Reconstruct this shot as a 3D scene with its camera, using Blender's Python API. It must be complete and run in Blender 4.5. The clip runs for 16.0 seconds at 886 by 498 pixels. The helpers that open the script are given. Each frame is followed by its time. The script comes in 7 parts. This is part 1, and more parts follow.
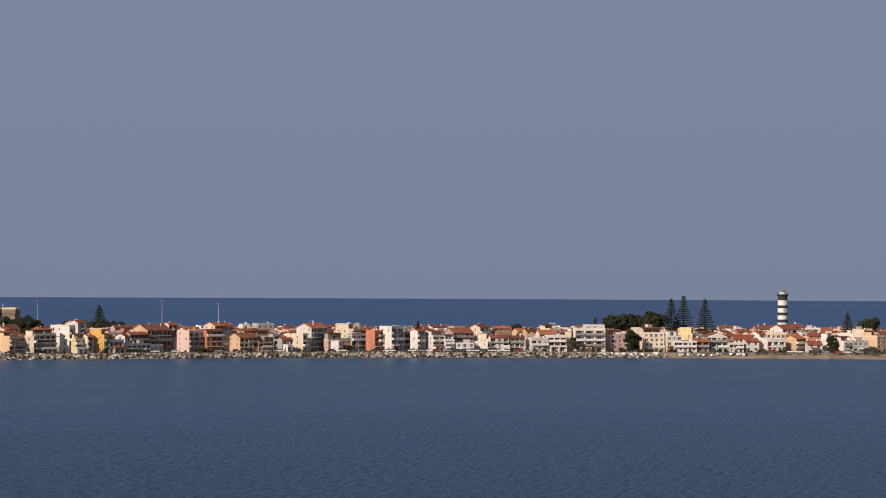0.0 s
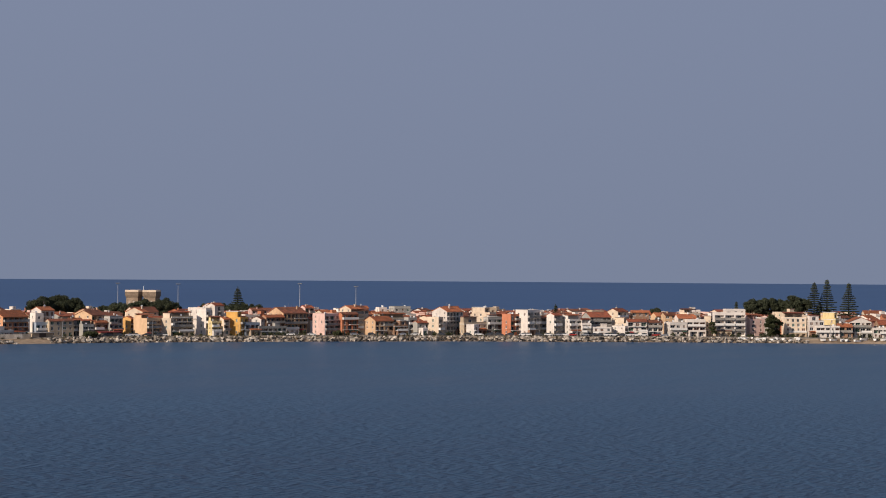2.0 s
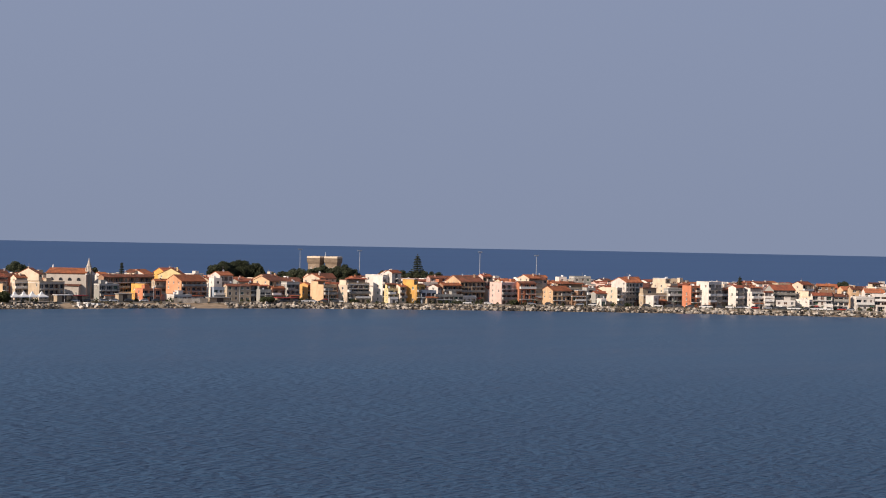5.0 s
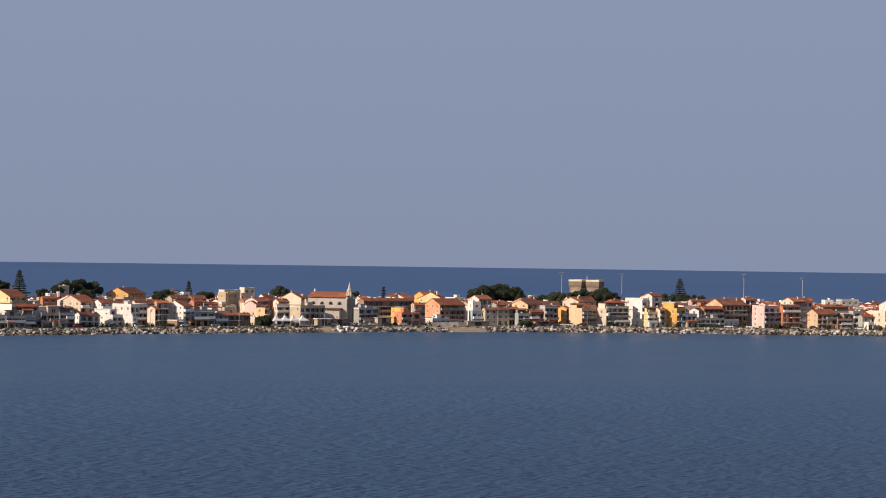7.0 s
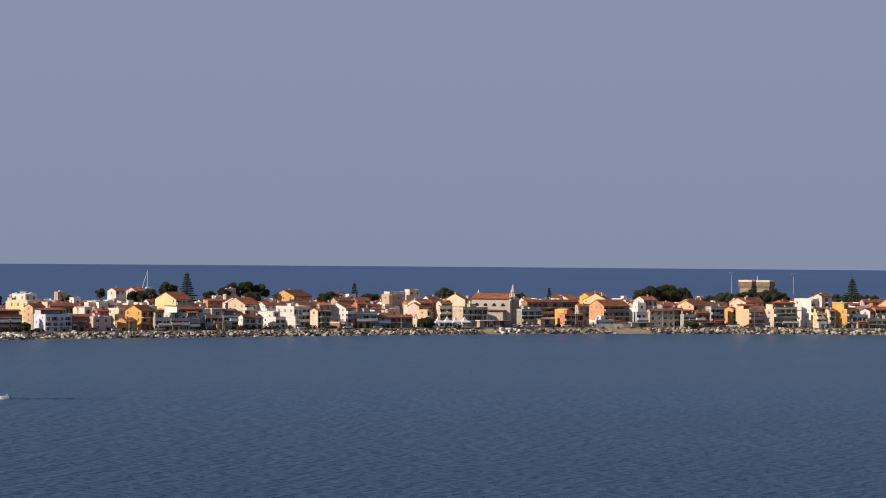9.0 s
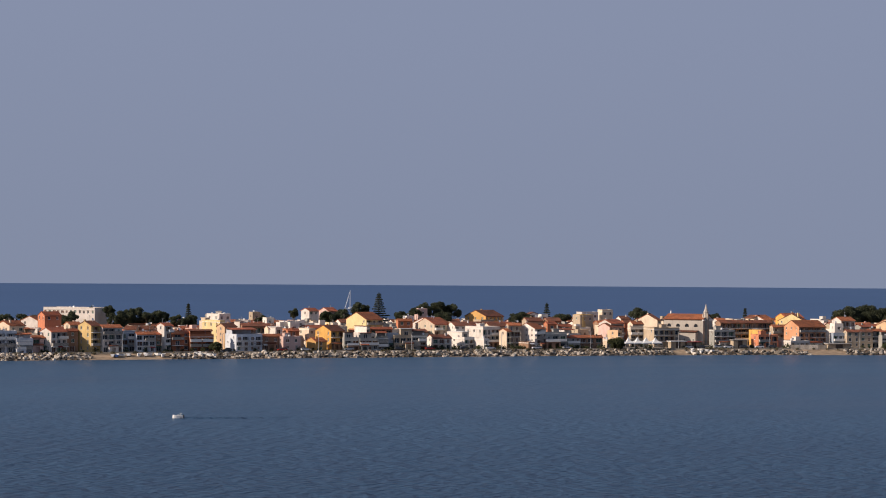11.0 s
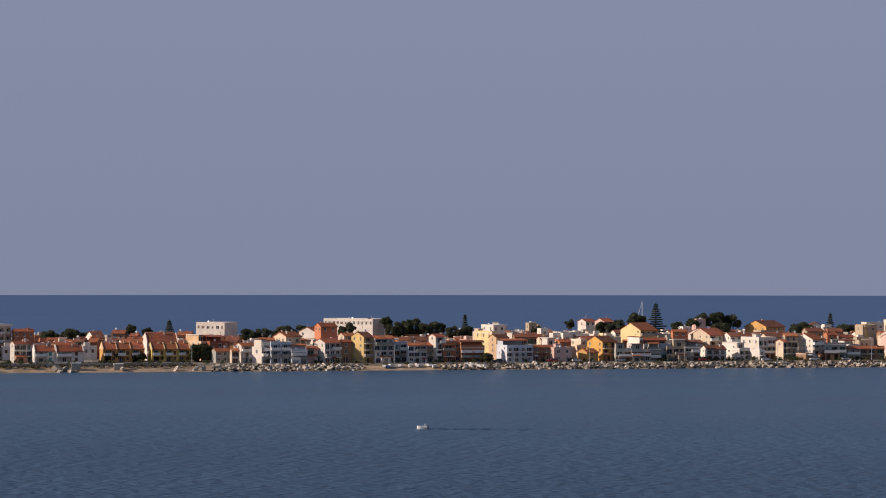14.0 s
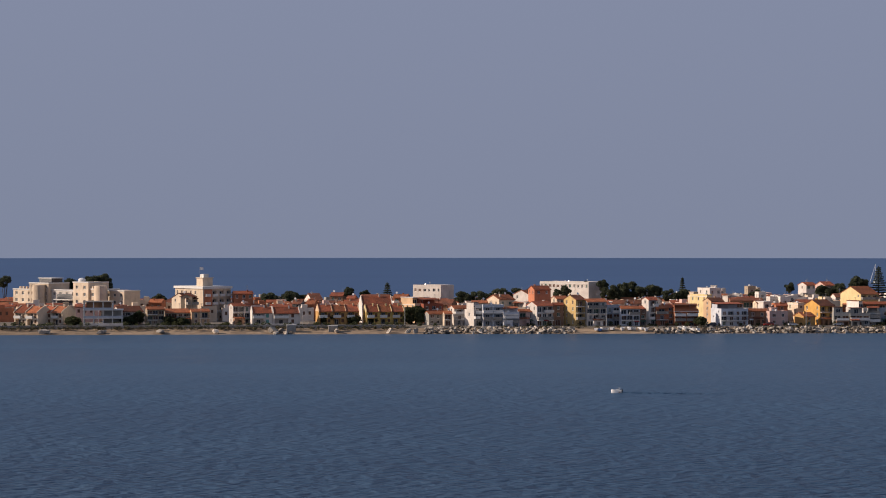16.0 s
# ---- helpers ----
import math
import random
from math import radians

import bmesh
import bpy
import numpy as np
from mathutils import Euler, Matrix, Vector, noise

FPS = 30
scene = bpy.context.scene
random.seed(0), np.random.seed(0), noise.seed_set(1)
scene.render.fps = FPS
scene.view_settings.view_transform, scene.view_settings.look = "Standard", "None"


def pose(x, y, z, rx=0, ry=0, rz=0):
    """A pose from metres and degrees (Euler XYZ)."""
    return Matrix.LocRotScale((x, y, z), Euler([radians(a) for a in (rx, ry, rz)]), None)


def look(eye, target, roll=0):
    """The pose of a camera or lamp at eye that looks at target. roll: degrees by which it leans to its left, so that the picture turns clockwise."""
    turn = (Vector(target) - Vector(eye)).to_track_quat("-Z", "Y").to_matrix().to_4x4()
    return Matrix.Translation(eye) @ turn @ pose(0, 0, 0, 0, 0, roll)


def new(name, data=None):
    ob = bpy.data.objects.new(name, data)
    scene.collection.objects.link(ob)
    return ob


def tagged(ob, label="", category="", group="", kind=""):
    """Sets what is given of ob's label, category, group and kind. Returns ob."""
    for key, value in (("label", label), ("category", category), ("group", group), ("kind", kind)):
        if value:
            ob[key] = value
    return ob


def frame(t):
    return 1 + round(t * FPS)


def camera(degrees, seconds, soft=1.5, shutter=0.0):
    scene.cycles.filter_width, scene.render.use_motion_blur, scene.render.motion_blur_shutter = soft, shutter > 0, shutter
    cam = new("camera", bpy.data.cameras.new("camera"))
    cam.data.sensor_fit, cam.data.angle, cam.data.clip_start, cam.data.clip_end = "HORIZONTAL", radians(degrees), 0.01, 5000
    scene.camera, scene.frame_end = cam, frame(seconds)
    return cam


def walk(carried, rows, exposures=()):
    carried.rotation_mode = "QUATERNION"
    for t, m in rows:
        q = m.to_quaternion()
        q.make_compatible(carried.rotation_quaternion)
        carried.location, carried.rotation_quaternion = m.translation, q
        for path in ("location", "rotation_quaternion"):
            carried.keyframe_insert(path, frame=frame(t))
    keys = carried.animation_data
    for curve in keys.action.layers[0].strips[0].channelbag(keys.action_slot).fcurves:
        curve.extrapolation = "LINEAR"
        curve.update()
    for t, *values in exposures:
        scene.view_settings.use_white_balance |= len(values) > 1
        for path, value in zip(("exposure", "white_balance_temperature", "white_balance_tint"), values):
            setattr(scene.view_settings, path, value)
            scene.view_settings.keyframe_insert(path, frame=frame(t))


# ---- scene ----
WIDE = 25.82
cam = camera(WIDE, 16.0, soft=1.0)
HIGH = 35.23
# seconds, heading, tilt, lean; the ship carries the camera along at a steady pace
ROWS = [
    (0.0, -49.036, 1.065, 0.274),
    (0.5, -48.211, 0.904, 0.477),
    (1.0, -47.141, 0.820, 0.309),
    (1.5, -46.066, 0.633, 0.518),
    (2.0, -44.563, 0.549, 0.379),
    (2.5, -43.764, 0.368, 0.352),
    (3.0, -42.797, 0.295, 0.725),
    (5.3, -37.809, -0.411, 0.885),
    (5.5, -37.229, -0.347, 0.765),
    (6.0, -34.841, -0.217, 0.863),
    (6.5, -32.176, -0.104, 0.722),
    (7.0, -30.340, 0.125, 0.763),
    (7.5, -29.293, 0.216, 0.501),
    (8.0, -28.080, 0.216, 0.365),
    (8.5, -26.598, 0.144, 0.428),
    (9.0, -24.898, 0.111, 0.442),
    (9.2, -24.303, 0.128, 0.395),
    (11.3, -17.696, 0.743, 0.380),
    (11.5, -17.117, 0.783, 0.378),
    (12.0, -15.836, 0.867, 0.148),
    (12.5, -14.559, 0.924, 0.046),
    (13.0, -13.017, 1.058, -0.159),
    (13.5, -11.217, 1.093, -0.382),
    (14.0, -9.477, 0.951, 0.041),
    (14.5, -7.453, 0.932, 0.052),
    (15.0, -5.880, 0.879, 0.116),
    (15.5, -4.289, 0.439, -0.084),
    (16.0, -2.409, -0.151, 0.004),
]


def seat(t, heading, tilt, lean):
    eye = Vector((5.385 * (t - 8), 0.019 * (t - 8), HIGH))
    a, b = radians(heading), radians(tilt)
    return look(eye, eye + 1000 * Vector((-math.sin(a) * math.cos(b), math.cos(a) * math.cos(b), math.sin(b))), lean)


walk(cam, [(r[0], seat(*r)) for r in ROWS], exposures=((0, -0.13, 6430, 10), (3, -0.11, 6440, 10), (5.5, 0.18, 6460, 10), (7, 0.18, 6500, 10), (9, 0.12, 6520, 10.5), (11.5, 0.06, 6560, 11), (12.5, 0.04, 6600, 11.5), (16, -0.04, 6650, 12.5)))

# ---- world and sun ----
SUN_AZ, SUN_EL = radians(-87), radians(25)   # azimuth from +y, towards +x
world = bpy.data.worlds.new("world")
scene.world = world
world.use_nodes = True
wt = world.node_tree
for n in list(wt.nodes):
    wt.nodes.remove(n)
sky = wt.nodes.new("ShaderNodeTexSky")
sky.sky_type, sky.sun_disc = "NISHITA", False
sky.sun_elevation, sky.sun_rotation = SUN_EL, SUN_AZ
sky.altitude, sky.air_density, sky.dust_density, sky.ozone_density = 30, 1.0, 2.0, 2.0
gain = wt.nodes.new("ShaderNodeMix")
gain.data_type, gain.blend_type = "RGBA", "MULTIPLY"
gain.inputs[0].default_value = 1.0
gain.inputs[7].default_value = (0.1, 0.1, 0.1, 1)
wt.links.new(sky.outputs[0], gain.inputs[6])
tc = wt.nodes.new("ShaderNodeTexCoord")
sep = wt.nodes.new("ShaderNodeSeparateXYZ")
wt.links.new(tc.outputs["Generated"], sep.inputs[0])
ramp = wt.nodes.new("ShaderNodeMapRange")
ramp.interpolation_type = "SMOOTHSTEP"
ramp.inputs[1].default_value, ramp.inputs[2].default_value = 0.12, 0.95
ramp.inputs[3].default_value, ramp.inputs[4].default_value = 1.0, 0.35
wt.links.new(sep.outputs[2], ramp.inputs[0])
low = wt.nodes.new("ShaderNodeMapRange")
low.inputs[1].default_value, low.inputs[2].default_value = 0.0, 0.13
wt.links.new(sep.outputs[2], low.inputs[0])
hazecol = wt.nodes.new("ShaderNodeMix")
hazecol.data_type = "RGBA"
hazecol.inputs[6].default_value = (0.212, 0.250, 0.353, 1)
hazecol.inputs[7].default_value = (0.226, 0.266, 0.381, 1)
wt.links.new(low.outputs[0], hazecol.inputs[0])
haze = wt.nodes.new("ShaderNodeMix")
haze.data_type = "RGBA"
wt.links.new(ramp.outputs[0], haze.inputs[0])
wt.links.new(gain.outputs[2], haze.inputs[6])
wt.links.new(hazecol.outputs[2], haze.inputs[7])
back = wt.nodes.new("ShaderNodeBackground")
back.inputs[1].default_value = 1.0
wt.links.new(haze.outputs[2], back.inputs[0])
wout = wt.nodes.new("ShaderNodeOutputWorld")
wt.links.new(back.outputs[0], wout.inputs[0])

sun = new("sun", bpy.data.lights.new("sun", "SUN"))
sun.data.energy, sun.data.angle, sun.data.color = 5.0, radians(0.6), (1.0, 0.84, 0.69)
toward = Vector((math.sin(SUN_AZ) * math.cos(SUN_EL), math.cos(SUN_AZ) * math.cos(SUN_EL), math.sin(SUN_EL)))
sun.matrix_world = look(toward * 300, (0, 0, 0))


# ---- materials ----
def material(name, rough=0.85, metal=0.0, spec=0.3):
    m = bpy.data.materials.new(name)
    m.use_nodes = True
    b = m.node_tree.nodes["Principled BSDF"]
    b.inputs["Roughness"].default_value, b.inputs["Metallic"].default_value = rough, metal
    b.inputs["Specular IOR Level"].default_value = spec
    return m, m.node_tree, b


def noise_node(nt, scale, detail=3.0, coord="Object", stretch=(1, 1, 1)):
    c = nt.nodes.new("ShaderNodeTexCoord")
    mp = nt.nodes.new("ShaderNodeMapping")
    mp.inputs["Scale"].default_value = stretch
    n = nt.nodes.new("ShaderNodeTexNoise")
    n.inputs["Scale"].default_value, n.inputs["Detail"].default_value = scale, detail
    nt.links.new(c.outputs[coord], mp.inputs[0])
    nt.links.new(mp.outputs[0], n.inputs["Vector"])
    return n


def scaled(nt, fac, lo, hi, a=0.3, b=0.7):
    r = nt.nodes.new("ShaderNodeMapRange")
    for i, v in enumerate((a, b, lo, hi)):
        r.inputs[i + 1].default_value = v
    nt.links.new(fac, r.inputs[0])
    return r.outputs[0]


def times(nt, colour, fac):
    m = nt.nodes.new("ShaderNodeVectorMath")
    m.operation = "SCALE"
    nt.links.new(colour, m.inputs[0])
    nt.links.new(fac, m.inputs["Scale"])
    return m.outputs[0]


def blend(nt, fac, a, b):
    m = nt.nodes.new("ShaderNodeMix")
    m.data_type = "RGBA"
    nt.links.new(fac, m.inputs[0])
    for i, v in ((6, a), (7, b)):
        if isinstance(v, tuple):
            m.inputs[i].default_value = (*v, 1)
        else:
            nt.links.new(v, m.inputs[i])
    return m.outputs[2]


def bumped(nt, b, height, strength, distance):
    k = nt.nodes.new("ShaderNodeBump")
    k.inputs["Strength"].default_value, k.inputs["Distance"].default_value = strength, distance
    nt.links.new(height, k.inputs["Height"])
    nt.links.new(k.outputs[0], b.inputs["Normal"])


def stucco(name, col):
    m, nt, b = material(name, 0.9, 0, 0.2)
    big = noise_node(nt, 0.22, 4)
    streak = noise_node(nt, 0.8, 4, "Object", (1, 1, 0.5))
    grain = noise_node(nt, 9, 2)
    dirty = tuple(c * k for c, k in zip(col, (0.62, 0.58, 0.54)))
    c = blend(nt, scaled(nt, streak.outputs[0], 0, 0.45, 0.5, 0.76), tuple(col), dirty)
    c = times(nt, c, scaled(nt, big.outputs[0], 0.82, 1.08))
    info = nt.nodes.new("ShaderNodeObjectInfo")
    c = times(nt, c, scaled(nt, info.outputs["Random"], 0.8, 1.05, 0, 1))
    nt.links.new(c, b.inputs["Base Color"])
    bumped(nt, b, grain.outputs[0], 0.25, 0.03)
    return m


def tiles(name, col, aged):
    m, nt, b = material(name, 0.85, 0, 0.25)
    big, small = noise_node(nt, 0.35, 4), noise_node(nt, 2.8, 3)
    c = blend(nt, scaled(nt, big.outputs[0], 0, 1, 0.38, 0.66), col, aged)
    c = times(nt, c, scaled(nt, small.outputs[0], 0.65, 1.2))
    info = nt.nodes.new("ShaderNodeObjectInfo")
    c = times(nt, c, scaled(nt, info.outputs["Random"], 0.6, 1.1, 0, 1))
    nt.links.new(c, b.inputs["Base Color"])
    co = nt.nodes.new("ShaderNodeTexCoord")
    wv = nt.nodes.new("ShaderNodeTexWave")
    wv.inputs["Scale"].default_value, wv.inputs["Distortion"].default_value = 1.2, 0.6
    nt.links.new(co.outputs["Object"], wv.inputs["Vector"])
    bumped(nt, b, wv.outputs[0], 0.5, 0.08)
    return m


def mottled(name, a, bcol, scale, rough=0.9, bump=0.4, dist=0.1, spec=0.2, spread=(0.7, 1.15)):
    m, nt, b = material(name, rough, 0, spec)
    n1, n2 = noise_node(nt, scale, 5), noise_node(nt, scale * 7, 3)
    c = blend(nt, scaled(nt, n1.outputs[0], 0, 1), a, bcol)
    c = times(nt, c, scaled(nt, n2.outputs[0], 0.72, 1.18))
    info = nt.nodes.new("ShaderNodeObjectInfo")
    geo = nt.nodes.new("ShaderNodeNewGeometry")
    c = times(nt, c, scaled(nt, geo.outputs["Random Per Island"], *spread, 0, 1))
    c = times(nt, c, scaled(nt, info.outputs["Random"], 0.8, 1.1, 0, 1))
    nt.links.new(c, b.inputs["Base Color"])
    bumped(nt, b, n2.outputs[0], bump, dist)
    return m


def plain(name, col, rough=0.5, metal=0.0, spec=0.4):
    m, nt, b = material(name, rough, metal, spec)
    n = noise_node(nt, 3.0, 3)
    c = blend(nt, scaled(nt, n.outputs[0], 0, 1), tuple(v * 0.85 for v in col), tuple(col))
    nt.links.new(c, b.inputs["Base Color"])
    return m


# grey, blue and bluewhite are darkened: shade of unlit fronts put into the colour
WALLS = {
    "white": (0.75, 0.69, 0.63), "bluewhite": (0.60, 0.63, 0.68), "cream": (0.73, 0.60, 0.46), "yellow": (0.72, 0.41, 0.12),
    "amber": (0.66, 0.38, 0.14), "yellowpale": (0.80, 0.64, 0.34), "yellowdull": (0.68, 0.47, 0.15), "ochre": (0.56, 0.40, 0.18),
    "orange": (0.62, 0.32, 0.18), "apricot": (0.70, 0.48, 0.30), "redorange": (0.64, 0.25, 0.14), "terracotta": (0.50, 0.20, 0.11),
    "brick": (0.40, 0.13, 0.08), "pink": (0.70, 0.49, 0.43), "tan": (0.50, 0.40, 0.29), "grey": (0.37, 0.36, 0.33),
    "blue": (0.37, 0.43, 0.51), "brown": (0.34, 0.21, 0.14), "stone": (0.56, 0.51, 0.45)}
WORDS = {"bluewhite": "bluish-white", "yellowpale": "pale yellow", "yellowdull": "dull yellow", "redorange": "bright red-orange",
         "blue": "pale blue-grey", "brick": "brick-red", "white": "whitewashed", "tan": "tan", "grey": "shaded grey"}
WALLMAT = {k: stucco("stucco_" + k, v) for k, v in WALLS.items()}
TILE = [tiles("tile_red", (0.43, 0.125, 0.062), (0.25, 0.09, 0.055)), tiles("tile_brown", (0.29, 0.105, 0.06), (0.16, 0.075, 0.05)),
        tiles("tile_orange", (0.50, 0.17, 0.075), (0.33, 0.12, 0.06))]
FLATROOF = mottled("flat_roof", (0.42, 0.38, 0.34), (0.30, 0.22, 0.18), 0.4)
CONCRETE = mottled("concrete", (0.42, 0.40, 0.37), (0.30, 0.28, 0.25), 0.4)
TRIM = plain("white_trim", (0.76, 0.74, 0.70), 0.6)
GLASS = plain("window_glass", (0.03, 0.035, 0.045), 0.12, 0, 0.5)
SHUTTER = plain("brown_shutter", (0.13, 0.06, 0.035), 0.6)
SHUTTERG = plain("green_shutter", (0.05, 0.11, 0.08), 0.6)
DOOR = plain("dark_door", (0.09, 0.06, 0.045), 0.5)
RAIL = plain("railing_iron", (0.16, 0.16, 0.17), 0.5, 0.5)
STEEL = plain("grey_steel", (0.48, 0.49, 0.50), 0.45, 0.6)
WHITE = plain("white_gloss", (0.80, 0.80, 0.79), 0.35)
BLACK = mottled("black_paint", (0.035, 0.035, 0.04), (0.06, 0.06, 0.065), 0.5)
WHITEPAINT = stucco("white_paint", (0.80, 0.78, 0.73))
CANVAS = plain("white_canvas", (0.80, 0.79, 0.76), 0.9)
AWNING = plain("red_awning", (0.33, 0.05, 0.05), 0.9)
STONE = mottled("rock_limestone", (0.62, 0.56, 0.48), (0.40, 0.34, 0.28), 0.5, 0.95, 0.8, 0.25, 0.2, (0.30, 1.2))
# wet rock at the waterline; higher up its dark colour paints shaded gaps
WETGAPSTONE = mottled("rock_dark", (0.10, 0.085, 0.07), (0.055, 0.05, 0.045), 0.5, 0.6, 0.8, 0.2)
SAND = mottled("sand", (0.38, 0.285, 0.195), (0.29, 0.215, 0.15), 0.06, 0.95, 0.4, 0.1)
EARTH = mottled("ground_paving", (0.24, 0.21, 0.18), (0.16, 0.145, 0.12), 0.05, 0.95, 0.4, 0.05)
MASONRY = mottled("old_masonry", (0.34, 0.26, 0.19), (0.22, 0.165, 0.12), 0.35, 0.95, 0.6, 0.1)
BARK = mottled("bark", (0.12, 0.085, 0.06), (0.07, 0.05, 0.04), 1.0)
PINE = mottled("foliage_dark", (0.120, 0.135, 0.080), (0.080, 0.096, 0.062), 0.35, 0.8, 0.2, 0.1, 0.15)
LEAF = mottled("foliage_green", (0.115, 0.125, 0.060), (0.070, 0.085, 0.045), 0.3, 0.8, 0.2, 0.1, 0.15)
for leafy in (PINE, LEAF):
    nt = leafy.node_tree
    shader, thin, both = nt.nodes["Principled BSDF"], nt.nodes.new("ShaderNodeBsdfTranslucent"), nt.nodes.new("ShaderNodeMixShader")
    nt.links.new(shader.inputs["Base Color"].links[0].from_socket, thin.inputs[0])
    both.inputs[0].default_value = 0.4
    nt.links.new(shader.outputs[0], both.inputs[1])
    nt.links.new(thin.outputs[0], both.inputs[2])
    nt.links.new(both.outputs[0], nt.nodes["Material Output"].inputs[0])
SCRUB = mottled("dry_scrub", (0.16, 0.13, 0.075), (0.075, 0.075, 0.04), 0.3, 0.95)
TYRE = plain("tyre_rubber", (0.03, 0.03, 0.03), 0.8)
PAINTS = {"white": plain("car_white", (0.78, 0.78, 0.77), 0.25), "silver": plain("car_silver", (0.50, 0.51, 0.53), 0.25, 0.5),
          "dark grey": plain("car_grey", (0.07, 0.075, 0.085), 0.25), "red": plain("car_red", (0.40, 0.04, 0.03), 0.25),
          "blue": plain("car_blue", (0.06, 0.12, 0.30), 0.25)}


def water():
    m, nt, b = material("sea_water", 0.18, 0, 0.25)
    b.inputs["IOR"].default_value = 1.33
    drift = noise_node(nt, 0.014, 5, "Object", (0.3, 1, 1))
    c = blend(nt, scaled(nt, drift.outputs[0], 0, 1), (0.022, 0.062, 0.124), (0.048, 0.100, 0.176))
    co = nt.nodes.new("ShaderNodeTexCoord")
    ln = nt.nodes.new("ShaderNodeVectorMath")
    ln.operation = "LENGTH"
    nt.links.new(co.outputs["Object"], ln.inputs[0])
    open_sea = scaled(nt, ln.outputs["Value"], 0, 1, 850, 1150)   # the open sea beyond the spit is deeper and bluer
    swell = noise_node(nt, 0.004, 3, "Object", (0.3, 1, 1))
    deep = blend(nt, scaled(nt, swell.outputs[0], 0, 1), (0.018, 0.062, 0.165), (0.024, 0.074, 0.185))
    c = blend(nt, open_sea, c, deep)
    nt.links.new(c, b.inputs["Base Color"])
    r = scaled(nt, drift.outputs[0], 0.34, 0.48)
    flat_mix = nt.nodes.new("ShaderNodeMix")
    nt.links.new(open_sea, flat_mix.inputs[0])
    nt.links.new(r, flat_mix.inputs[2])
    flat_mix.inputs[3].default_value = 0.42
    nt.links.new(flat_mix.outputs[0], b.inputs["Roughness"])
    n1 = noise_node(nt, 0.16, 2, "Object", (0.9, 1, 1))
    n2 = noise_node(nt, 0.74, 5, "Object", (0.5, 1, 1))
    a = nt.nodes.new("ShaderNodeMath")
    a.operation = "MULTIPLY_ADD"
    a.inputs[1].default_value = 0.8
    nt.links.new(n1.outputs[0], a.inputs[0])
    nt.links.new(n2.outputs[0], a.inputs[2])
    near = scaled(nt, ln.outputs["Value"], 2.5, 0.35, 270, 540)
    calm = scaled(nt, ln.outputs["Value"], 1.0, 0.03, 900, 1200)
    k1, k2 = nt.nodes.new("ShaderNodeMath"), nt.nodes.new("ShaderNodeMath")
    k1.operation = k2.operation = "MULTIPLY"
    nt.links.new(near, k1.inputs[0])
    nt.links.new(calm, k1.inputs[1])
    nt.links.new(k1.outputs[0], k2.inputs[0])
    nt.links.new(a.outputs[0], k2.inputs[1])
    bumped(nt, b, k2.outputs[0], 1.0, 1.0)
    return m


SEA = water()


# ---- mesh helpers ----
class Geo:
    """Collects faces for one mesh, with a material slot for each face."""

    def __init__(self):
        self.v, self.f, self.m = [], [], []

    def quad(self, a, b, c, d, m=0):
        i = len(self.v)
        self.v += [tuple(a), tuple(b), tuple(c), tuple(d)]
        self.f.append((i, i + 1, i + 2, i + 3))
        self.m.append(m)

    def tri(self, a, b, c, m=0):
        i = len(self.v)
        self.v += [tuple(a), tuple(b), tuple(c)]
        self.f.append((i, i + 1, i + 2))
        self.m.append(m)

    def box(self, x0, x1, y0, y1, z0, z1, m=0):
        i = len(self.v)
        self.v += [(x, y, z) for z in (z0, z1) for y in (y0, y1) for x in (x0, x1)]
        for q in ((0, 1, 5, 4), (1, 3, 7, 5), (3, 2, 6, 7), (2, 0, 4, 6), (4, 5, 7, 6), (0, 2, 3, 1)):
            self.f.append(tuple(i + k for k in q))
            self.m.append(m)

    def rings(self, rows, n=12, m=0, cx=0.0, cy=0.0, caps=True):
        """A turned body: rows of (radius, height)."""
        i = len(self.v)
        for r, z in rows:
            self.v += [(cx + r * math.cos(2 * math.pi * k / n), cy + r * math.sin(2 * math.pi * k / n), z) for k in range(n)]
        for j in range(len(rows) - 1):
            for k in range(n):
                a, b = i + j * n + k, i + j * n + (k + 1) % n
                self.f.append((a, b, b + n, a + n))
                self.m.append(m)
        if caps:
            self.f.append(tuple(i + k for k in reversed(range(n))))
            self.f.append(tuple(i + (len(rows) - 1) * n + k for k in range(n)))
            self.m += [m, m]

    def limb(self, a, b, r0, r1, n=6, m=0):
        a, b = Vector(a), Vector(b)
        q = (b - a).to_track_quat("Z", "Y")
        i = len(self.v)
        for p, r in ((a, r0), (b, r1)):
            self.v += [tuple(p + q @ Vector((r * math.cos(2 * math.pi * k / n), r * math.sin(2 * math.pi * k / n), 0))) for k in range(n)]
        for k in range(n):
            self.f.append((i + k, i + (k + 1) % n, i + n + (k + 1) % n, i + n + k))
            self.m.append(m)
        self.f.append(tuple(i + n + k for k in range(n)))
        self.m.append(m)

    def mesh(self, name, mats):
        me = bpy.data.meshes.new(name)
        me.from_pydata(self.v, [], self.f)
        for q in (mats if isinstance(mats, (list, tuple)) else [mats]):
            me.materials.append(q)
        me.polygons.foreach_set("material_index", self.m)
        me.update()
        return me


def part(name, geo, mats, parent=None, label="", at=None):
    ob = new(name, geo if isinstance(geo, bpy.types.Mesh) else geo.mesh(name, mats))
    if parent is not None:
        ob.parent = parent
    if at is not None:
        ob.matrix_basis = at
    return tagged(ob, label)


def thing(name, at, label, category, group="", kind=""):
    ob = new(name)
    ob.matrix_basis = at
    return tagged(ob, label, category, group, kind)


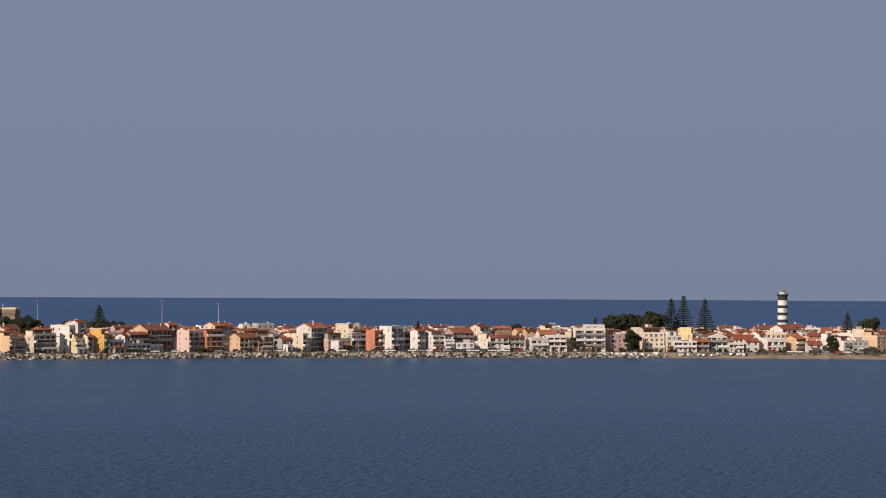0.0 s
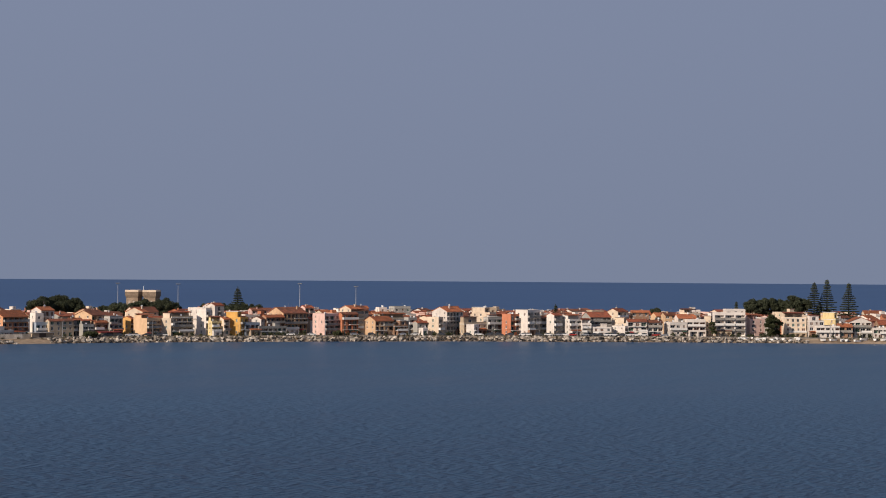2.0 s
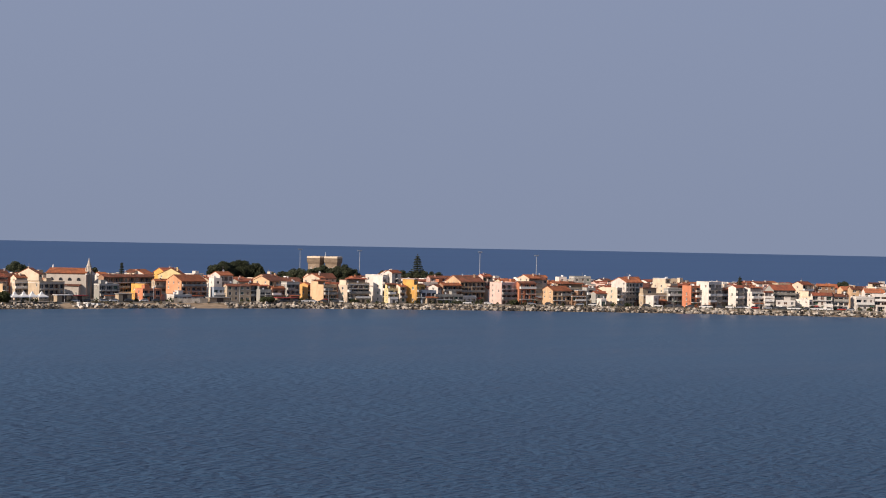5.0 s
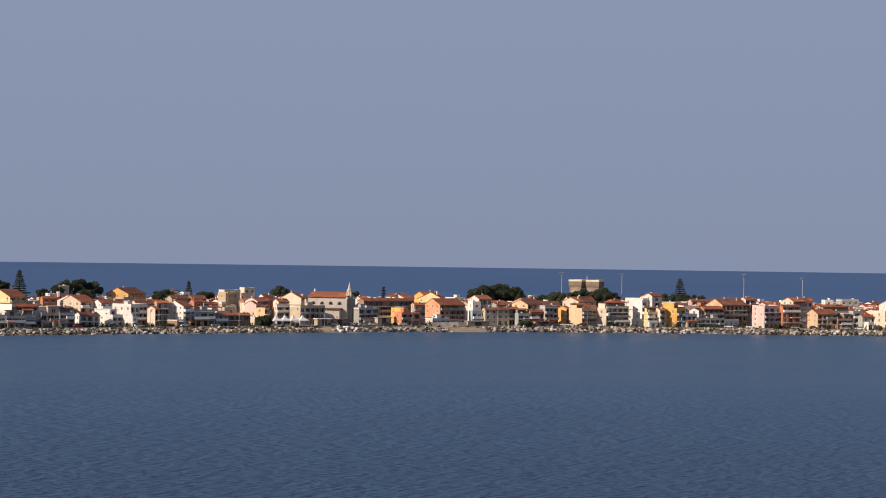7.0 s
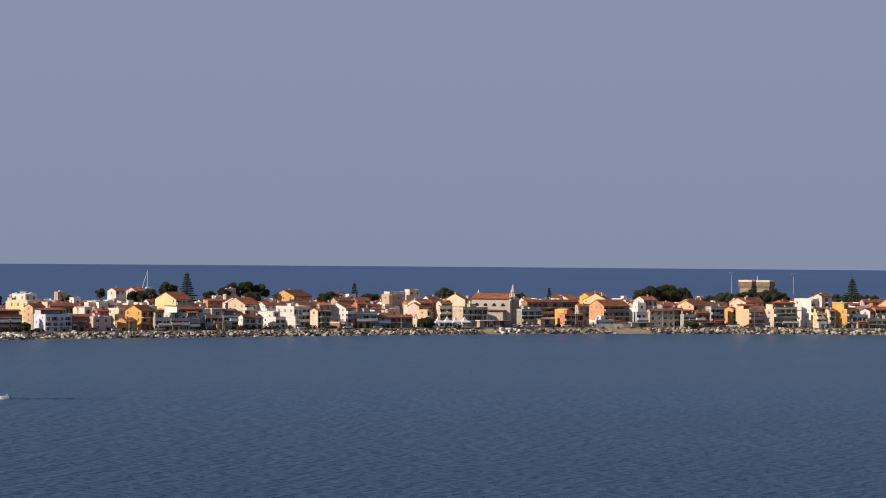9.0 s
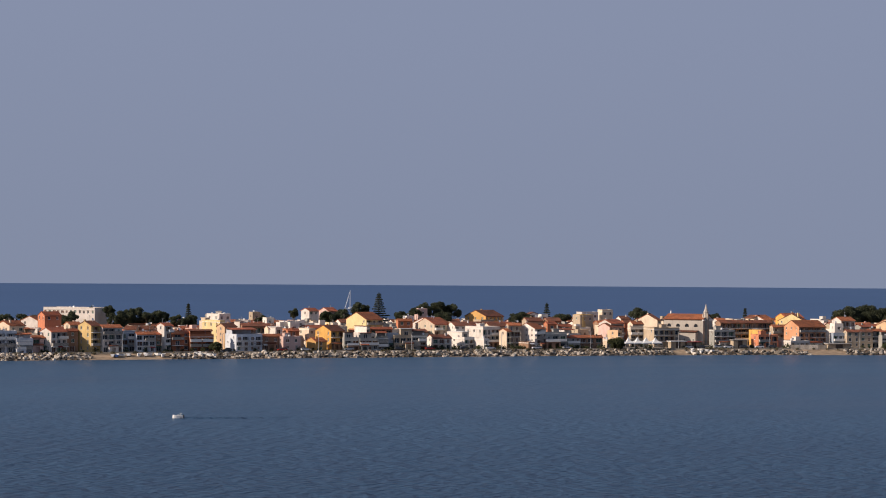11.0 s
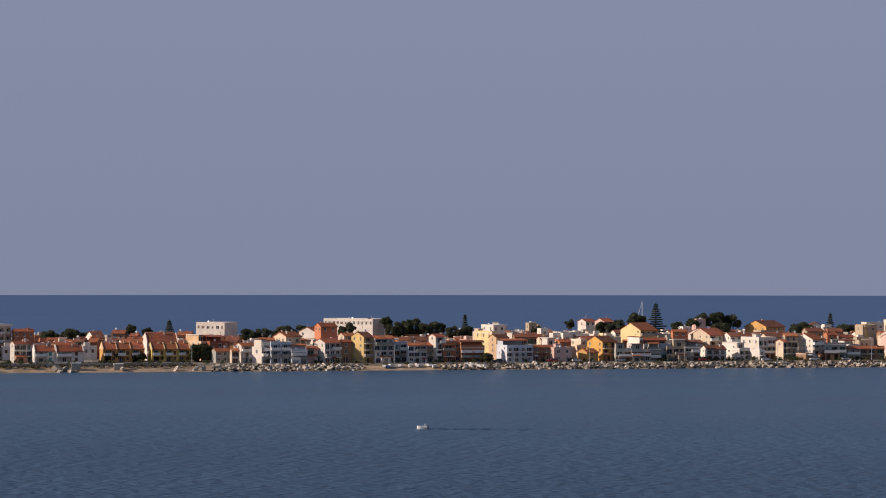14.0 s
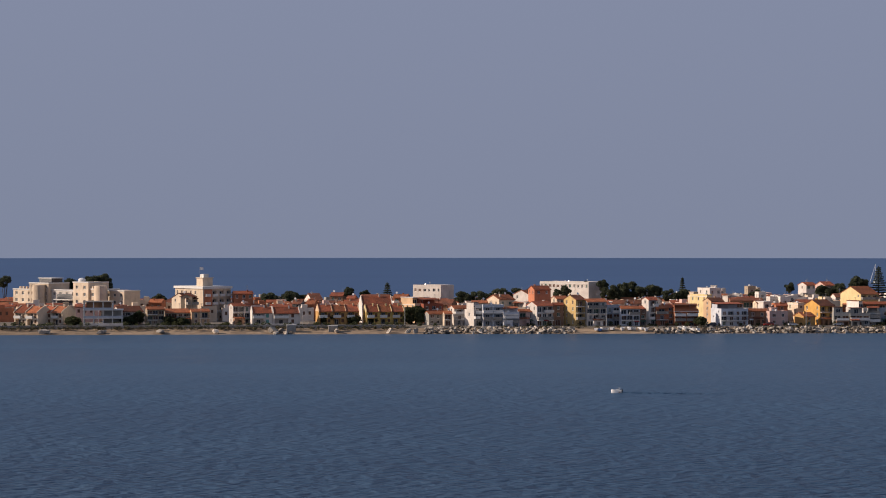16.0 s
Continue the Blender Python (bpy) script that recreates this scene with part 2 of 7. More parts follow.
# ---- sea, land, shore ----
g = Geo()
RADII = [0, 150, 300, 500, 700, 900, 1200, 1600, 2200, 3000, 4000, 4880]
N = 160
for j in range(1, len(RADII)):
    for k in range(N):
        a, b = 2 * math.pi * k / N, 2 * math.pi * (k + 1) / N
        r0, r1 = RADII[j - 1], RADII[j]
        if r0:
            g.quad((r0 * math.cos(a), r0 * math.sin(a), 0), (r1 * math.cos(a), r1 * math.sin(a), 0),
                   (r1 * math.cos(b), r1 * math.sin(b), 0), (r0 * math.cos(b), r0 * math.sin(b), 0))
        else:
            g.tri((0, 0, 0), (r1 * math.cos(a), r1 * math.sin(a), 0), (r1 * math.cos(b), r1 * math.sin(b), 0))
tagged(part("water", g, SEA), "calm blue sea with small wavelets", "sea", "", "structure")

CORNERS = [(-260, 754), (-90, 752), (32, 755), (175, 755), (329, 755), (407, 750), (481, 732), (550, 698), (625, 650), (706, 578), (777, 497), (830, 420), (880, 330)]


def smooth_shore():
    pts = []
    for a, b in zip(CORNERS, CORNERS[1:]):
        a, b = Vector(a), Vector(b)
        n = int((b - a).length / 2)
        pts += [a + (b - a) * k / n for k in range(n)]
    return [sum((pts[min(max(i + k, 0), len(pts) - 1)] for k in range(-12, 13)), Vector((0, 0))) / 25 for i in range(len(pts))]


SHORE = smooth_shore()


def shore_at(s):
    """Place and direction along the waterline, s metres from its western end."""
    i = min(max(int(s / 2), 3), len(SHORE) - 4)
    t = (SHORE[i + 3] - SHORE[i - 3]).normalized()
    return SHORE[i] + t * (s - 2 * i), t, Vector((-t.y, t.x))


def spot(s, off):
    p, t, n = shore_at(s)
    q = p + n * off
    return q.x, q.y, math.degrees(math.atan2(t.y, t.x))


TOTAL = 2 * len(SHORE) - 2
g, gs = Geo(), Geo()
PROFILE = [(-3, -0.6), (0.5, 0.06), (5, 0.75), (9, 1.35), (11.5, 1.9), (12, 2.4), (60, 2.4), (120, 2.4), (290, 2.3), (300, -0.6)]
STEPS = int(TOTAL / 6)
for k in range(STEPS):
    for (o0, z0), (o1, z1) in zip(PROFILE, PROFILE[1:]):
        def at_(kk, o, z):
            x, y, _ = spot(kk * 6, o + (0.9 * noise.noise((kk * 0.31, 0, 0)) if o < 11 else 0))
            return (x, y, z + (0.18 * noise.noise((kk * 0.7, o, 3)) if 0.6 < o < 11 else 0))
        (gs if o0 < 11.4 else g).quad(at_(k, o0, z0), at_(k + 1, o0, z0), at_(k + 1, o1, z1), at_(k, o1, z1))
tagged(part("ground", g, EARTH), "flat paved and earthen ground of the low spit", "ground", "", "structure")
tagged(part("beach", gs, SAND), "narrow strip of tan sand at the waterline", "beach", "", "structure")

# ---- boulders ----
rng = random.Random(4)


def boulder(seed):
    r = random.Random(seed)
    bm = bmesh.new()
    bmesh.ops.create_icosphere(bm, subdivisions=2, radius=1.0)
    bmesh.ops.delete(bm, geom=r.sample(list(bm.verts), 24), context="VERTS")
    bmesh.ops.convex_hull(bm, input=list(bm.verts))
    sx, sy, sz = r.uniform(0.8, 1.3), r.uniform(0.7, 1.1), r.uniform(0.6, 0.95)
    for v in bm.verts:
        k = 1 + r.uniform(-0.36, 0.26)
        v.co = Vector((v.co.x * sx * k, v.co.y * sy * k, v.co.z * sz * k))
    me = bpy.data.meshes.new("rock")
    bm.to_mesh(me)
    bm.free()
    return me


ROCKS = [boulder(k) for k in range(10)]
for q in ROCKS[:7]:
    q.materials.append(STONE)
for q in ROCKS[7:]:
    q.materials.append(WETGAPSTONE)
STRETCHES = [(328, 387, 5), (418, 634, 5), (641, 694, 4), (712, 1063, 5), (1063, 1068, 2), (270, 276, 2)]   # from, to, boulders up the slope
rest = {0: Geo(), 1: Geo()}
single = thing("breakwater", pose(0, 0, 0), "heaped pale limestone boulders along the waterline", "breakwater", "", "structure")
made = 0
for s0, s1, up in STRETCHES:
    s = s0
    while s < s1:
        for j in range(up):
            off = 0.8 + j * 1.8 + rng.uniform(-0.7, 0.7)
            x, y, _ = spot(s + rng.uniform(-0.8, 0.8), off)
            size = rng.choice((rng.uniform(0.45, 0.9), rng.uniform(0.7, 1.25))) * (1.15 if j == 1 else 1)
            # dark rocks: mostly wet in the first row, painted gap shade above it
            low_one = rng.random() < (0.15 if s < 330 else 0.8 if j == 0 else 0.36)
            k = rng.randrange(7, 10) if low_one else rng.randrange(0, 7)
            m = pose(x, y, 0.0 + 0.40 * j - (0.1 if low_one else 0) + rng.uniform(-0.1, 0.5), rng.uniform(-25, 25), rng.uniform(-25, 25), rng.uniform(0, 360)) @ Matrix.Scale(size, 4)
            if made < 300 and 330 < s < 560 and j > 0:
                part("rock", ROCKS[k], None, single, "", m)
                made += 1
            else:
                q, i = rest[k > 6], len(rest[k > 6].v)
                q.v += [tuple(m @ v.co) for v in ROCKS[k].vertices]
                for p in ROCKS[k].polygons:
                    q.f.append(tuple(i + a for a in p.vertices))
                    q.m.append(0)
        s += rng.uniform(1.0, 1.7)
tagged(part("boulders", rest[0], STONE), "pale limestone boulders heaped as shore protection", "boulders", "", "stuff")
tagged(part("wet_boulders", rest[1], WETGAPSTONE), "dark boulders, wet at the waterline and standing for shaded gaps higher up", "boulders", "", "stuff")


def beach_boulder(x, y, size, k):
    ob = new("boulder", ROCKS[k % 7])
    ob.matrix_basis = pose(x, y, 0.45 + size * 0.3, 8 * k, -5 * k, 47 * k) @ Matrix.Diagonal((size, size * 0.8, size * 0.62, 1))
    tagged(ob, "single large tan boulder lying on the beach", "boulder", "boulders on the beach")


for k, (bx, by, bs) in enumerate(((-80.0, 754.9, 2.24), (-57.6, 755.4, 2.23), (-35.1, 756.0, 2.22), (-13.6, 756.5, 2.00), (8.9, 757.0, 2.22), (11.9, 757.1, 1.77), (33.5, 757.5, 1.77), (53.6, 757.6, 1.55), (61.2, 757.6, 1.55), (64.2, 757.6, 1.77))):
    beach_boulder(bx, by, bs, k)


# ---- houses ----
WINDOWS = {}


def window_mesh(w, h, style):
    key = (round(w, 1), round(h, 1), style)
    if key not in WINDOWS:
        g = Geo()
        w, h, e = key[0], key[1], 0.1
        us, vs = [0, e, w / 2 - 0.04, w / 2 + 0.04, w - e, w], [0, e, h - e, h]
        g.v += [(u, 0.0, v) for v in vs for u in us]
        deep = 0.03 if style else 0.06
        for b in range(3):
            for a in range(5):
                q = (b * 6 + a, b * 6 + a + 1, b * 6 + a + 7, b * 6 + a + 6)
                if b == 1 and a in (1, 3):
                    n0 = len(g.v)
                    g.v += [(g.v[k][0], deep, g.v[k][2]) for k in q]
                    for k in range(4):
                        g.f.append((q[k], q[(k + 1) % 4], n0 + (k + 1) % 4, n0 + k))
                        g.m.append(0)
                    g.f.append((n0, n0 + 1, n0 + 2, n0 + 3))
                    g.m.append(1)
                else:
                    g.f.append(q)
                    g.m.append(0)
        n0 = len(g.v)
        g.v += [(-0.1, -0.22, -0.04), (w + 0.1, -0.22, -0.04), (w + 0.1, -0.22, -0.12), (-0.1, -0.22, -0.12)]
        g.f += [(0, 5, n0 + 1, n0), (n0, n0 + 1, n0 + 2, n0 + 3)]
        g.m += [0, 0]
        WINDOWS[key] = g.mesh("window", [TRIM, (GLASS, SHUTTER, SHUTTERG)[style]])
    return WINDOWS[key]


BALCONIES = {}


def balcony_mesh(w, solid):
    key = (round(w, 1), solid)
    if key not in BALCONIES:
        g = Geo()
        w = key[0]
        g.box(0, w, -1.15, 0.02, -0.18, 0.0, 0)
        if solid:
            g.box(0, w, -1.15, -1.03, 0.0, 0.95, 0)
            g.box(0, 0.12, -1.03, -0.01, 0.0, 0.95, 0)
            g.box(w - 0.12, w, -1.03, -0.01, 0.0, 0.95, 0)
        else:
            g.box(0, w, -1.13, -1.08, 0.92, 0.98, 1)
            n = max(3, int(w / 0.3))
            for k in range(n + 1):
                x = (w - 0.04) * k / n
                g.box(x, x + 0.04, -1.13, -1.09, 0.0, 0.92, 1)
            g.box(0, 0.04, -1.08, 0, 0.92, 0.98, 1)
            g.box(w - 0.04, w, -1.08, 0, 0.92, 0.98, 1)
        BALCONIES[key] = g.mesh("balcony", [CONCRETE if solid == 2 else TRIM, RAIL])
    return BALCONIES[key]


def facade(g, turn, w, z0, z1, holes, deep):
    """A wall w wide from z0 to z1 with openings (x, z, width, height, depth), cut through to their reveals."""
    us = sorted({0, w, *[h[0] for h in holes], *[h[0] + h[2] for h in holes]})
    vs = sorted({z0, z1, *[h[1] for h in holes], *[h[1] + h[3] for h in holes]})
    P = lambda u, y, v: turn @ Vector((u, y, v))
    for a, b in zip(us, us[1:]):
        for c, d in zip(vs, vs[1:]):
            x, z = (a + b) / 2, (c + d) / 2
            if not any(h[0] < x < h[0] + h[2] and h[1] < z < h[1] + h[3] for h in holes):
                g.quad(P(a, 0, c), P(b, 0, c), P(b, 0, d), P(a, 0, d))
    for x, z, ww, hh, dd in holes:
        A, B, C, D = (x, z), (x + ww, z), (x + ww, z + hh), (x, z + hh)
        for p, q in ((A, B), (B, C), (C, D), (D, A)):
            g.quad(P(p[0], 0, p[1]), P(p[0], dd, p[1]), P(q[0], dd, q[1]), P(q[0], 0, q[1]))
        if dd > 0.5:
            g.quad(P(x, dd, z), P(x + ww, dd, z), P(x + ww, dd, z + hh), P(x, dd, z + hh))


OCCUPIED = []
NUMBER = ["", "single-storey", "two-storey", "three-storey", "four-storey", "five-storey"]


def house(x, y, w, d, h, rot, colour, roof, storeys, style="plain", group="waterfront houses", full=True):
    """A house on the ground: x, y is the middle of its seaward wall; roof: flat, gable (ridge along the front) or cross (gable to the front)."""
    r = random.Random(int(x * 13 + y * 7))
    wall = WALLMAT[colour]
    kind = {"flat": "flat parapet roof", "gable": "terracotta gable roof", "cross": "tiled roof and seaward gable"}[roof]
    extra = {"plain": "", "balcony": " and balconies", "loggia": " and deep loggias"}[style]
    ob = thing("house", pose(x, y, 2.3, 0, 0, rot), "%s %s house with %s%s" % (NUMBER[storeys], WORDS.get(colour, colour), kind, extra), "house", group)
    a = radians(rot)
    OCCUPIED.append((x - math.sin(a) * d / 2, y + math.cos(a) * d / 2, max(w, d) * 0.56))
    if style == "plain" and full and storeys > 1 and r.random() < 0.6:
        style = "balcony"
    rise = {"flat": 0.0, "gable": 0.2 * d, "cross": 0.2 * w}[roof]
    rise = min(rise, h * 0.35)
    parapet = min(r.uniform(0.45, 0.95), h * 0.12) if roof == "flat" else 0
    terrace = roof == "flat" and full and w > 4.5 and h > 7.5 and r.random() < 0.45
    setback = roof == "flat" and full and not terrace and style != "loggia" and storeys > 2 and r.random() < 0.65
    eave = h - rise - parapet - (1.9 if terrace else 0)
    if setback:
        eave -= eave / storeys
        storeys -= 1
    sh = eave / storeys
    g = Geo()
    front, side = pose(-w / 2, 0, 0), pose(-w / 2, d, 0, 0, 0, -90)
    holes, panes, porches, shades = [], [], [], []
    n = max(1, int((w - 0.6) / r.uniform(2.0, 2.7)))
    step = w / n
    rows = range(storeys) if full else range(storeys - 1, storeys)
    for k in rows:
        base = k * sh
        if style == "loggia":
            n = max(1, round(w / 4.6))
            step = w / n
            for i in range(n):
                ww, hh = step - 0.7, sh - 0.55
                holes.append((i * step + 0.35, base + 0.12, ww, hh, 1.5))
                panes.append((front @ pose(i * step + 0.35 + ww / 2 - 0.8, 1.36, base + 0.2), 1.6, min(2.2, hh - 0.3), 0))
                if k:
                    porches.append((front @ pose(i * step + 0.2, 0.12, base + 0.12), ww + 0.3, 1 + k % 2))
            continue
        wide = style == "balcony" and k > 0
        solid = r.choice((0, 0, 0, 1, 2, 2))
        for i in range(n):
            cx = (i + 0.5) * step + r.uniform(-0.15, 0.15)
            tall = (k == 0 and r.random() < 0.5) or wide
            ww = min(r.choice((1.0, 1.2, 1.3, 1.6)) + (0.6 if k == 0 and tall and r.random() < 0.4 else 0), step - 0.5)
            hh = min(2.15 if tall else r.choice((1.3, 1.5)), sh - 0.65)
            zz = base + (0.12 if tall else min(0.95, sh - hh - 0.3))
            if k == 0 and full and r.random() < 0.3 and step > 2.6 and sh > 2.4:
                ww, hh, zz, tall = 2.1, min(2.3, sh - 0.5), 0.05, True
            if ww < 0.5 or hh < 0.6:
                continue
            if full and tall and k == 0 and r.random() < 0.45:
                shades.append((front @ pose(cx - ww / 2 - 0.35, -0.01, zz + hh + 0.12), ww + 0.7))
            back_in = 0.24
            if wide and r.random() < 0.8:
                ww, back_in = min(2.5, step - 0.35), 1.1
            holes.append((cx - ww / 2, zz, ww, hh, back_in))
            panes.append((front @ pose(cx - ww / 2, back_in - 0.1, zz), ww, hh, r.choice((0, 0, 0, 1, 1, 2))))
        if wide:
            bw = w * (0.96 if r.random() < 0.5 else 0.55)
            porches.append((front @ pose((w - bw) * (0.5 if bw > 0.9 * w else r.choice((0.03, 0.97))), 0, base + 0.1), bw, solid))
    facade(g, front, w, 0, eave, holes, 0.24)
    holes = []
    m = int(d / 3.6)
    for k in rows:
        for i in range(m):
            if r.random() < 0.7 and sh > 2.1:
                cx, ww, hh = (i + 0.5) * d / m, 0.95, min(1.4, sh - 1.2)
                if hh > 0.6:
                    holes.append((cx - ww / 2, k * sh + 0.95, ww, hh, 0.24))
                    panes.append((side @ pose(cx - ww / 2, 0.14, k * sh + 0.95), ww, hh, r.choice((0, 0, 1, 2))))
    facade(g, side, d, 0, eave, holes, 0.24)
    g.quad((w / 2, 0, 0), (w / 2, d, 0), (w / 2, d, eave), (w / 2, 0, eave))
    g.quad((w / 2, d, 0), (-w / 2, d, 0), (-w / 2, d, eave), (w / 2, d, eave))
    rg = Geo()
    if roof == "flat":
        e = 0.22
        for a in ((-w / 2, w / 2, 0, e), (-w / 2, w / 2, d - e, d), (-w / 2, -w / 2 + e, e, d - e), (w / 2 - e, w / 2, e, d - e)):
            g.box(*a, eave, eave + parapet)
        rg.box(-w / 2 + e, w / 2 - e, e, d - e, eave - 0.2, eave + 0.05)
        part("roof", rg, FLATROOF, ob)
        if r.random() < 0.6:
            cg = Geo()
            cg.box(-w / 2 - 0.1, w / 2 + 0.1, -0.12, 0.0, eave - 0.18, eave + 0.02)
            cg.box(-w / 2 - 0.12, -w / 2, 0.0, d, eave - 0.18, eave + 0.02)
            part("cornice", cg, TRIM, ob)
    else:
        o, th = 0.55, 0.22
        if roof == "gable":
            run, half = d, w / 2 + 0.15
            line = [(-o, eave - o * rise / (d / 2)), (d / 2, eave + rise), (d + o, eave - o * rise / (d / 2))]
            T = lambda u, v, z: (v, u, z)
            g.tri((-w / 2, d, eave), (-w / 2, 0, eave), (-w / 2, d / 2, eave + rise))
            g.tri((w / 2, 0, eave), (w / 2, d, eave), (w / 2, d / 2, eave + rise))
            lo_, hi_ = -half, half
        else:
            line = [(-w / 2 - o, eave - o * rise / (w / 2)), (0, eave + rise), (w / 2 + o, eave - o * rise / (w / 2))]
            T = lambda u, v, z: (u, v, z)
            g.tri((-w / 2, 0, eave), (w / 2, 0, eave), (0, 0, eave + rise))
            g.tri((w / 2, d, eave), (-w / 2, d, eave), (0, d, eave + rise))
            lo_, hi_ = -0.3, d + 0.3
        for (u0, z0), (u1, z1) in zip(line, line[1:]):
            rg.quad(T(u0, lo_, z0 + th), T(u0, hi_, z0 + th), T(u1, hi_, z1 + th), T(u1, lo_, z1 + th))
            rg.quad(T(u0, lo_, z0), T(u0, hi_, z0), T(u1, hi_, z1), T(u1, lo_, z1))
            for v in (lo_, hi_):
                rg.quad(T(u0, v, z0), T(u1, v, z1), T(u1, v, z1 + th), T(u0, v, z0 + th))
        for u, z in (line[0], line[2]):
            rg.quad(T(u, lo_, z), T(u, hi_, z), T(u, hi_, z + th), T(u, lo_, z + th))
        part("roof", rg, r.choice(TILE), ob)
    part("wall", g, wall, ob)
    for m4, ww, hh, st in panes:
        part("window", window_mesh(ww, hh, st), None, ob, "", m4)
    for m4, ww, solid in porches:
        part("balcony", balcony_mesh(ww, solid), None, ob, "", m4)
    if full and storeys > 1 and w > 4.5 and r.random() < 0.5:
        q = Geo()
        aw, ad, ah = w * r.uniform(0.4, 0.85), r.uniform(1.3, 2.4), min(sh * 0.98, 3.1)
        ax = r.choice((-w / 2, w / 2 - aw, (w - aw) * 0.5 - w / 2))
        n2 = max(1, int(aw / 2.4))
        hs = [((i + 0.5) * aw / n2 - 0.8, 0.1, 1.6, ah - 0.7, ad * 0.8) for i in range(n2)]
        facade(q, pose(ax, -ad, 0), aw, 0, ah, hs, 1)
        q.quad((ax, 0, 0), (ax, -ad, 0), (ax, -ad, ah), (ax, 0, ah))
        q.quad((ax + aw, -ad, 0), (ax + aw, 0, 0), (ax + aw, 0, ah), (ax + aw, -ad, ah))
        part("porch", q, WALLMAT[r.choice((colour, "white", "grey", "tan", "brown"))], ob)
        q = Geo()
        if r.random() < 0.5:
            for zz in (0, 0.16):
                q.quad((ax - 0.2, -ad - 0.4, ah + 0.01 + zz), (ax + aw + 0.2, -ad - 0.4, ah + 0.01 + zz), (ax + aw + 0.2, -0.01, ah + 0.55 + zz), (ax - 0.2, -0.01, ah + 0.55 + zz))
            part("porch_roof", q, r.choice(TILE), ob)
        else:
            q.box(ax - 0.1, ax + aw + 0.1, -ad - 0.15, -0.01, ah + 0.002, ah + 0.16)
            q.box(ax, ax + aw, -ad, -ad + 0.14, ah + 0.16, ah + 0.95)
            part("porch_terrace", q, TRIM, ob)
    for m4, ww in shades:
        q = Geo()
        q.quad((0, 0, 0.35), (ww, 0, 0.35), (ww, -1.2, 0), (0, -1.2, 0))
        q.quad((0, -1.2, 0), (ww, -1.2, 0), (ww, -1.2, -0.22), (0, -1.2, -0.22))
        q.tri((0, 0, 0.35), (0, -1.2, 0), (0, 0, 0))
        q.tri((ww, 0, 0.35), (ww, -1.2, 0), (ww, 0, 0))
        part("awning", q, r.choice((CANVAS, AWNING, SHUTTERG, SHUTTER)), ob, "", m4)
    if setback:
        q = Geo()
        uw, uh, uy = w * r.uniform(0.45, 0.72), h - eave - 0.2, r.uniform(0.15, 0.3) * d
        ux = r.choice((-w / 2 + 0.25, w / 2 - 0.25 - uw))
        hs = [(uw * 0.5 - 0.9, 0.1, 1.8, min(2.1, uh - 0.5), 0.25)]
        facade(q, pose(ux, uy, eave), uw, 0, uh, hs, 1)
        q.quad((ux, d - 0.24, eave), (ux, uy, eave), (ux, uy, eave + uh), (ux, d - 0.24, eave + uh))
        q.quad((ux + uw, uy, eave), (ux + uw, d - 0.24, eave), (ux + uw, d - 0.24, eave + uh), (ux + uw, uy, eave + uh))
        part("upper_storey", q, wall, ob)
        part("window", window_mesh(1.8, min(2.1, uh - 0.5), 0), None, ob, "", pose(ux + uw * 0.5 - 0.9, uy + 0.14, eave + 0.1))
        q = Geo()
        q.box(ux - 0.3, ux + uw + 0.3, uy - 0.7, d - 0.24, eave + uh, eave + uh + 0.2)
        part("upper_roof", q, r.choice((TRIM, FLATROOF, TILE[1])), ob)
    if r.random() < 0.45:
        q = Geo()
        cx, zz = r.uniform(-w / 3, w / 3), eave + (rise * 0.8 if roof != "flat" else 0.0)
        q.limb((cx, d * 0.4, zz - 0.1), (cx, d * 0.4, zz + 1.0), 0.04, 0.04, 5)
        q.limb((cx, d * 0.4 - 0.05, zz + 1.0), (cx, d * 0.4 - 0.22, zz + 1.06), 0.12, 0.48, 12)
        part("satellite_dish", q, WHITE, ob)
    if terrace:
        q = Geo()
        x0, x1, y0, y1 = -w / 2 + 0.3, w / 2 - 0.3, d * 0.45, d - 0.3
        for u in (x0 + 0.1, (x0 + x1) / 2, x1 - 0.1):
            q.box(u - 0.09, u + 0.09, y0, y0 + 0.18, eave, eave + 2.15)
        q.box(x0, x1, y1 - 0.2, y1, eave, eave + 2.4)
        q.box(x0, x0 + 0.2, y0 + 0.2, y1 - 0.2, eave, eave + 2.15)
        part("roof_veranda", q, wall, ob)
        q = Geo()
        for zz in (0, 0.18):
            q.quad((x0 - 0.3, y0 - 0.5, eave + 2.16 + zz), (x1 + 0.3, y0 - 0.5, eave + 2.16 + zz), (x1 + 0.3, y1 + 0.2, eave + 2.75 + zz), (x0 - 0.3, y1 + 0.2, eave + 2.75 + zz))
        part("veranda_roof", q, r.choice(TILE), ob)
    elif roof == "flat" and not setback:
        if r.random() < 0.4 and w > 5 and h < 12:
            q = Geo()
            hx = r.uniform(-w / 4, w / 4)
            q.box(hx - 1.3, hx + 1.3, d * 0.45, d * 0.45 + 2.6, eave, eave + 1.9)
            q.box(hx - 1.5, hx + 1.5, d * 0.45 - 0.2, d * 0.45 + 2.8, eave + 1.9, eave + 2.05)
            part("stair_hut", q, wall, ob)
        if r.random() < 0.4:
            q = Geo()
            q.rings([(0.5, eave + 0.06), (0.52, eave + 1.1), (0.3, eave + 1.3)], 10, 0, r.uniform(-w / 3, w / 3), d * 0.3)
            part("water_tank", q, WHITE, ob)
    elif r.random() < 0.7:
        q = Geo()
        cx = r.uniform(-w / 3, w / 3)
        cy = d * r.choice((0.3, 0.62))
        top = eave + rise + 0.5
        q.box(cx - 0.3, cx + 0.3, cy - 0.3, cy + 0.3, eave - 0.05, top)
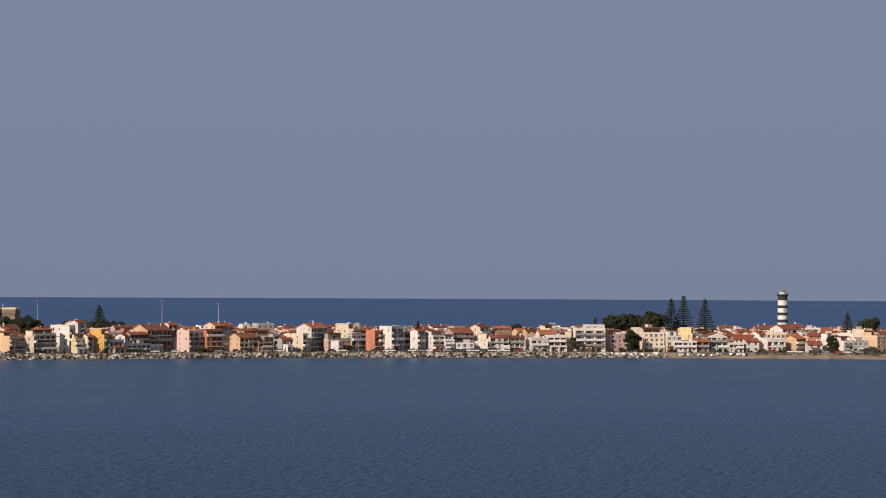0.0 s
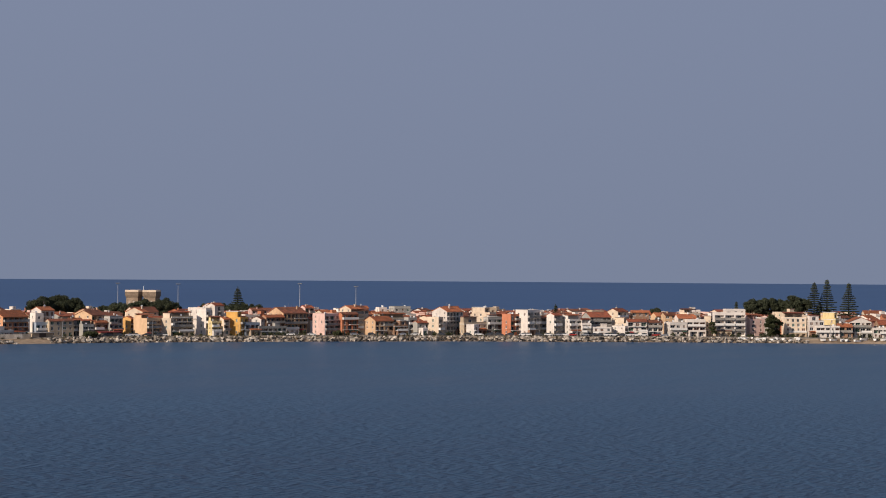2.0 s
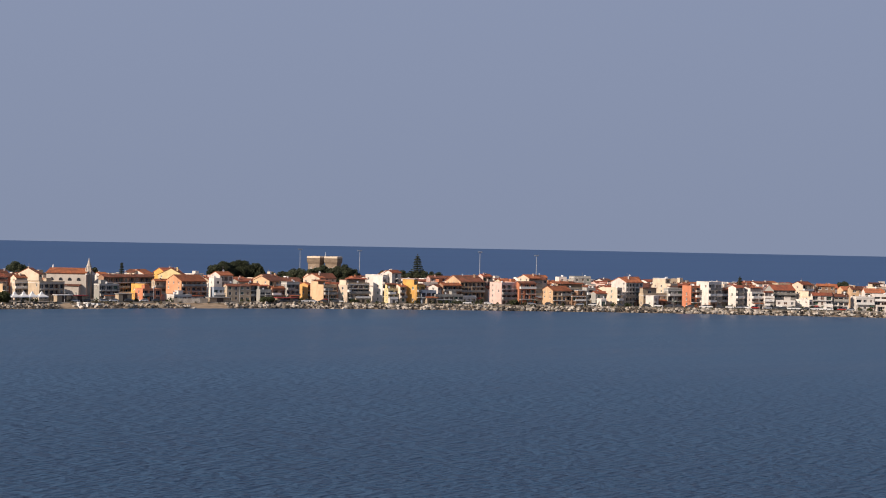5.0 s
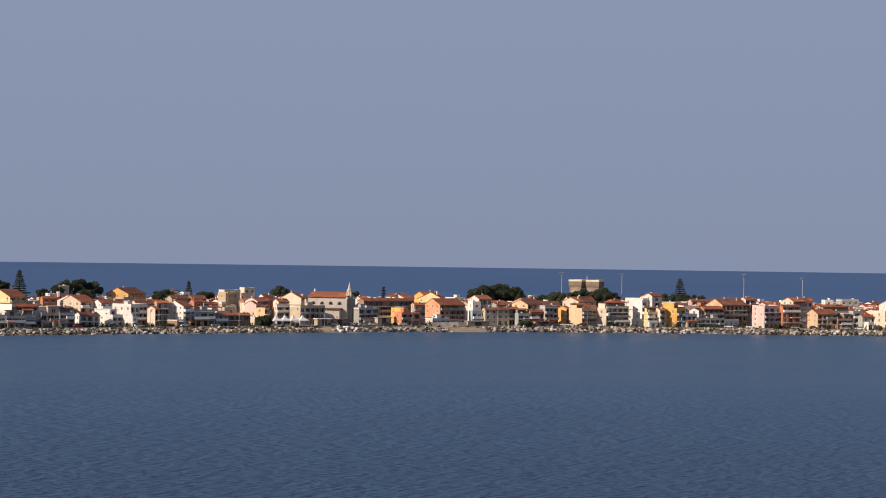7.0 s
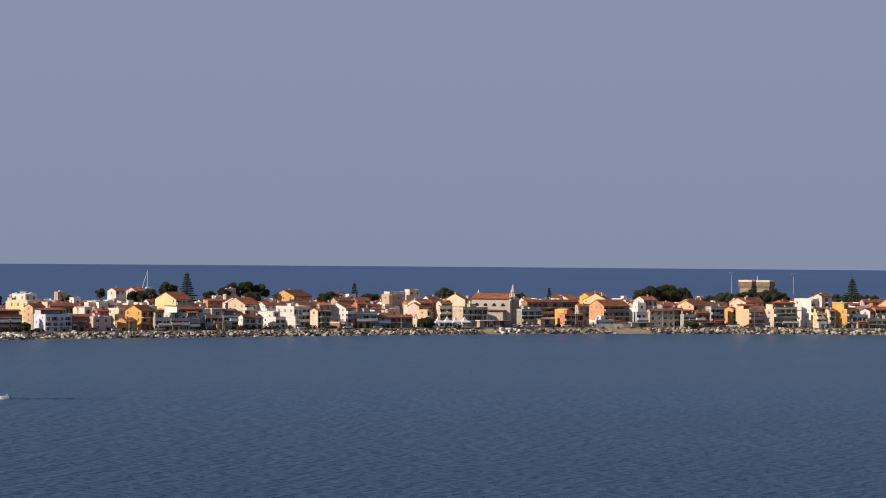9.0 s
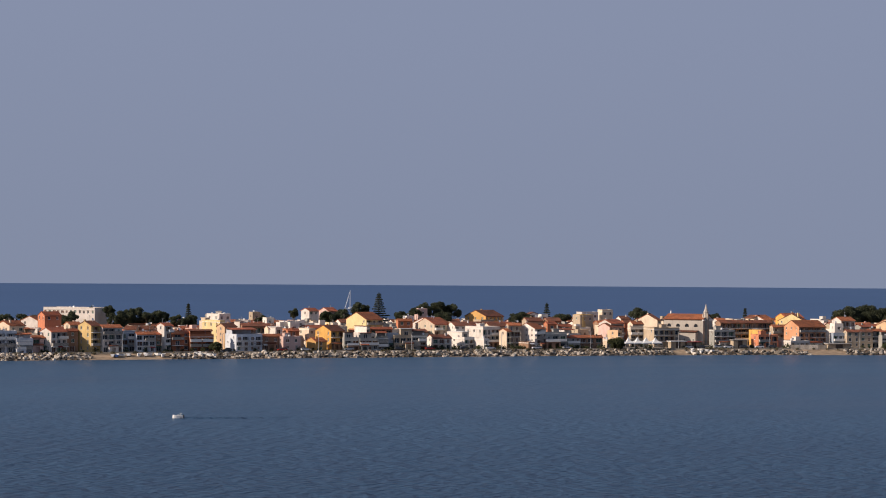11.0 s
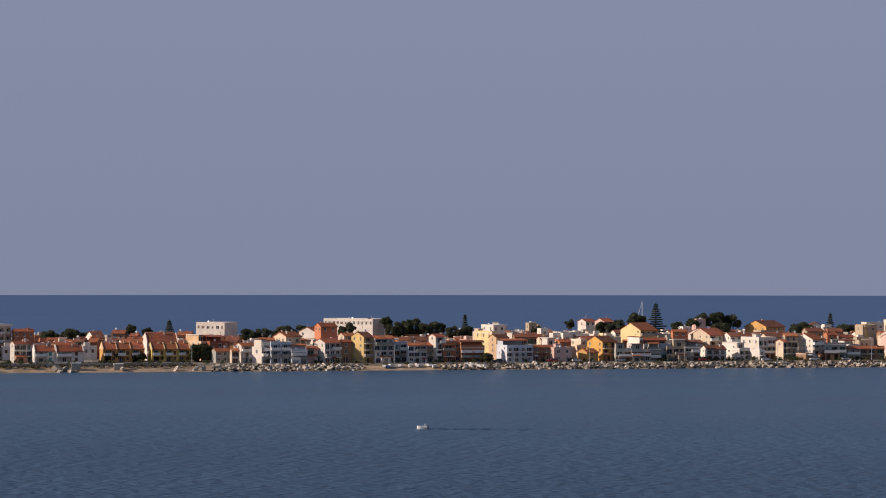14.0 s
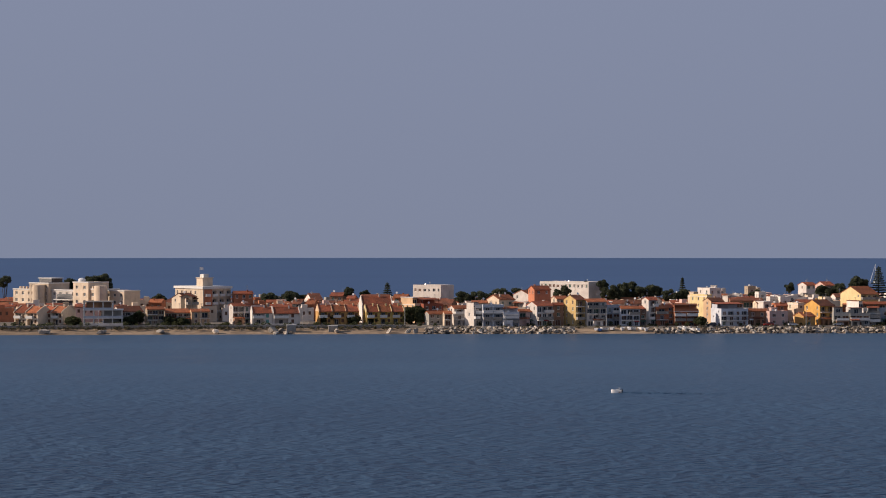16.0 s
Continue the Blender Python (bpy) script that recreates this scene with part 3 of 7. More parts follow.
        q.box(cx - 0.4, cx + 0.4, cy - 0.4, cy + 0.4, top, top + 0.14)
        part("chimney", q, wall, ob)
    if r.random() < 0.5:
        q = Geo()
        cx, top = r.uniform(-w / 3, w / 3), eave + rise + r.uniform(1.4, 2.6)
        q.box(cx - 0.03, cx + 0.03, d * 0.55, d * 0.55 + 0.06, eave + rise * 0.7, top)
        for k in range(4):
            q.box(cx - 0.45 + 0.07 * k, cx + 0.45 - 0.07 * k, d * 0.55, d * 0.55 + 0.04, top - 0.15 - 0.17 * k, top - 0.11 - 0.17 * k)
        part("aerial", q, STEEL, ob)
    return ob


house(77.8, 775.2, 3.1, 4.0, 5.8, 7.5, "cream", "gable", 2, "balcony", "waterfront houses", True)
house(82.7, 780.0, 5.1, 5.1, 7.9, 23.8, "white", "gable", 3, "balcony", "waterfront houses", True)
house(89.0, 771.7, 2.6, 6.7, 9.7, 30.7, "white", "flat", 3, "plain", "waterfront houses", True)
house(90.0, 772.2, 3.2, 4.0, 8.5, 6.6, "white", "flat", 3, "loggia", "waterfront houses", True)
house(95.6, 770.5, 8.4, 4.0, 8.7, 6.4, "bluewhite", "flat", 3, "loggia", "waterfront houses", True)
house(102.7, 769.3, 6.5, 4.0, 7.7, 5.8, "bluewhite", "flat", 3, "loggia", "waterfront houses", True)
house(109.4, 773.3, 6.9, 4.0, 6.6, 5.3, "pink", "gable", 2, "plain", "waterfront houses", True)
house(116.4, 771.8, 7.6, 7.6, 9.7, 27.7, "white", "gable", 3, "balcony", "waterfront houses", True)
house(122.2, 776.2, 4.2, 4.0, 9.1, 4.3, "brown", "gable", 3, "plain", "waterfront houses", True)
house(125.1, 787.9, 5.2, 5.2, 11.5, 20.8, "cream", "gable", 4, "plain", "houses behind the seafront", True)
house(130.7, 771.1, 4.6, 8.8, 12.3, 27.7, "ochre", "gable", 4, "balcony", "waterfront houses", True)
house(137.2, 771.1, 8.3, 5.0, 10.8, 15.3, "white", "gable", 4, "balcony", "waterfront houses", True)
house(144.7, 777.1, 5.8, 4.0, 8.3, 2.8, "blue", "flat", 3, "plain", "waterfront houses", True)
house(150.6, 770.2, 7.7, 4.4, 7.9, 2.3, "bluewhite", "gable", 3, "plain", "waterfront houses", True)
house(156.4, 775.0, 3.1, 4.0, 7.6, 1.8, "brown", "gable", 3, "plain", "waterfront houses", True)
house(160.2, 773.9, 4.1, 5.0, 11.4, 25.2, "white", "gable", 4, "balcony", "waterfront houses", True)
house(163.9, 773.1, 5.0, 4.0, 8.0, 1.3, "terracotta", "gable", 3, "balcony", "waterfront houses", True)
house(103.8, 804.9, 7.6, 9.8, 11.6, 29.9, "cream", "gable", 4, "plain", "houses behind the seafront", True)
house(112.7, 793.6, 2.6, 12.5, 9.0, 29.1, "white", "flat", 3, "plain", "houses behind the seafront", True)
house(92.0, 797.4, 6.3, 4.0, 9.4, 6.7, "cream", "gable", 3, "plain", "houses behind the seafront", True)
house(167.5, 775.0, 4.3, 4.0, 8.3, 1.0, "orange", "gable", 3, "plain", "waterfront houses", True)
house(173.3, 771.1, 9.7, 4.0, 8.8, 0.8, "terracotta", "flat", 3, "loggia", "waterfront houses", True)
house(192.7, 770.3, 11.6, 10.7, 8.9, 12.6, "bluewhite", "flat", 3, "balcony", "waterfront houses", True)
house(202.4, 772.9, 7.8, 4.0, 6.7, -1.4, "brown", "gable", 2, "plain", "waterfront houses", True)
house(210.4, 769.8, 7.9, 5.7, 6.0, 11.6, "pink", "flat", 2, "plain", "waterfront houses", True)
house(223.1, 771.0, 5.6, 6.9, 5.2, 21.0, "amber", "gable", 2, "plain", "waterfront houses", True)
house(231.8, 777.2, 7.0, 11.1, 10.1, 20.6, "yellow", "gable", 3, "balcony", "waterfront houses", True)
house(236.3, 770.8, 6.7, 4.3, 7.6, -3.5, "grey", "flat", 3, "balcony", "waterfront houses", True)
house(243.4, 769.8, 7.9, 4.2, 7.3, -3.6, "grey", "flat", 3, "balcony", "waterfront houses", True)
house(249.4, 770.8, 4.8, 4.0, 7.6, -3.7, "grey", "flat", 3, "balcony", "waterfront houses", True)
house(254.4, 772.8, 4.8, 4.0, 7.1, -3.8, "blue", "flat", 2, "plain", "waterfront houses", True)
house(188.2, 801.5, 2.6, 12.8, 11.8, 23.8, "yellowpale", "flat", 4, "plain", "houses behind the seafront", True)
house(189.3, 790.1, 6.0, 6.0, 10.6, 21.3, "apricot", "gable", 4, "plain", "houses behind the seafront", True)
house(199.3, 848.2, 6.1, 9.7, 13.5, 23.7, "white", "flat", 5, "plain", "houses behind the seafront", False)
house(198.2, 807.5, 2.6, 5.7, 11.2, 23.2, "white", "flat", 4, "plain", "houses behind the seafront", True)
house(204.4, 804.9, 13.8, 4.6, 10.1, -0.9, "brown", "gable", 3, "plain", "houses behind the seafront", True)
house(210.6, 792.1, 5.7, 7.0, 9.2, 22.2, "white", "flat", 3, "plain", "houses behind the seafront", True)
house(226.5, 827.8, 8.1, 8.1, 10.7, 11.7, "white", "flat", 4, "plain", "houses behind the seafront", False)
house(215.4, 786.9, 4.8, 4.5, 8.5, -2.2, "terracotta", "gable", 3, "plain", "houses behind the seafront", True)
house(224.1, 789.6, 3.3, 7.8, 8.7, 21.2, "cream", "flat", 3, "plain", "houses behind the seafront", True)
house(260.7, 820.5, 9.0, 15.2, 14.5, 20.0, "yellowpale", "gable", 5, "balcony", "houses behind the seafront", False)
house(250.7, 788.4, 2.6, 12.6, 9.5, 20.0, "white", "flat", 3, "plain", "houses behind the seafront", True)
house(256.2, 794.7, 9.5, 4.0, 8.8, -3.7, "terracotta", "gable", 3, "plain", "houses behind the seafront", True)
house(257.5, 877.9, 5.3, 7.9, 15.5, 20.4, "pink", "gable", 5, "plain", "houses behind the seafront", False)
house(258.5, 770.7, 8.0, 4.0, 9.0, -4.2, "tan", "flat", 3, "balcony", "waterfront houses", True)
house(265.2, 769.8, 6.4, 4.0, 8.1, -4.3, "grey", "flat", 3, "balcony", "waterfront houses", True)
house(276.3, 772.6, 8.7, 6.5, 6.1, 7.5, "white", "gable", 2, "plain", "waterfront houses", True)
house(289.6, 776.0, 5.6, 14.0, 7.3, 20.0, "white", "flat", 3, "balcony", "waterfront houses", True)
house(301.9, 782.6, 9.4, 12.1, 9.4, 20.0, "white", "flat", 3, "balcony", "waterfront houses", True)
house(295.2, 770.4, 2.6, 6.3, 4.8, 20.0, "white", "flat", 2, "plain", "waterfront houses", True)
house(307.3, 775.4, 2.6, 5.0, 8.5, 20.0, "cream", "gable", 3, "plain", "waterfront houses", True)
house(310.3, 776.8, 5.4, 4.0, 10.8, -5.0, "tan", "gable", 4, "balcony", "waterfront houses", True)
house(320.2, 772.8, 5.1, 11.4, 10.9, 20.0, "white", "gable", 4, "balcony", "waterfront houses", True)
house(315.4, 769.4, 3.7, 6.8, 3.1, 20.0, "brown", "flat", 1, "plain", "waterfront houses", True)
house(286.9, 806.2, 7.3, 13.4, 12.3, 20.0, "cream", "gable", 4, "balcony", "houses behind the seafront", True)
house(296.9, 801.7, 10.9, 7.6, 10.7, 7.1, "white", "gable", 4, "plain", "houses behind the seafront", True)
house(313.9, 802.5, 9.2, 8.6, 10.6, 6.3, "tan", "gable", 4, "plain", "houses behind the seafront", True)
house(273.7, 816.8, 6.4, 4.0, 11.7, -4.2, "terracotta", "gable", 4, "plain", "houses behind the seafront", False)
house(327.7, 772.3, 9.7, 4.0, 7.2, -5.3, "grey", "flat", 2, "balcony", "waterfront houses", True)
house(340.7, 782.4, 6.6, 8.0, 8.1, 20.0, "white", "flat", 3, "plain", "waterfront houses", True)
house(336.3, 774.1, 7.2, 4.0, 5.5, -5.4, "grey", "gable", 2, "plain", "waterfront houses", True)
house(344.6, 773.7, 10.6, 4.0, 5.5, -5.5, "brown", "gable", 2, "plain", "waterfront houses", True)
house(364.5, 825.6, 7.0, 7.0, 13.3, 7.5, "tan", "flat", 5, "plain", "houses behind the seafront", False)
house(367.0, 796.3, 8.0, 8.0, 11.7, 19.8, "white", "gable", 4, "balcony", "houses behind the seafront", True)
house(355.2, 777.9, 2.6, 6.6, 3.6, 20.0, "cream", "flat", 1, "plain", "waterfront houses", True)
house(362.6, 783.4, 2.6, 6.7, 7.5, 20.0, "apricot", "flat", 3, "plain", "houses behind the seafront", True)
house(373.9, 789.1, 7.1, 4.0, 8.9, -5.9, "cream", "flat", 3, "loggia", "houses behind the seafront", True)
house(382.4, 777.4, 12.6, 10.0, 8.8, 2.9, "tan", "flat", 3, "plain", "waterfront houses", True)
house(402.7, 828.7, 2.6, 13.3, 13.3, 20.0, "cream", "gable", 5, "plain", "houses behind the seafront", False)
house(406.9, 769.9, 10.1, 5.0, 8.0, 0.8, "grey", "flat", 3, "balcony", "waterfront houses", True)
house(430.4, 794.0, 26.8, 5.0, 11.3, 0.7, "brown", "gable", 4, "balcony", "houses behind the seafront", True)
house(454.5, 817.6, 6.9, 10.9, 13.1, 20.0, "white", "gable", 5, "plain", "houses behind the seafront", False)
house(431.1, 776.6, 2.6, 8.0, 7.9, 20.0, "yellow", "flat", 3, "plain", "houses behind the seafront", True)
house(425.8, 764.7, 9.7, 7.1, 5.9, -0.1, "redorange", "flat", 2, "balcony", "waterfront houses", True)
house(441.9, 784.1, 6.6, 4.0, 9.5, -7.3, "tan", "gable", 3, "plain", "houses behind the seafront", True)
house(465.7, 802.3, 2.6, 15.9, 13.9, 20.0, "yellowpale", "gable", 5, "plain", "houses behind the seafront", False)
house(447.6, 764.5, 13.5, 13.5, 11.9, 0.8, "orange", "gable", 4, "balcony", "waterfront houses", True)
house(438.8, 759.5, 10.0, 10.0, 3.4, 6.8, "white", "flat", 1, "plain", "waterfront houses", True)
house(475.9, 781.8, 7.6, 7.6, 13.0, 4.5, "white", "gable", 4, "plain", "houses behind the seafront", True)
house(460.7, 760.1, 9.4, 4.0, 6.6, -7.7, "blue", "flat", 2, "plain", "waterfront houses", True)
house(467.0, 756.6, 12.2, 4.0, 8.0, -7.8, "tan", "gable", 3, "plain", "waterfront houses", True)
house(476.0, 758.0, 6.2, 4.0, 8.3, -7.9, "grey", "gable", 3, "plain", "waterfront houses", True)
house(489.6, 759.1, 10.5, 10.5, 11.6, 12.6, "apricot", "gable", 4, "balcony", "waterfront houses", True)
house(477.5, 750.2, 5.7, 4.0, 7.7, -8.0, "grey", "flat", 3, "balcony", "waterfront houses", True)
house(484.4, 749.2, 7.6, 4.0, 7.2, -8.1, "brown", "gable", 2, "balcony", "waterfront houses", True)
house(490.7, 747.2, 7.0, 5.0, 9.4, -3.1, "grey", "flat", 3, "balcony", "waterfront houses", True)
house(501.6, 749.4, 3.2, 5.0, 8.9, 20.0, "amber", "gable", 3, "plain", "waterfront houses", True)
house(512.0, 754.1, 4.5, 9.3, 12.8, 20.0, "cream", "gable", 4, "plain", "houses behind the seafront", True)
house(505.8, 738.6, 8.9, 8.9, 10.3, 9.0, "apricot", "flat", 4, "balcony", "waterfront houses", True)
house(513.9, 734.8, 3.0, 5.3, 10.9, 20.0, "cream", "flat", 4, "plain", "waterfront houses", True)
house(518.9, 734.1, 11.2, 4.0, 11.3, -8.7, "tan", "flat", 4, "balcony", "waterfront houses", True)
house(528.0, 745.8, 6.0, 6.0, 12.1, 18.9, "terracotta", "gable", 4, "plain", "houses behind the seafront", True)
house(532.3, 737.9, 2.6, 5.4, 7.7, 20.0, "white", "flat", 3, "plain", "waterfront houses", True)
house(533.0, 732.5, 3.9, 5.3, 12.4, 20.0, "white", "flat", 4, "plain", "waterfront houses", True)
house(550.3, 746.2, 5.8, 5.8, 14.9, 2.5, "white", "gable", 5, "plain", "houses behind the seafront", True)
house(532.5, 724.4, 6.4, 4.0, 8.9, -9.0, "yellowpale", "flat", 3, "balcony", "waterfront houses", True)
house(536.2, 722.3, 3.6, 5.0, 8.8, -2.3, "cream", "gable", 3, "balcony", "waterfront houses", True)
house(544.5, 719.6, 7.0, 8.4, 11.6, 19.2, "yellow", "flat", 4, "balcony", "waterfront houses", True)
house(547.5, 717.0, 7.8, 4.0, 6.3, -9.8, "blue", "flat", 2, "balcony", "waterfront houses", True)
house(561.4, 725.2, 5.6, 5.6, 8.6, 15.3, "white", "gable", 3, "plain", "houses behind the seafront", True)
house(557.6, 714.1, 15.1, 4.0, 4.4, -9.9, "grey", "flat", 2, "balcony", "waterfront houses", True)
house(566.6, 723.3, 10.3, 5.2, 9.4, -7.9, "brown", "gable", 3, "balcony", "houses behind the seafront", True)
house(578.8, 722.8, 13.7, 13.7, 12.9, -7.7, "apricot", "gable", 4, "balcony", "houses behind the seafront", True)
house(595.6, 731.8, 5.1, 5.1, 13.5, -7.3, "pink", "gable", 5, "plain", "houses behind the seafront", True)
house(583.5, 700.8, 9.4, 9.4, 10.5, -2.5, "pink", "flat", 4, "balcony", "waterfront houses", True)
house(612.4, 715.4, 8.0, 8.0, 13.6, 2.7, "cream", "gable", 5, "balcony", "houses behind the seafront", True)
house(591.7, 697.1, 9.1, 4.0, 10.9, -10.5, "terracotta", "gable", 4, "balcony", "waterfront houses", True)
house(603.3, 685.2, 10.4, 10.1, 9.0, -10.1, "apricot", "gable", 3, "balcony", "waterfront houses", True)
house(615.0, 690.6, 15.4, 4.0, 10.3, -10.8, "tan", "flat", 4, "balcony", "waterfront houses", True)
house(611.2, 681.9, 7.6, 4.0, 7.3, -10.9, "brown", "flat", 3, "balcony", "waterfront houses", True)
house(618.5, 681.4, 5.0, 4.0, 8.5, -11.0, "grey", "flat", 3, "balcony", "waterfront houses", True)
house(621.0, 675.7, 8.3, 4.0, 6.8, -11.1, "grey", "gable", 2, "plain", "waterfront houses", True)
house(618.0, 671.9, 2.7, 4.0, 3.7, -11.1, "white", "flat", 1, "plain", "waterfront houses", True)
house(626.2, 669.6, 4.1, 6.7, 8.9, 11.1, "cream", "flat", 3, "balcony", "waterfront houses", True)
house(637.9, 671.6, 10.8, 10.8, 13.5, -1.9, "white", "gable", 5, "balcony", "waterfront houses", True)
house(643.8, 663.3, 13.5, 4.0, 9.0, -11.4, "tan", "flat", 3, "plain", "waterfront houses", True)
house(639.3, 658.2, 3.6, 5.0, 5.4, 4.2, "white", "flat", 2, "plain", "waterfront houses", True)
house(668.8, 675.5, 6.0, 10.9, 13.1, 9.6, "cream", "flat", 5, "plain", "houses behind the seafront", True)
house(654.2, 660.0, 8.5, 4.0, 8.8, -11.6, "grey", "flat", 3, "plain", "waterfront houses", True)
house(655.2, 647.2, 6.4, 6.4, 10.5, -3.8, "redorange", "flat", 4, "balcony", "waterfront houses", True)
house(661.7, 641.0, 8.5, 8.5, 12.6, -2.5, "white", "flat", 4, "loggia", "waterfront houses", True)
house(672.6, 644.2, 5.2, 4.0, 9.3, -12.0, "tan", "gable", 3, "plain", "waterfront houses", True)
house(670.4, 633.2, 5.1, 5.1, 11.0, -1.8, "white", "gable", 4, "loggia", "waterfront houses", True)
house(677.7, 632.5, 2.6, 5.1, 10.4, 7.3, "white", "gable", 4, "plain", "waterfront houses", True)
house(677.5, 627.4, 8.1, 4.0, 10.1, -12.2, "white", "flat", 3, "loggia", "waterfront houses", True)
house(679.9, 622.8, 4.7, 4.7, 8.2, -37.8, "white", "flat", 3, "loggia", "waterfront houses", True)
house(691.4, 623.7, 11.1, 11.1, 11.3, -27.1, "grey", "gable", 4, "balcony", "waterfront houses", True)
house(684.9, 617.0, 9.0, 5.4, 4.5, -39.4, "white", "flat", 2, "plain", "waterfront houses", True)
house(710.2, 625.4, 7.1, 7.1, 12.9, -2.4, "cream", "gable", 4, "plain", "houses behind the seafront", True)
house(694.1, 609.2, 2.6, 8.5, 5.0, -0.4, "white", "flat", 2, "plain", "waterfront houses", True)
house(699.5, 613.0, 2.6, 8.0, 9.0, -0.4, "cream", "flat", 3, "plain", "waterfront houses", True)
house(698.5, 606.2, 9.5, 5.4, 8.2, -40.4, "white", "gable", 3, "balcony", "waterfront houses", True)
house(705.9, 600.9, 7.1, 5.4, 7.8, -41.0, "white", "gable", 3, "plain", "waterfront houses", True)
house(719.8, 622.1, 8.8, 4.0, 11.9, -40.5, "brown", "gable", 4, "plain", "houses behind the seafront", True)
house(726.5, 608.1, 6.0, 6.0, 11.1, -33.1, "apricot", "gable", 4, "plain", "houses behind the seafront", True)
house(713.8, 592.9, 8.9, 8.9, 6.9, -33.2, "white", "flat", 2, "balcony", "waterfront houses", True)
house(725.0, 596.7, 8.7, 8.7, 10.4, -39.4, "white", "gable", 4, "balcony", "waterfront houses", True)
house(721.9, 588.2, 9.1, 8.1, 8.2, -42.2, "white", "flat", 3, "balcony", "waterfront houses", True)
house(718.6, 584.7, 8.1, 8.1, 3.2, -42.2, "white", "flat", 1, "loggia", "waterfront houses", True)
house(748.4, 610.5, 7.7, 7.7, 12.7, -17.5, "cream", "flat", 4, "plain", "houses behind the seafront", True)
house(733.0, 586.1, 2.6, 6.2, 10.0, -2.9, "cream", "flat", 3, "plain", "waterfront houses", True)
house(734.1, 577.1, 15.3, 5.4, 11.8, -43.0, "white", "flat", 4, "loggia", "waterfront houses", True)
house(747.8, 570.6, 8.1, 8.1, 10.5, -25.9, "pink", "flat", 4, "plain", "waterfront houses", True)
house(755.9, 553.5, 10.2, 10.2, 11.7, -44.3, "cream", "flat", 4, "plain", "waterfront houses", True)
house(759.2, 543.5, 7.2, 7.2, 10.9, -44.4, "white", "flat", 4, "plain", "waterfront houses", True)
house(761.1, 538.3, 11.5, 10.9, 5.8, -45.9, "white", "flat", 2, "plain", "waterfront houses", True)
house(787.1, 550.5, 2.6, 9.5, 11.8, -6.4, "yellowpale", "flat", 4, "plain", "houses behind the seafront", True)
house(768.4, 533.0, 6.8, 6.8, 6.7, -44.4, "brown", "gable", 2, "plain", "waterfront houses", True)
house(775.6, 529.3, 10.6, 10.6, 9.9, -46.5, "white", "cross", 3, "balcony", "waterfront houses", True)
house(778.6, 519.7, 7.2, 7.2, 5.0, -46.2, "white", "flat", 2, "plain", "waterfront houses", True)
house(789.2, 521.4, 10.8, 10.8, 8.5, -44.8, "brown", "gable", 3, "plain", "waterfront houses", True)
house(785.6, 514.8, 6.9, 6.9, 6.8, -42.0, "white", "gable", 2, "plain", "waterfront houses", True)
house(800.2, 516.6, 7.5, 7.5, 10.2, -18.5, "white", "gable", 4, "plain", "houses behind the seafront", True)
house(793.8, 506.1, 10.0, 10.0, 6.9, -33.2, "white", "flat", 2, "balcony", "waterfront houses", True)
house(802.1, 511.2, 9.8, 5.5, 9.9, -48.5, "cream", "flat", 3, "plain", "houses behind the seafront", True)
house(828.2, 518.9, 9.8, 9.8, 13.0, -18.1, "white", "gable", 4, "plain", "houses behind the seafront", True)
house(806.3, 499.4, 7.4, 7.5, 8.2, -9.4, "apricot", "gable", 3, "plain", "waterfront houses", True)
house(804.0, 490.1, 7.3, 7.3, 5.6, -48.4, "white", "gable", 2, "plain", "waterfront houses", True)
house(813.6, 495.5, 6.4, 4.0, 9.1, -49.8, "terracotta", "gable", 3, "plain", "houses behind the seafront", True)
house(815.6, 487.8, 4.4, 5.0, 9.7, -10.9, "white", "flat", 3, "plain", "waterfront houses", True)
house(814.6, 477.0, 6.5, 6.5, 8.1, -24.7, "white", "flat", 3, "plain", "waterfront houses", True)
house(834.4, 478.7, 2.6, 7.6, 11.5, -11.3, "cream", "flat", 4, "plain", "houses behind the seafront", True)
house(833.4, 469.0, 7.5, 8.8, 10.6, -11.7, "apricot", "flat", 4, "plain", "houses behind the seafront", True)
house(816.7, 471.6, 7.8, 5.5, 6.3, -51.0, "grey", "flat", 2, "plain", "waterfront houses", True)
house(-50.5, 791.0, 9.8, 9.8, 7.4, 25.5, "white", "gable", 3, "plain", "houses behind the seafront", True)
house(-39.9, 784.1, 7.0, 4.4, 7.4, 16.3, "tan", "gable", 3, "plain", "houses behind the seafront", True)
house(-31.6, 788.7, 9.8, 6.7, 6.4, 15.8, "cream", "gable", 2, "balcony", "houses behind the seafront", True)
house(-22.2, 787.5, 7.4, 4.4, 6.4, 15.0, "apricot", "gable", 2, "plain", "houses behind the seafront", True)
house(-28.2, 815.3, 5.8, 10.7, 12.1, 39.2, "cream", "gable", 4, "balcony", "houses behind the seafront", False)
house(-6.0, 793.4, 7.4, 5.0, 8.6, 22.7, "white", "gable", 3, "plain", "houses behind the seafront", True)
house(-7.4, 829.9, 8.2, 4.7, 12.6, 13.8, "terracotta", "gable", 4, "plain", "houses behind the seafront", False)
house(67.0, 804.1, 4.2, 11.2, 10.7, 32.4, "apricot", "flat", 4, "plain", "houses behind the seafront", True)
house(72.9, 802.6, 8.9, 8.9, 10.0, 21.4, "brick", "flat", 3, "plain", "houses behind the seafront", True)
house(74.1, 782.3, 8.1, 5.0, 5.6, 18.6, "grey", "gable", 2, "plain", "waterfront houses", True)
house(664.0, 669.1, 6.9, 6.5, 9.5, -34.5, "white", "flat", 3, "plain", "houses behind the seafront", True)
house(808.4, 523.3, 5.1, 6.5, 9.4, -10.3, "white", "gable", 3, "plain", "houses behind the seafront", True)
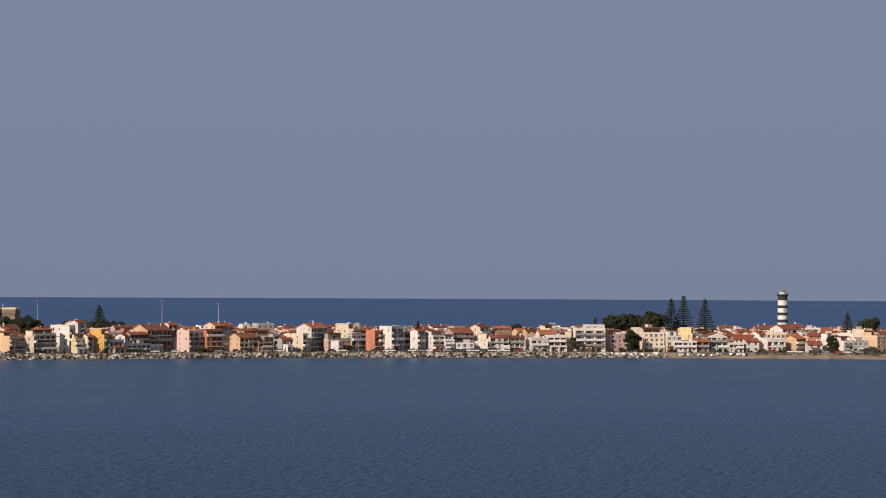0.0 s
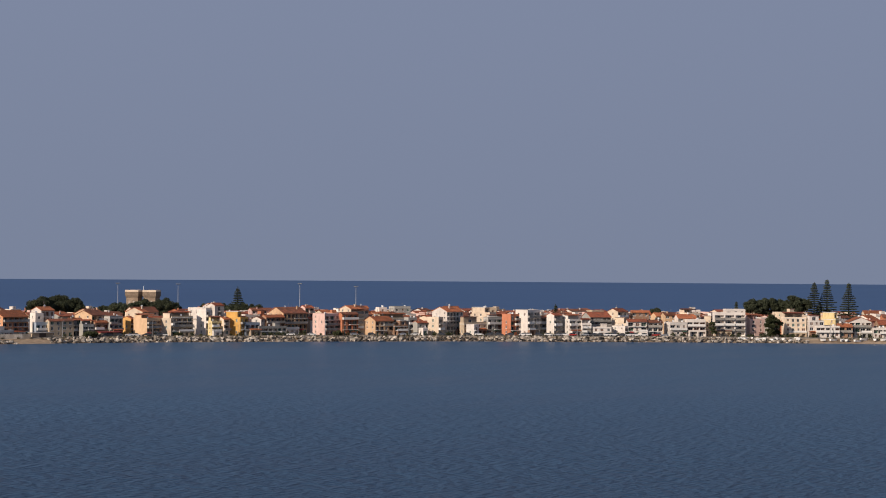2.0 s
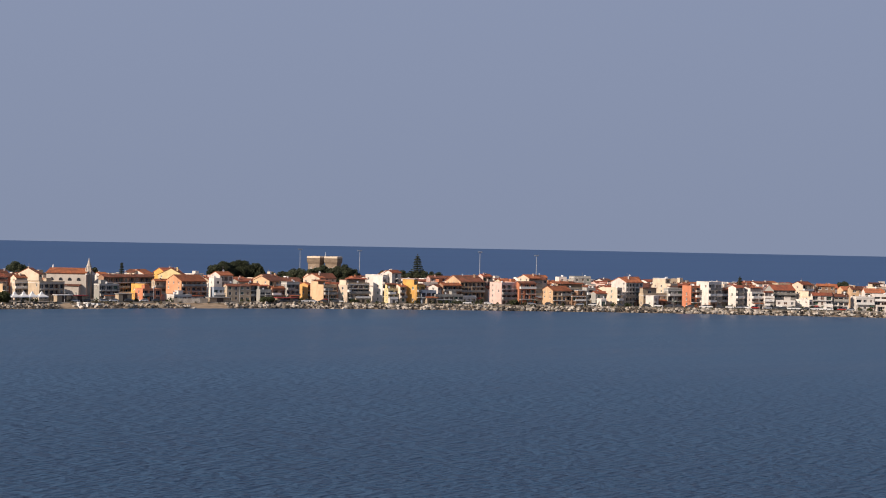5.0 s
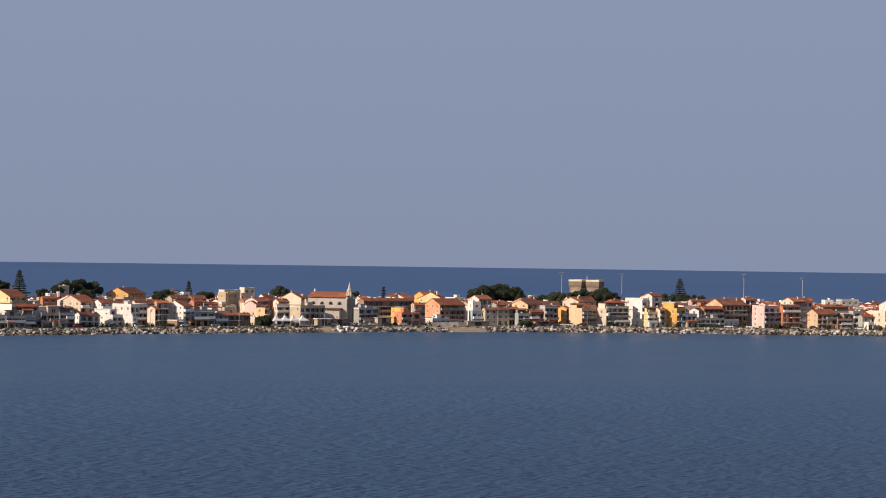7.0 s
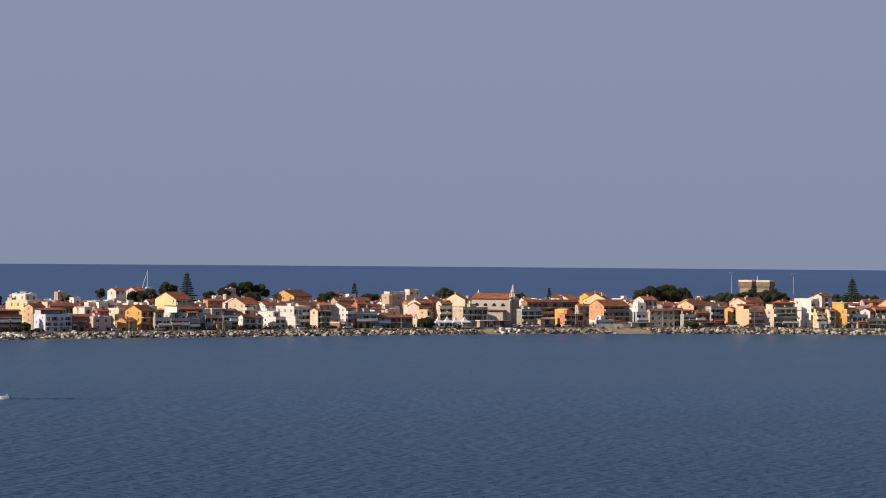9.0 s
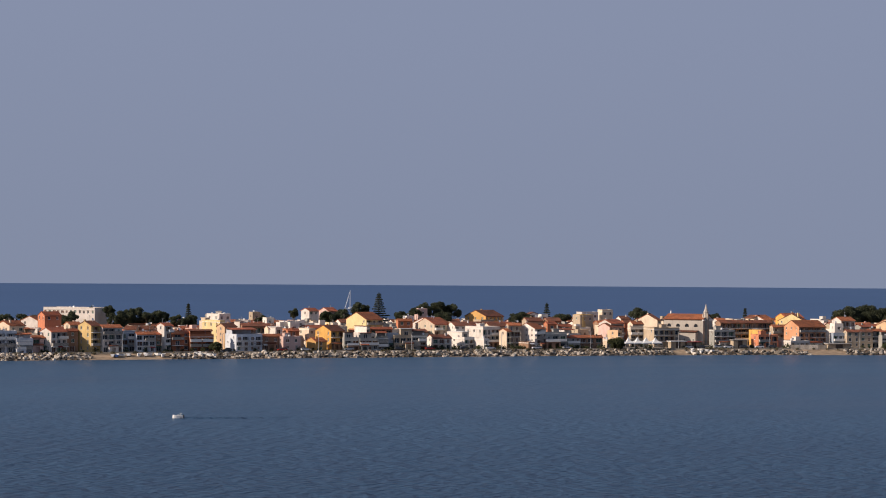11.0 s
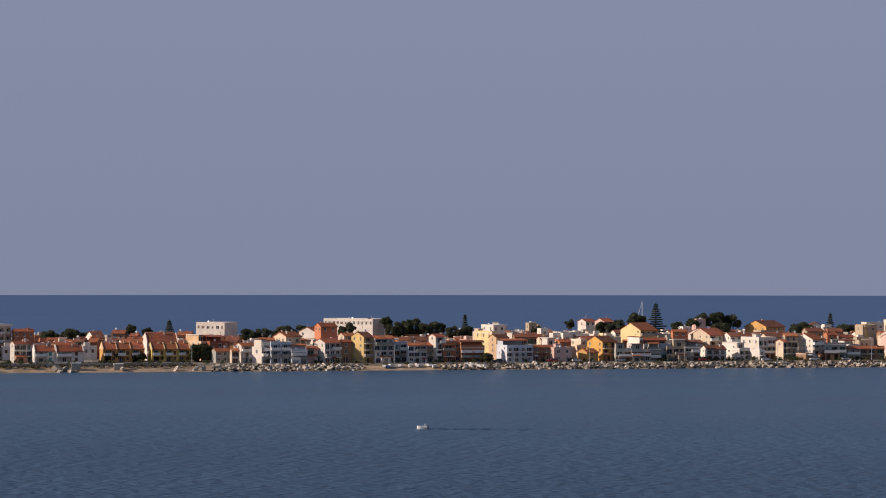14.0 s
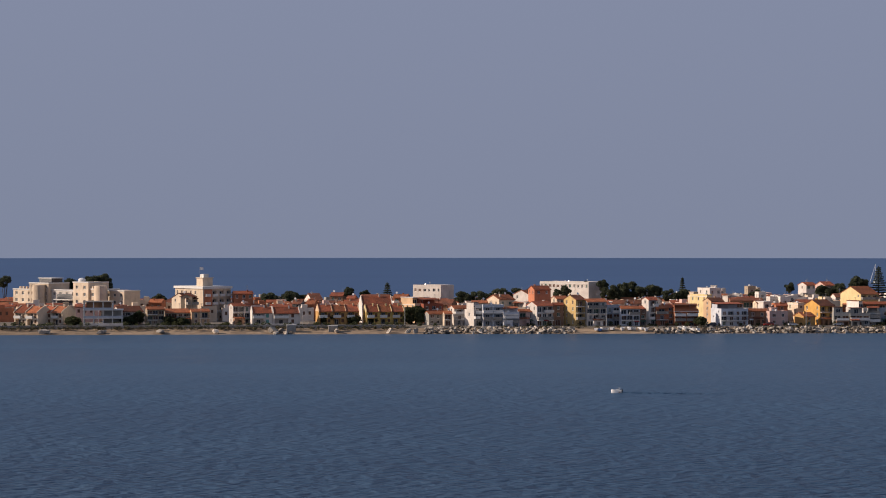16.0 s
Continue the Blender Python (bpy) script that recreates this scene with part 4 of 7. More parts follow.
house(431.5, 785.2, 4.0, 6.5, 7.3, -7.5, "yellow", "flat", 2, "plain", "houses behind the seafront", True)
house(365.5, 794.1, 7.8, 7.8, 10.2, 16.2, "pink", "gable", 3, "plain", "houses behind the seafront", True)
house(107.6, 796.0, 6.2, 6.5, 8.8, -18.0, "cream", "flat", 3, "plain", "houses behind the seafront", True)
house(226.4, 800.7, 4.2, 6.5, 8.2, 34.0, "cream", "flat", 3, "plain", "houses behind the seafront", False)
house(469.1, 778.3, 4.1, 6.5, 10.4, -9.7, "white", "flat", 3, "plain", "houses behind the seafront", False)
house(545.5, 748.4, 4.0, 11.6, 12.7, 11.5, "white", "flat", 4, "plain", "houses behind the seafront", False)
house(736.9, 606.0, 10.1, 8.1, 9.6, -40.1, "grey", "gable", 3, "plain", "houses behind the seafront", False)
house(776.8, 561.2, 3.5, 5.0, 10.2, -43.6, "cream", "flat", 3, "plain", "houses behind the seafront", False)
house(828.9, 496.2, 5.1, 6.5, 9.2, -48.3, "white", "flat", 3, "plain", "houses behind the seafront", False)
house(841.0, 478.6, 5.6, 6.5, 10.2, -49.5, "apricot", "flat", 3, "plain", "houses behind the seafront", False)
house(249.6, 797.2, 4.8, 6.5, 9.0, 4.9, "grey", "flat", 3, "plain", "houses behind the seafront", False)
house(208.8, 797.2, 3.5, 5.0, 9.4, 7.6, "cream", "gable", 3, "plain", "houses behind the seafront", False)
house(216.7, 797.2, 3.5, 5.0, 8.3, 7.0, "terracotta", "flat", 3, "plain", "houses behind the seafront", False)
house(310.4, 797.1, 8.3, 7.3, 10.4, 1.0, "cream", "gable", 3, "plain", "houses behind the seafront", False)
house(499.2, 774.7, 9.4, 10.3, 12.0, 14.7, "apricot", "gable", 3, "plain", "houses behind the seafront", False)
house(585.4, 731.7, 13.9, 13.9, 12.5, -7.8, "cream", "gable", 3, "balcony", "houses behind the seafront", False)
house(847.5, 474.6, 6.7, 6.5, 10.3, -49.9, "white", "gable", 3, "plain", "houses behind the seafront", False)
house(342.9, 799.1, 4.4, 5.0, 7.4, -1.0, "white", "flat", 2, "plain", "houses behind the seafront", False)
house(103.4, 802.2, 8.1, 8.1, 11.5, 33.6, "cream", "gable", 3, "plain", "houses behind the seafront", False)
house(91.4, 800.7, 5.0, 6.5, 9.3, -16.8, "terracotta", "gable", 3, "plain", "houses behind the seafront", False)
house(377.9, 798.0, 5.2, 6.5, 11.0, -3.1, "cream", "gable", 3, "balcony", "houses behind the seafront", False)
house(333.1, 801.3, 4.0, 5.0, 8.6, 22.8, "white", "gable", 3, "plain", "houses behind the seafront", False)
house(189.7, 802.4, 6.8, 6.5, 9.5, -23.7, "redorange", "gable", 3, "plain", "houses behind the seafront", False)
house(614.7, 715.2, 10.1, 10.1, 13.4, -5.0, "cream", "gable", 4, "plain", "houses behind the seafront", False)
house(622.9, 721.4, 4.7, 5.0, 13.2, -20.7, "terracotta", "gable", 4, "plain", "houses behind the seafront", False)
house(523.0, 768.5, 12.8, 11.0, 12.7, -12.8, "cream", "gable", 4, "plain", "houses behind the seafront", False)
house(736.2, 619.1, 9.9, 7.8, 10.6, -29.4, "apricot", "gable", 3, "plain", "houses behind the seafront", False)
house(784.0, 572.5, 12.6, 12.6, 11.4, -19.6, "cream", "flat", 4, "plain", "houses behind the seafront", False)
house(809.1, 542.3, 6.6, 11.9, 10.0, -9.3, "white", "gable", 3, "plain", "houses behind the seafront", False)
house(826.9, 516.7, 7.7, 6.5, 8.8, -47.2, "white", "gable", 3, "plain", "houses behind the seafront", False)
house(427.9, 798.4, 9.2, 8.1, 10.4, -6.8, "grey", "gable", 3, "plain", "houses behind the seafront", False)
house(205.2, 807.5, 7.0, 6.5, 10.4, 8.0, "pink", "gable", 3, "plain", "houses behind the seafront", False)
house(339.5, 806.3, 4.4, 5.0, 10.6, -0.6, "terracotta", "gable", 3, "plain", "houses behind the seafront", False)
house(356.2, 805.4, 3.5, 5.0, 6.7, -1.6, "white", "flat", 2, "plain", "houses behind the seafront", False)
house(211.3, 811.5, 7.3, 6.5, 8.0, -25.0, "white", "flat", 2, "plain", "houses behind the seafront", False)
house(217.7, 807.9, 4.4, 6.5, 7.6, -25.5, "terracotta", "gable", 2, "plain", "houses behind the seafront", False)
house(222.8, 814.3, 4.2, 5.0, 10.6, 6.9, "white", "flat", 3, "plain", "houses behind the seafront", False)
house(346.6, 810.0, 4.5, 5.0, 9.2, -0.9, "grey", "gable", 3, "plain", "houses behind the seafront", False)
house(561.1, 761.5, 6.4, 7.0, 14.4, 9.7, "white", "gable", 4, "plain", "houses behind the seafront", False)
house(728.9, 641.1, 7.3, 7.9, 12.0, -2.1, "apricot", "gable", 4, "plain", "houses behind the seafront", False)
house(290.7, 817.7, 11.3, 11.9, 12.2, 28.9, "white", "gable", 3, "plain", "houses behind the seafront", False)
house(-58.6, 813.2, 4.8, 6.5, 7.2, -8.9, "terracotta", "gable", 2, "plain", "houses behind the seafront", False)
house(-30.4, 814.0, 4.8, 6.5, 11.8, -10.9, "tan", "cross", 4, "plain", "houses behind the seafront", False)
house(602.8, 739.4, 5.1, 5.1, 13.1, 0.2, "tan", "gable", 4, "plain", "houses behind the seafront", False)
house(663.4, 698.6, 7.7, 6.8, 13.1, -23.2, "brown", "gable", 4, "plain", "houses behind the seafront", False)
house(676.1, 687.9, 11.0, 8.8, 12.7, -34.2, "tan", "flat", 4, "plain", "houses behind the seafront", False)
house(769.7, 600.2, 9.9, 7.9, 12.6, -41.5, "white", "flat", 4, "plain", "houses behind the seafront", False)
house(801.1, 564.1, 7.2, 6.5, 11.0, -44.2, "apricot", "flat", 3, "plain", "houses behind the seafront", False)
house(820.3, 541.5, 6.7, 6.5, 10.4, -45.9, "terracotta", "gable", 3, "plain", "houses behind the seafront", False)
house(843.2, 511.2, 8.7, 7.0, 9.1, -48.0, "tan", "gable", 3, "plain", "houses behind the seafront", False)
house(425.4, 809.1, 4.4, 5.0, 11.9, 0.7, "white", "gable", 4, "plain", "houses behind the seafront", False)
house(218.7, 817.2, 3.5, 5.0, 10.5, 7.3, "white", "flat", 3, "plain", "houses behind the seafront", False)
house(380.7, 813.8, 4.9, 6.5, 11.1, -2.8, "terracotta", "gable", 3, "plain", "houses behind the seafront", False)
house(369.1, 814.6, 6.8, 6.5, 10.7, -2.1, "brown", "gable", 3, "plain", "houses behind the seafront", False)
house(119.8, 818.0, 7.4, 7.4, 15.0, 15.8, "redorange", "gable", 5, "plain", "houses behind the seafront", False)
house(168.8, 818.2, 4.0, 5.4, 10.1, 38.1, "white", "cross", 3, "plain", "houses behind the seafront", False)
house(188.0, 818.6, 5.7, 5.7, 11.2, 33.8, "cream", "flat", 4, "plain", "houses behind the seafront", False)
house(206.0, 820.9, 11.8, 9.4, 9.7, -24.6, "brown", "gable", 3, "plain", "houses behind the seafront", False)
house(152.0, 817.9, 5.2, 6.5, 8.9, -20.9, "cream", "gable", 3, "plain", "houses behind the seafront", False)
house(158.9, 818.1, 6.0, 6.5, 8.9, -21.4, "pink", "gable", 3, "plain", "houses behind the seafront", False)
house(75.3, 820.6, 12.2, 9.8, 9.1, -15.6, "brown", "gable", 3, "plain", "houses behind the seafront", False)
house(68.2, 827.1, 6.0, 8.7, 10.1, 45.2, "apricot", "flat", 3, "plain", "houses behind the seafront", False)
house(864.6, 497.6, 8.4, 6.7, 10.6, -49.2, "tan", "flat", 3, "plain", "houses behind the seafront", False)
house(243.6, 827.2, 3.9, 5.0, 10.1, 5.8, "yellowpale", "flat", 3, "plain", "houses behind the seafront", False)
house(365.2, 825.9, 6.5, 6.5, 13.5, 15.5, "ochre", "flat", 4, "plain", "houses behind the seafront", False)
house(15.3, 827.1, 4.0, 6.5, 8.7, -14.1, "grey", "gable", 3, "plain", "houses behind the seafront", False)
house(20.9, 827.2, 4.0, 6.5, 8.5, -14.5, "terracotta", "gable", 2, "plain", "houses behind the seafront", False)
house(450.7, 821.1, 5.8, 5.8, 13.0, 15.6, "cream", "cross", 4, "plain", "houses behind the seafront", False)
house(593.3, 766.0, 11.6, 5.0, 11.6, -17.7, "pink", "gable", 4, "plain", "houses behind the seafront", False)
house(750.1, 646.0, 9.6, 7.7, 10.9, -38.8, "pink", "gable", 3, "plain", "houses behind the seafront", False)
house(342.9, 836.3, 7.7, 6.8, 11.6, -0.1, "tan", "gable", 3, "plain", "houses behind the seafront", False)
house(352.5, 835.8, 6.9, 6.5, 11.5, -0.6, "brown", "gable", 3, "plain", "houses behind the seafront", False)
house(117.3, 838.4, 4.3, 9.4, 12.7, 41.9, "white", "gable", 4, "plain", "houses behind the seafront", False)
house(228.4, 838.0, 4.6, 6.5, 10.0, -25.7, "white", "flat", 3, "plain", "houses behind the seafront", False)
house(50.7, 843.4, 12.3, 13.6, 10.6, 13.6, "white", "gable", 3, "plain", "houses behind the seafront", False)
house(472.7, 825.9, 9.8, 9.8, 13.7, 1.1, "yellow", "gable", 4, "plain", "houses behind the seafront", False)
house(653.9, 741.0, 4.4, 5.0, 12.0, -21.2, "white", "flat", 4, "plain", "houses behind the seafront", False)
house(665.6, 738.5, 9.1, 8.0, 12.4, -21.7, "grey", "flat", 4, "plain", "houses behind the seafront", False)
house(780.9, 637.7, 9.8, 7.8, 11.4, -40.2, "white", "flat", 4, "plain", "houses behind the seafront", False)
house(286.9, 850.7, 3.5, 5.0, 12.3, 3.6, "white", "flat", 4, "plain", "houses behind the seafront", False)
house(220.7, 850.8, 3.5, 5.0, 11.7, 7.7, "white", "flat", 4, "plain", "houses behind the seafront", False)
house(255.8, 850.8, 4.8, 6.5, 10.7, 5.5, "white", "gable", 3, "plain", "houses behind the seafront", False)
house(207.8, 851.7, 5.6, 6.5, 10.5, -24.2, "white", "flat", 3, "plain", "houses behind the seafront", False)
house(-47.1, 849.3, 5.9, 6.5, 8.6, -10.0, "terracotta", "gable", 2, "plain", "houses behind the seafront", False)
house(38.1, 860.5, 3.6, 5.0, 9.7, -15.7, "terracotta", "gable", 3, "plain", "houses behind the seafront", False)
house(-16.8, 859.3, 3.5, 5.0, 8.7, -12.1, "white", "gable", 3, "plain", "houses behind the seafront", False)
house(6.4, 865.7, 3.5, 5.0, 8.1, -13.6, "white", "flat", 2, "plain", "houses behind the seafront", False)
house(872.4, 560.6, 11.0, 8.8, 11.5, -46.5, "tan", "gable", 3, "plain", "houses behind the seafront", False)
house(887.6, 539.3, 7.2, 6.5, 10.5, -47.9, "white", "flat", 3, "plain", "houses behind the seafront", False)
house(527.1, 836.0, 4.3, 5.0, 13.0, -10.8, "apricot", "gable", 4, "plain", "houses behind the seafront", False)
house(401.4, 865.1, 4.4, 6.5, 11.6, -2.7, "white", "gable", 3, "plain", "houses behind the seafront", False)
house(60.3, 870.4, 6.4, 6.5, 10.1, -14.4, "terracotta", "gable", 3, "plain", "houses behind the seafront", False)
house(23.2, 870.0, 5.2, 14.0, 10.4, 15.4, "white", "gable", 3, "plain", "houses behind the seafront", False)
house(-11.0, 869.4, 7.0, 6.5, 11.0, -12.5, "brick", "flat", 3, "plain", "houses behind the seafront", False)
house(514.1, 846.7, 3.7, 5.0, 13.8, -9.9, "white", "flat", 4, "plain", "houses behind the seafront", False)
house(890.0, 556.2, 12.0, 9.6, 11.8, -47.1, "white", "cross", 3, "plain", "houses behind the seafront", False)
house(304.1, 884.9, 4.7, 6.5, 15.1, 3.3, "pink", "flat", 5, "plain", "houses behind the seafront", False)
house(876.1, 586.7, 10.2, 8.2, 10.8, -45.4, "cream", "gable", 3, "plain", "houses behind the seafront", False)
house(908.9, 542.0, 9.3, 7.5, 10.1, -48.3, "tan", "gable", 3, "plain", "houses behind the seafront", False)
house(343.1, 890.9, 12.8, 14.0, 13.9, 27.4, "amber", "gable", 4, "plain", "houses behind the seafront", False)
house(391.3, 885.0, 8.6, 7.6, 13.3, -1.6, "white", "flat", 4, "plain", "houses behind the seafront", False)
house(189.7, 890.1, 8.1, 6.5, 9.7, -22.6, "terracotta", "gable", 3, "plain", "houses behind the seafront", False)
house(31.4, 889.3, 6.2, 6.5, 10.4, -15.3, "brown", "gable", 3, "plain", "houses behind the seafront", False)
house(-5.0, 888.2, 4.0, 5.0, 8.3, -12.9, "white", "gable", 2, "plain", "houses behind the seafront", False)
house(402.0, 888.0, 5.6, 6.5, 14.4, -2.1, "cream", "flat", 5, "plain", "houses behind the seafront", False)
house(365.7, 896.2, 4.1, 5.0, 12.9, 0.0, "white", "cross", 4, "plain", "houses behind the seafront", False)
house(138.0, 904.7, 29.0, 10.0, 15.3, -44.0, "white", "flat", 5, "plain", "houses behind the seafront", False)
house(73.5, 902.2, 16.5, 10.0, 13.8, -40.0, "white", "flat", 4, "plain", "houses behind the seafront", False)
house(372.9, 899.5, 3.5, 5.0, 11.9, -0.3, "white", "flat", 4, "plain", "houses behind the seafront", False)
house(255.4, 905.2, 6.1, 6.1, 14.7, 26.5, "white", "gable", 5, "plain", "houses behind the seafront", False)
house(227.6, 907.9, 3.9, 5.0, 13.0, 8.1, "tan", "flat", 4, "plain", "houses behind the seafront", False)
house(208.3, 909.7, 10.6, 8.5, 11.9, -23.5, "white", "flat", 4, "plain", "houses behind the seafront", False)
house(920.4, 568.7, 6.4, 6.5, 11.4, -47.4, "apricot", "gable", 3, "plain", "houses behind the seafront", False)
house(61.3, 914.0, 4.6, 6.5, 8.8, -17.2, "terracotta", "gable", 3, "plain", "houses behind the seafront", False)
house(236.6, 946.4, 3.8, 5.0, 11.4, -24.7, "tan", "flat", 4, "plain", "houses behind the seafront", False)


# ---- terraced rows and open concrete frame on the western front ----
TURQUOISE = plain("turquoise_shutter", (0.10, 0.36, 0.33), 0.6)


def terrace(x, y, rot, units, unit, d, h, colour, fire, label, blinds):
    """A row of joined houses under one pitched roof, with party walls rising above the tiles; x, y: the western corner of the front."""
    ob = thing("terraced_house", pose(x, y, 2.3, 0, 0, rot), label, "terraced house", "terraced rows on the seafront")
    w, eave, mid = units * unit, h * 0.66, d * 0.5
    OCCUPIED.append((x + w / 2, y + d / 2, w * 0.5))
    low = h < 6.5
    g = Geo()
    holes = []
    for k in range(units):
        u = k * unit
        if low:
            holes += [(u + 0.7, 0.1, unit * 0.42, eave - 0.7, 1.3), (u + unit * 0.62, 0.1, 1.3, min(2.2, eave - 0.5), 0.25)]
        else:
            holes += [(u + 0.6, 0.1, unit * 0.5, 2.3, 1.4), (u + unit * 0.68, 0.9, 1.1, 1.4, 0.25),
                      (u + 0.6, 3.0, unit * 0.5, min(2.0, eave - 3.3), 1.2), (u + unit * 0.68, 3.1, 1.1, min(1.5, eave - 3.4), 0.25)]
    facade(g, pose(0, 0, 0), w, 0, eave, holes, 0.25)
    facade(g, pose(0, d, 0, 0, 0, -90), d, 0, eave, [(d * 0.55, 0.9, 1.0, 1.2, 0.25)], 0.25)
    g.quad((w, 0, 0), (w, d, 0), (w, d, eave), (w, 0, eave))
    g.quad((w, d, 0), (0, d, 0), (0, d, eave), (w, d, eave))
    part("wall", g, WALLMAT[colour], ob)
    for a, z, ww, hh, dd in holes:
        if dd > 0.5:
            part("window", window_mesh(1.6, max(0.8, hh - 0.2), 0), None, ob, "", pose(a + ww / 2 - 0.8, dd - 0.12, z))
            if z > 2:
                part("balcony", balcony_mesh(ww + 0.3, True), None, ob, "", pose(a - 0.15, 0.1, z))
        else:
            q = Geo()
            for e in (0, ww / 2 + 0.02):
                q.box(e, e + ww / 2 - 0.02, 0, 0.06, 0, hh)
            part("shutter", q, blinds, ob, "", pose(a, 0.12, z))
    for k in range(units):
        q = Geo()
        a, b = k * unit + 0.14, (k + 1) * unit - 0.14
        for z in (0.0, 0.18):
            q.quad((a, -0.5, eave - 0.2 + z), (b, -0.5, eave - 0.2 + z), (b, mid, h - 0.35 + z), (a, mid, h - 0.35 + z))
            q.quad((b, d + 0.4, eave - 0.2 + z), (a, d + 0.4, eave - 0.2 + z), (a, mid, h - 0.35 + z), (b, mid, h - 0.35 + z))
        q.quad((a, -0.5, eave - 0.2), (b, -0.5, eave - 0.2), (b, -0.5, eave - 0.02), (a, -0.5, eave - 0.02))
        part("roof", q, TILE[(0, 2, 0)[k % 3]], ob)
    for k in range(units + 1):
        q, u = Geo(), min(max(k * unit - 0.13, 0.004), w - 0.27)
        prof = [(-0.55, eave - 0.35), (-0.55, eave + 0.3), (mid, h + 0.15), (d + 0.45, eave + 0.3), (d + 0.45, eave - 0.35)]
        n0 = len(q.v)
        q.v += [(u, b, z) for b, z in prof] + [(u + 0.26, b, z) for b, z in prof]
        q.f += [tuple(n0 + i for i in range(5)), tuple(n0 + 9 - i for i in range(5))] + [(n0 + i, n0 + (i + 1) % 5, n0 + 5 + (i + 1) % 5, n0 + 5 + i) for i in range(5)]
        q.m += [0] * 7
        part("party_wall", q, WALLMAT[fire], ob)
    for k in range(units):
        q = Geo()
        q.box(k * unit + unit * 0.6, k * unit + unit * 0.6 + 0.55, mid - 0.9, mid - 0.35, h - 0.9, h + 0.5)
        part("chimney", q, WALLMAT[fire], ob)


def frame_building(x, y, rot, w, d, h):
    ob = thing("unfinished_building", pose(x, y, 2.3, 0, 0, rot), "unfinished three-storey concrete frame with open floors and white slabs", "building")
    OCCUPIED.append((x + w / 2, y + d / 2, w * 0.5))
    sh = h / 3
    for k in range(1, 4):
        q = Geo()
        e = 0.0 if k < 3 else w * 0.26
        q.box(-0.3, w + 0.3 - e, -0.3, d, k * sh - 0.32, k * sh)
        part("floor_slab", q, CONCRETE if k == 3 else TRIM, ob)
    for k in range(3):
        for i in range(5):
            if k == 2 and i == 4:
                continue
            for yy in (0.0, d - 0.6):
                q = Geo()
                u = i * (w - 0.4) / 4
                q.box(u, u + 0.4, yy, yy + 0.4, k * sh + 0.002, (k + 1) * sh - 0.324)
                part("column", q, TRIM, ob)
    for k, (a, b) in enumerate(((0.5, 1.0), (0.45, 0.98), (0.06, 0.7))):
        q = Geo()
        q.box(w * a, w * b, d * 0.4, d * 0.4 + 0.2, k * sh + 0.002, (k + 1) * sh - 0.324)
        part("inner_wall", q, WALLMAT["brown" if k == 2 else "grey"], ob)
    q = Geo()
    for k in range(3):
        q.box(-0.2, -0.02, 0.1, d - 0.1, k * sh + 0.1, k * sh + sh * (0.75 if k < 2 else 0.5))
    part("side_wall", q, WALLMAT["white"], ob)
    for k in (1, 2):
        q = Geo()
        q.box(0, w * (1 if k == 1 else 0.74), -0.26, -0.14, k * sh + 0.002, k * sh + 0.8)
        part("parapet", q, WALLMAT["bluewhite"], ob)


def garden_wall(x, y, rot, ln, h):
    ob = thing("garden_wall", pose(x, y, 2.38, 0, 0, rot), "low whitewashed garden wall with a flat coping", "wall", "garden walls")
    q = Geo()
    q.box(0, ln, 0, 0.25, 0, h)
    part("wall", q, WALLMAT["white"], ob)
    q = Geo()
    q.box(-0.05, ln + 0.05, -0.06, 0.31, h, h + 0.1)
    part("coping", q, TRIM, ob)


terrace(25.5, 788.8, 9.0, 3, 5.60, 9.0, 8.2, "amber", "apricot", "row of three amber terraced houses with red tiled roofs", SHUTTER)
terrace(44.9, 789.0, 8.0, 3, 5.25, 9.0, 8.0, "yellowdull", "yellowpale", "row of three yellow terraced houses with red tiled roofs", SHUTTER)
terrace(-1.2, 784.2, 9.0, 1, 8.37, 8.0, 7.5, "white", "white", "low white seafront house with turquoise shutters and party walls", TURQUOISE)
terrace(7.3, 784.4, 9.0, 1, 10.84, 8.0, 7.3, "white", "white", "low white seafront house with dark openings and party walls", SHUTTER)
terrace(-97.5, 789.2, -27.0, 2, 5.88, 9.0, 7.9, "cream", "cream", "row of cream terraced houses with red tiled roofs", SHUTTER)
terrace(-87.3, 791.2, -27.0, 2, 5.44, 9.0, 7.9, "cream", "cream", "row of cream terraced houses with red tiled roofs", SHUTTER)
terrace(43.2, 807.0, 8, 1, 12.9, 10, 11.3, "white", "white", "white house under a broad brown tiled roof with party walls", SHUTTER)
frame_building(-68.1, 778.5, 6, 15.4, 10, 9.9)
garden_wall(-66.9, 769.6, 1, 15.5, 1.35)
garden_wall(-1.5, 774.2, 1, 17.6, 0.9)

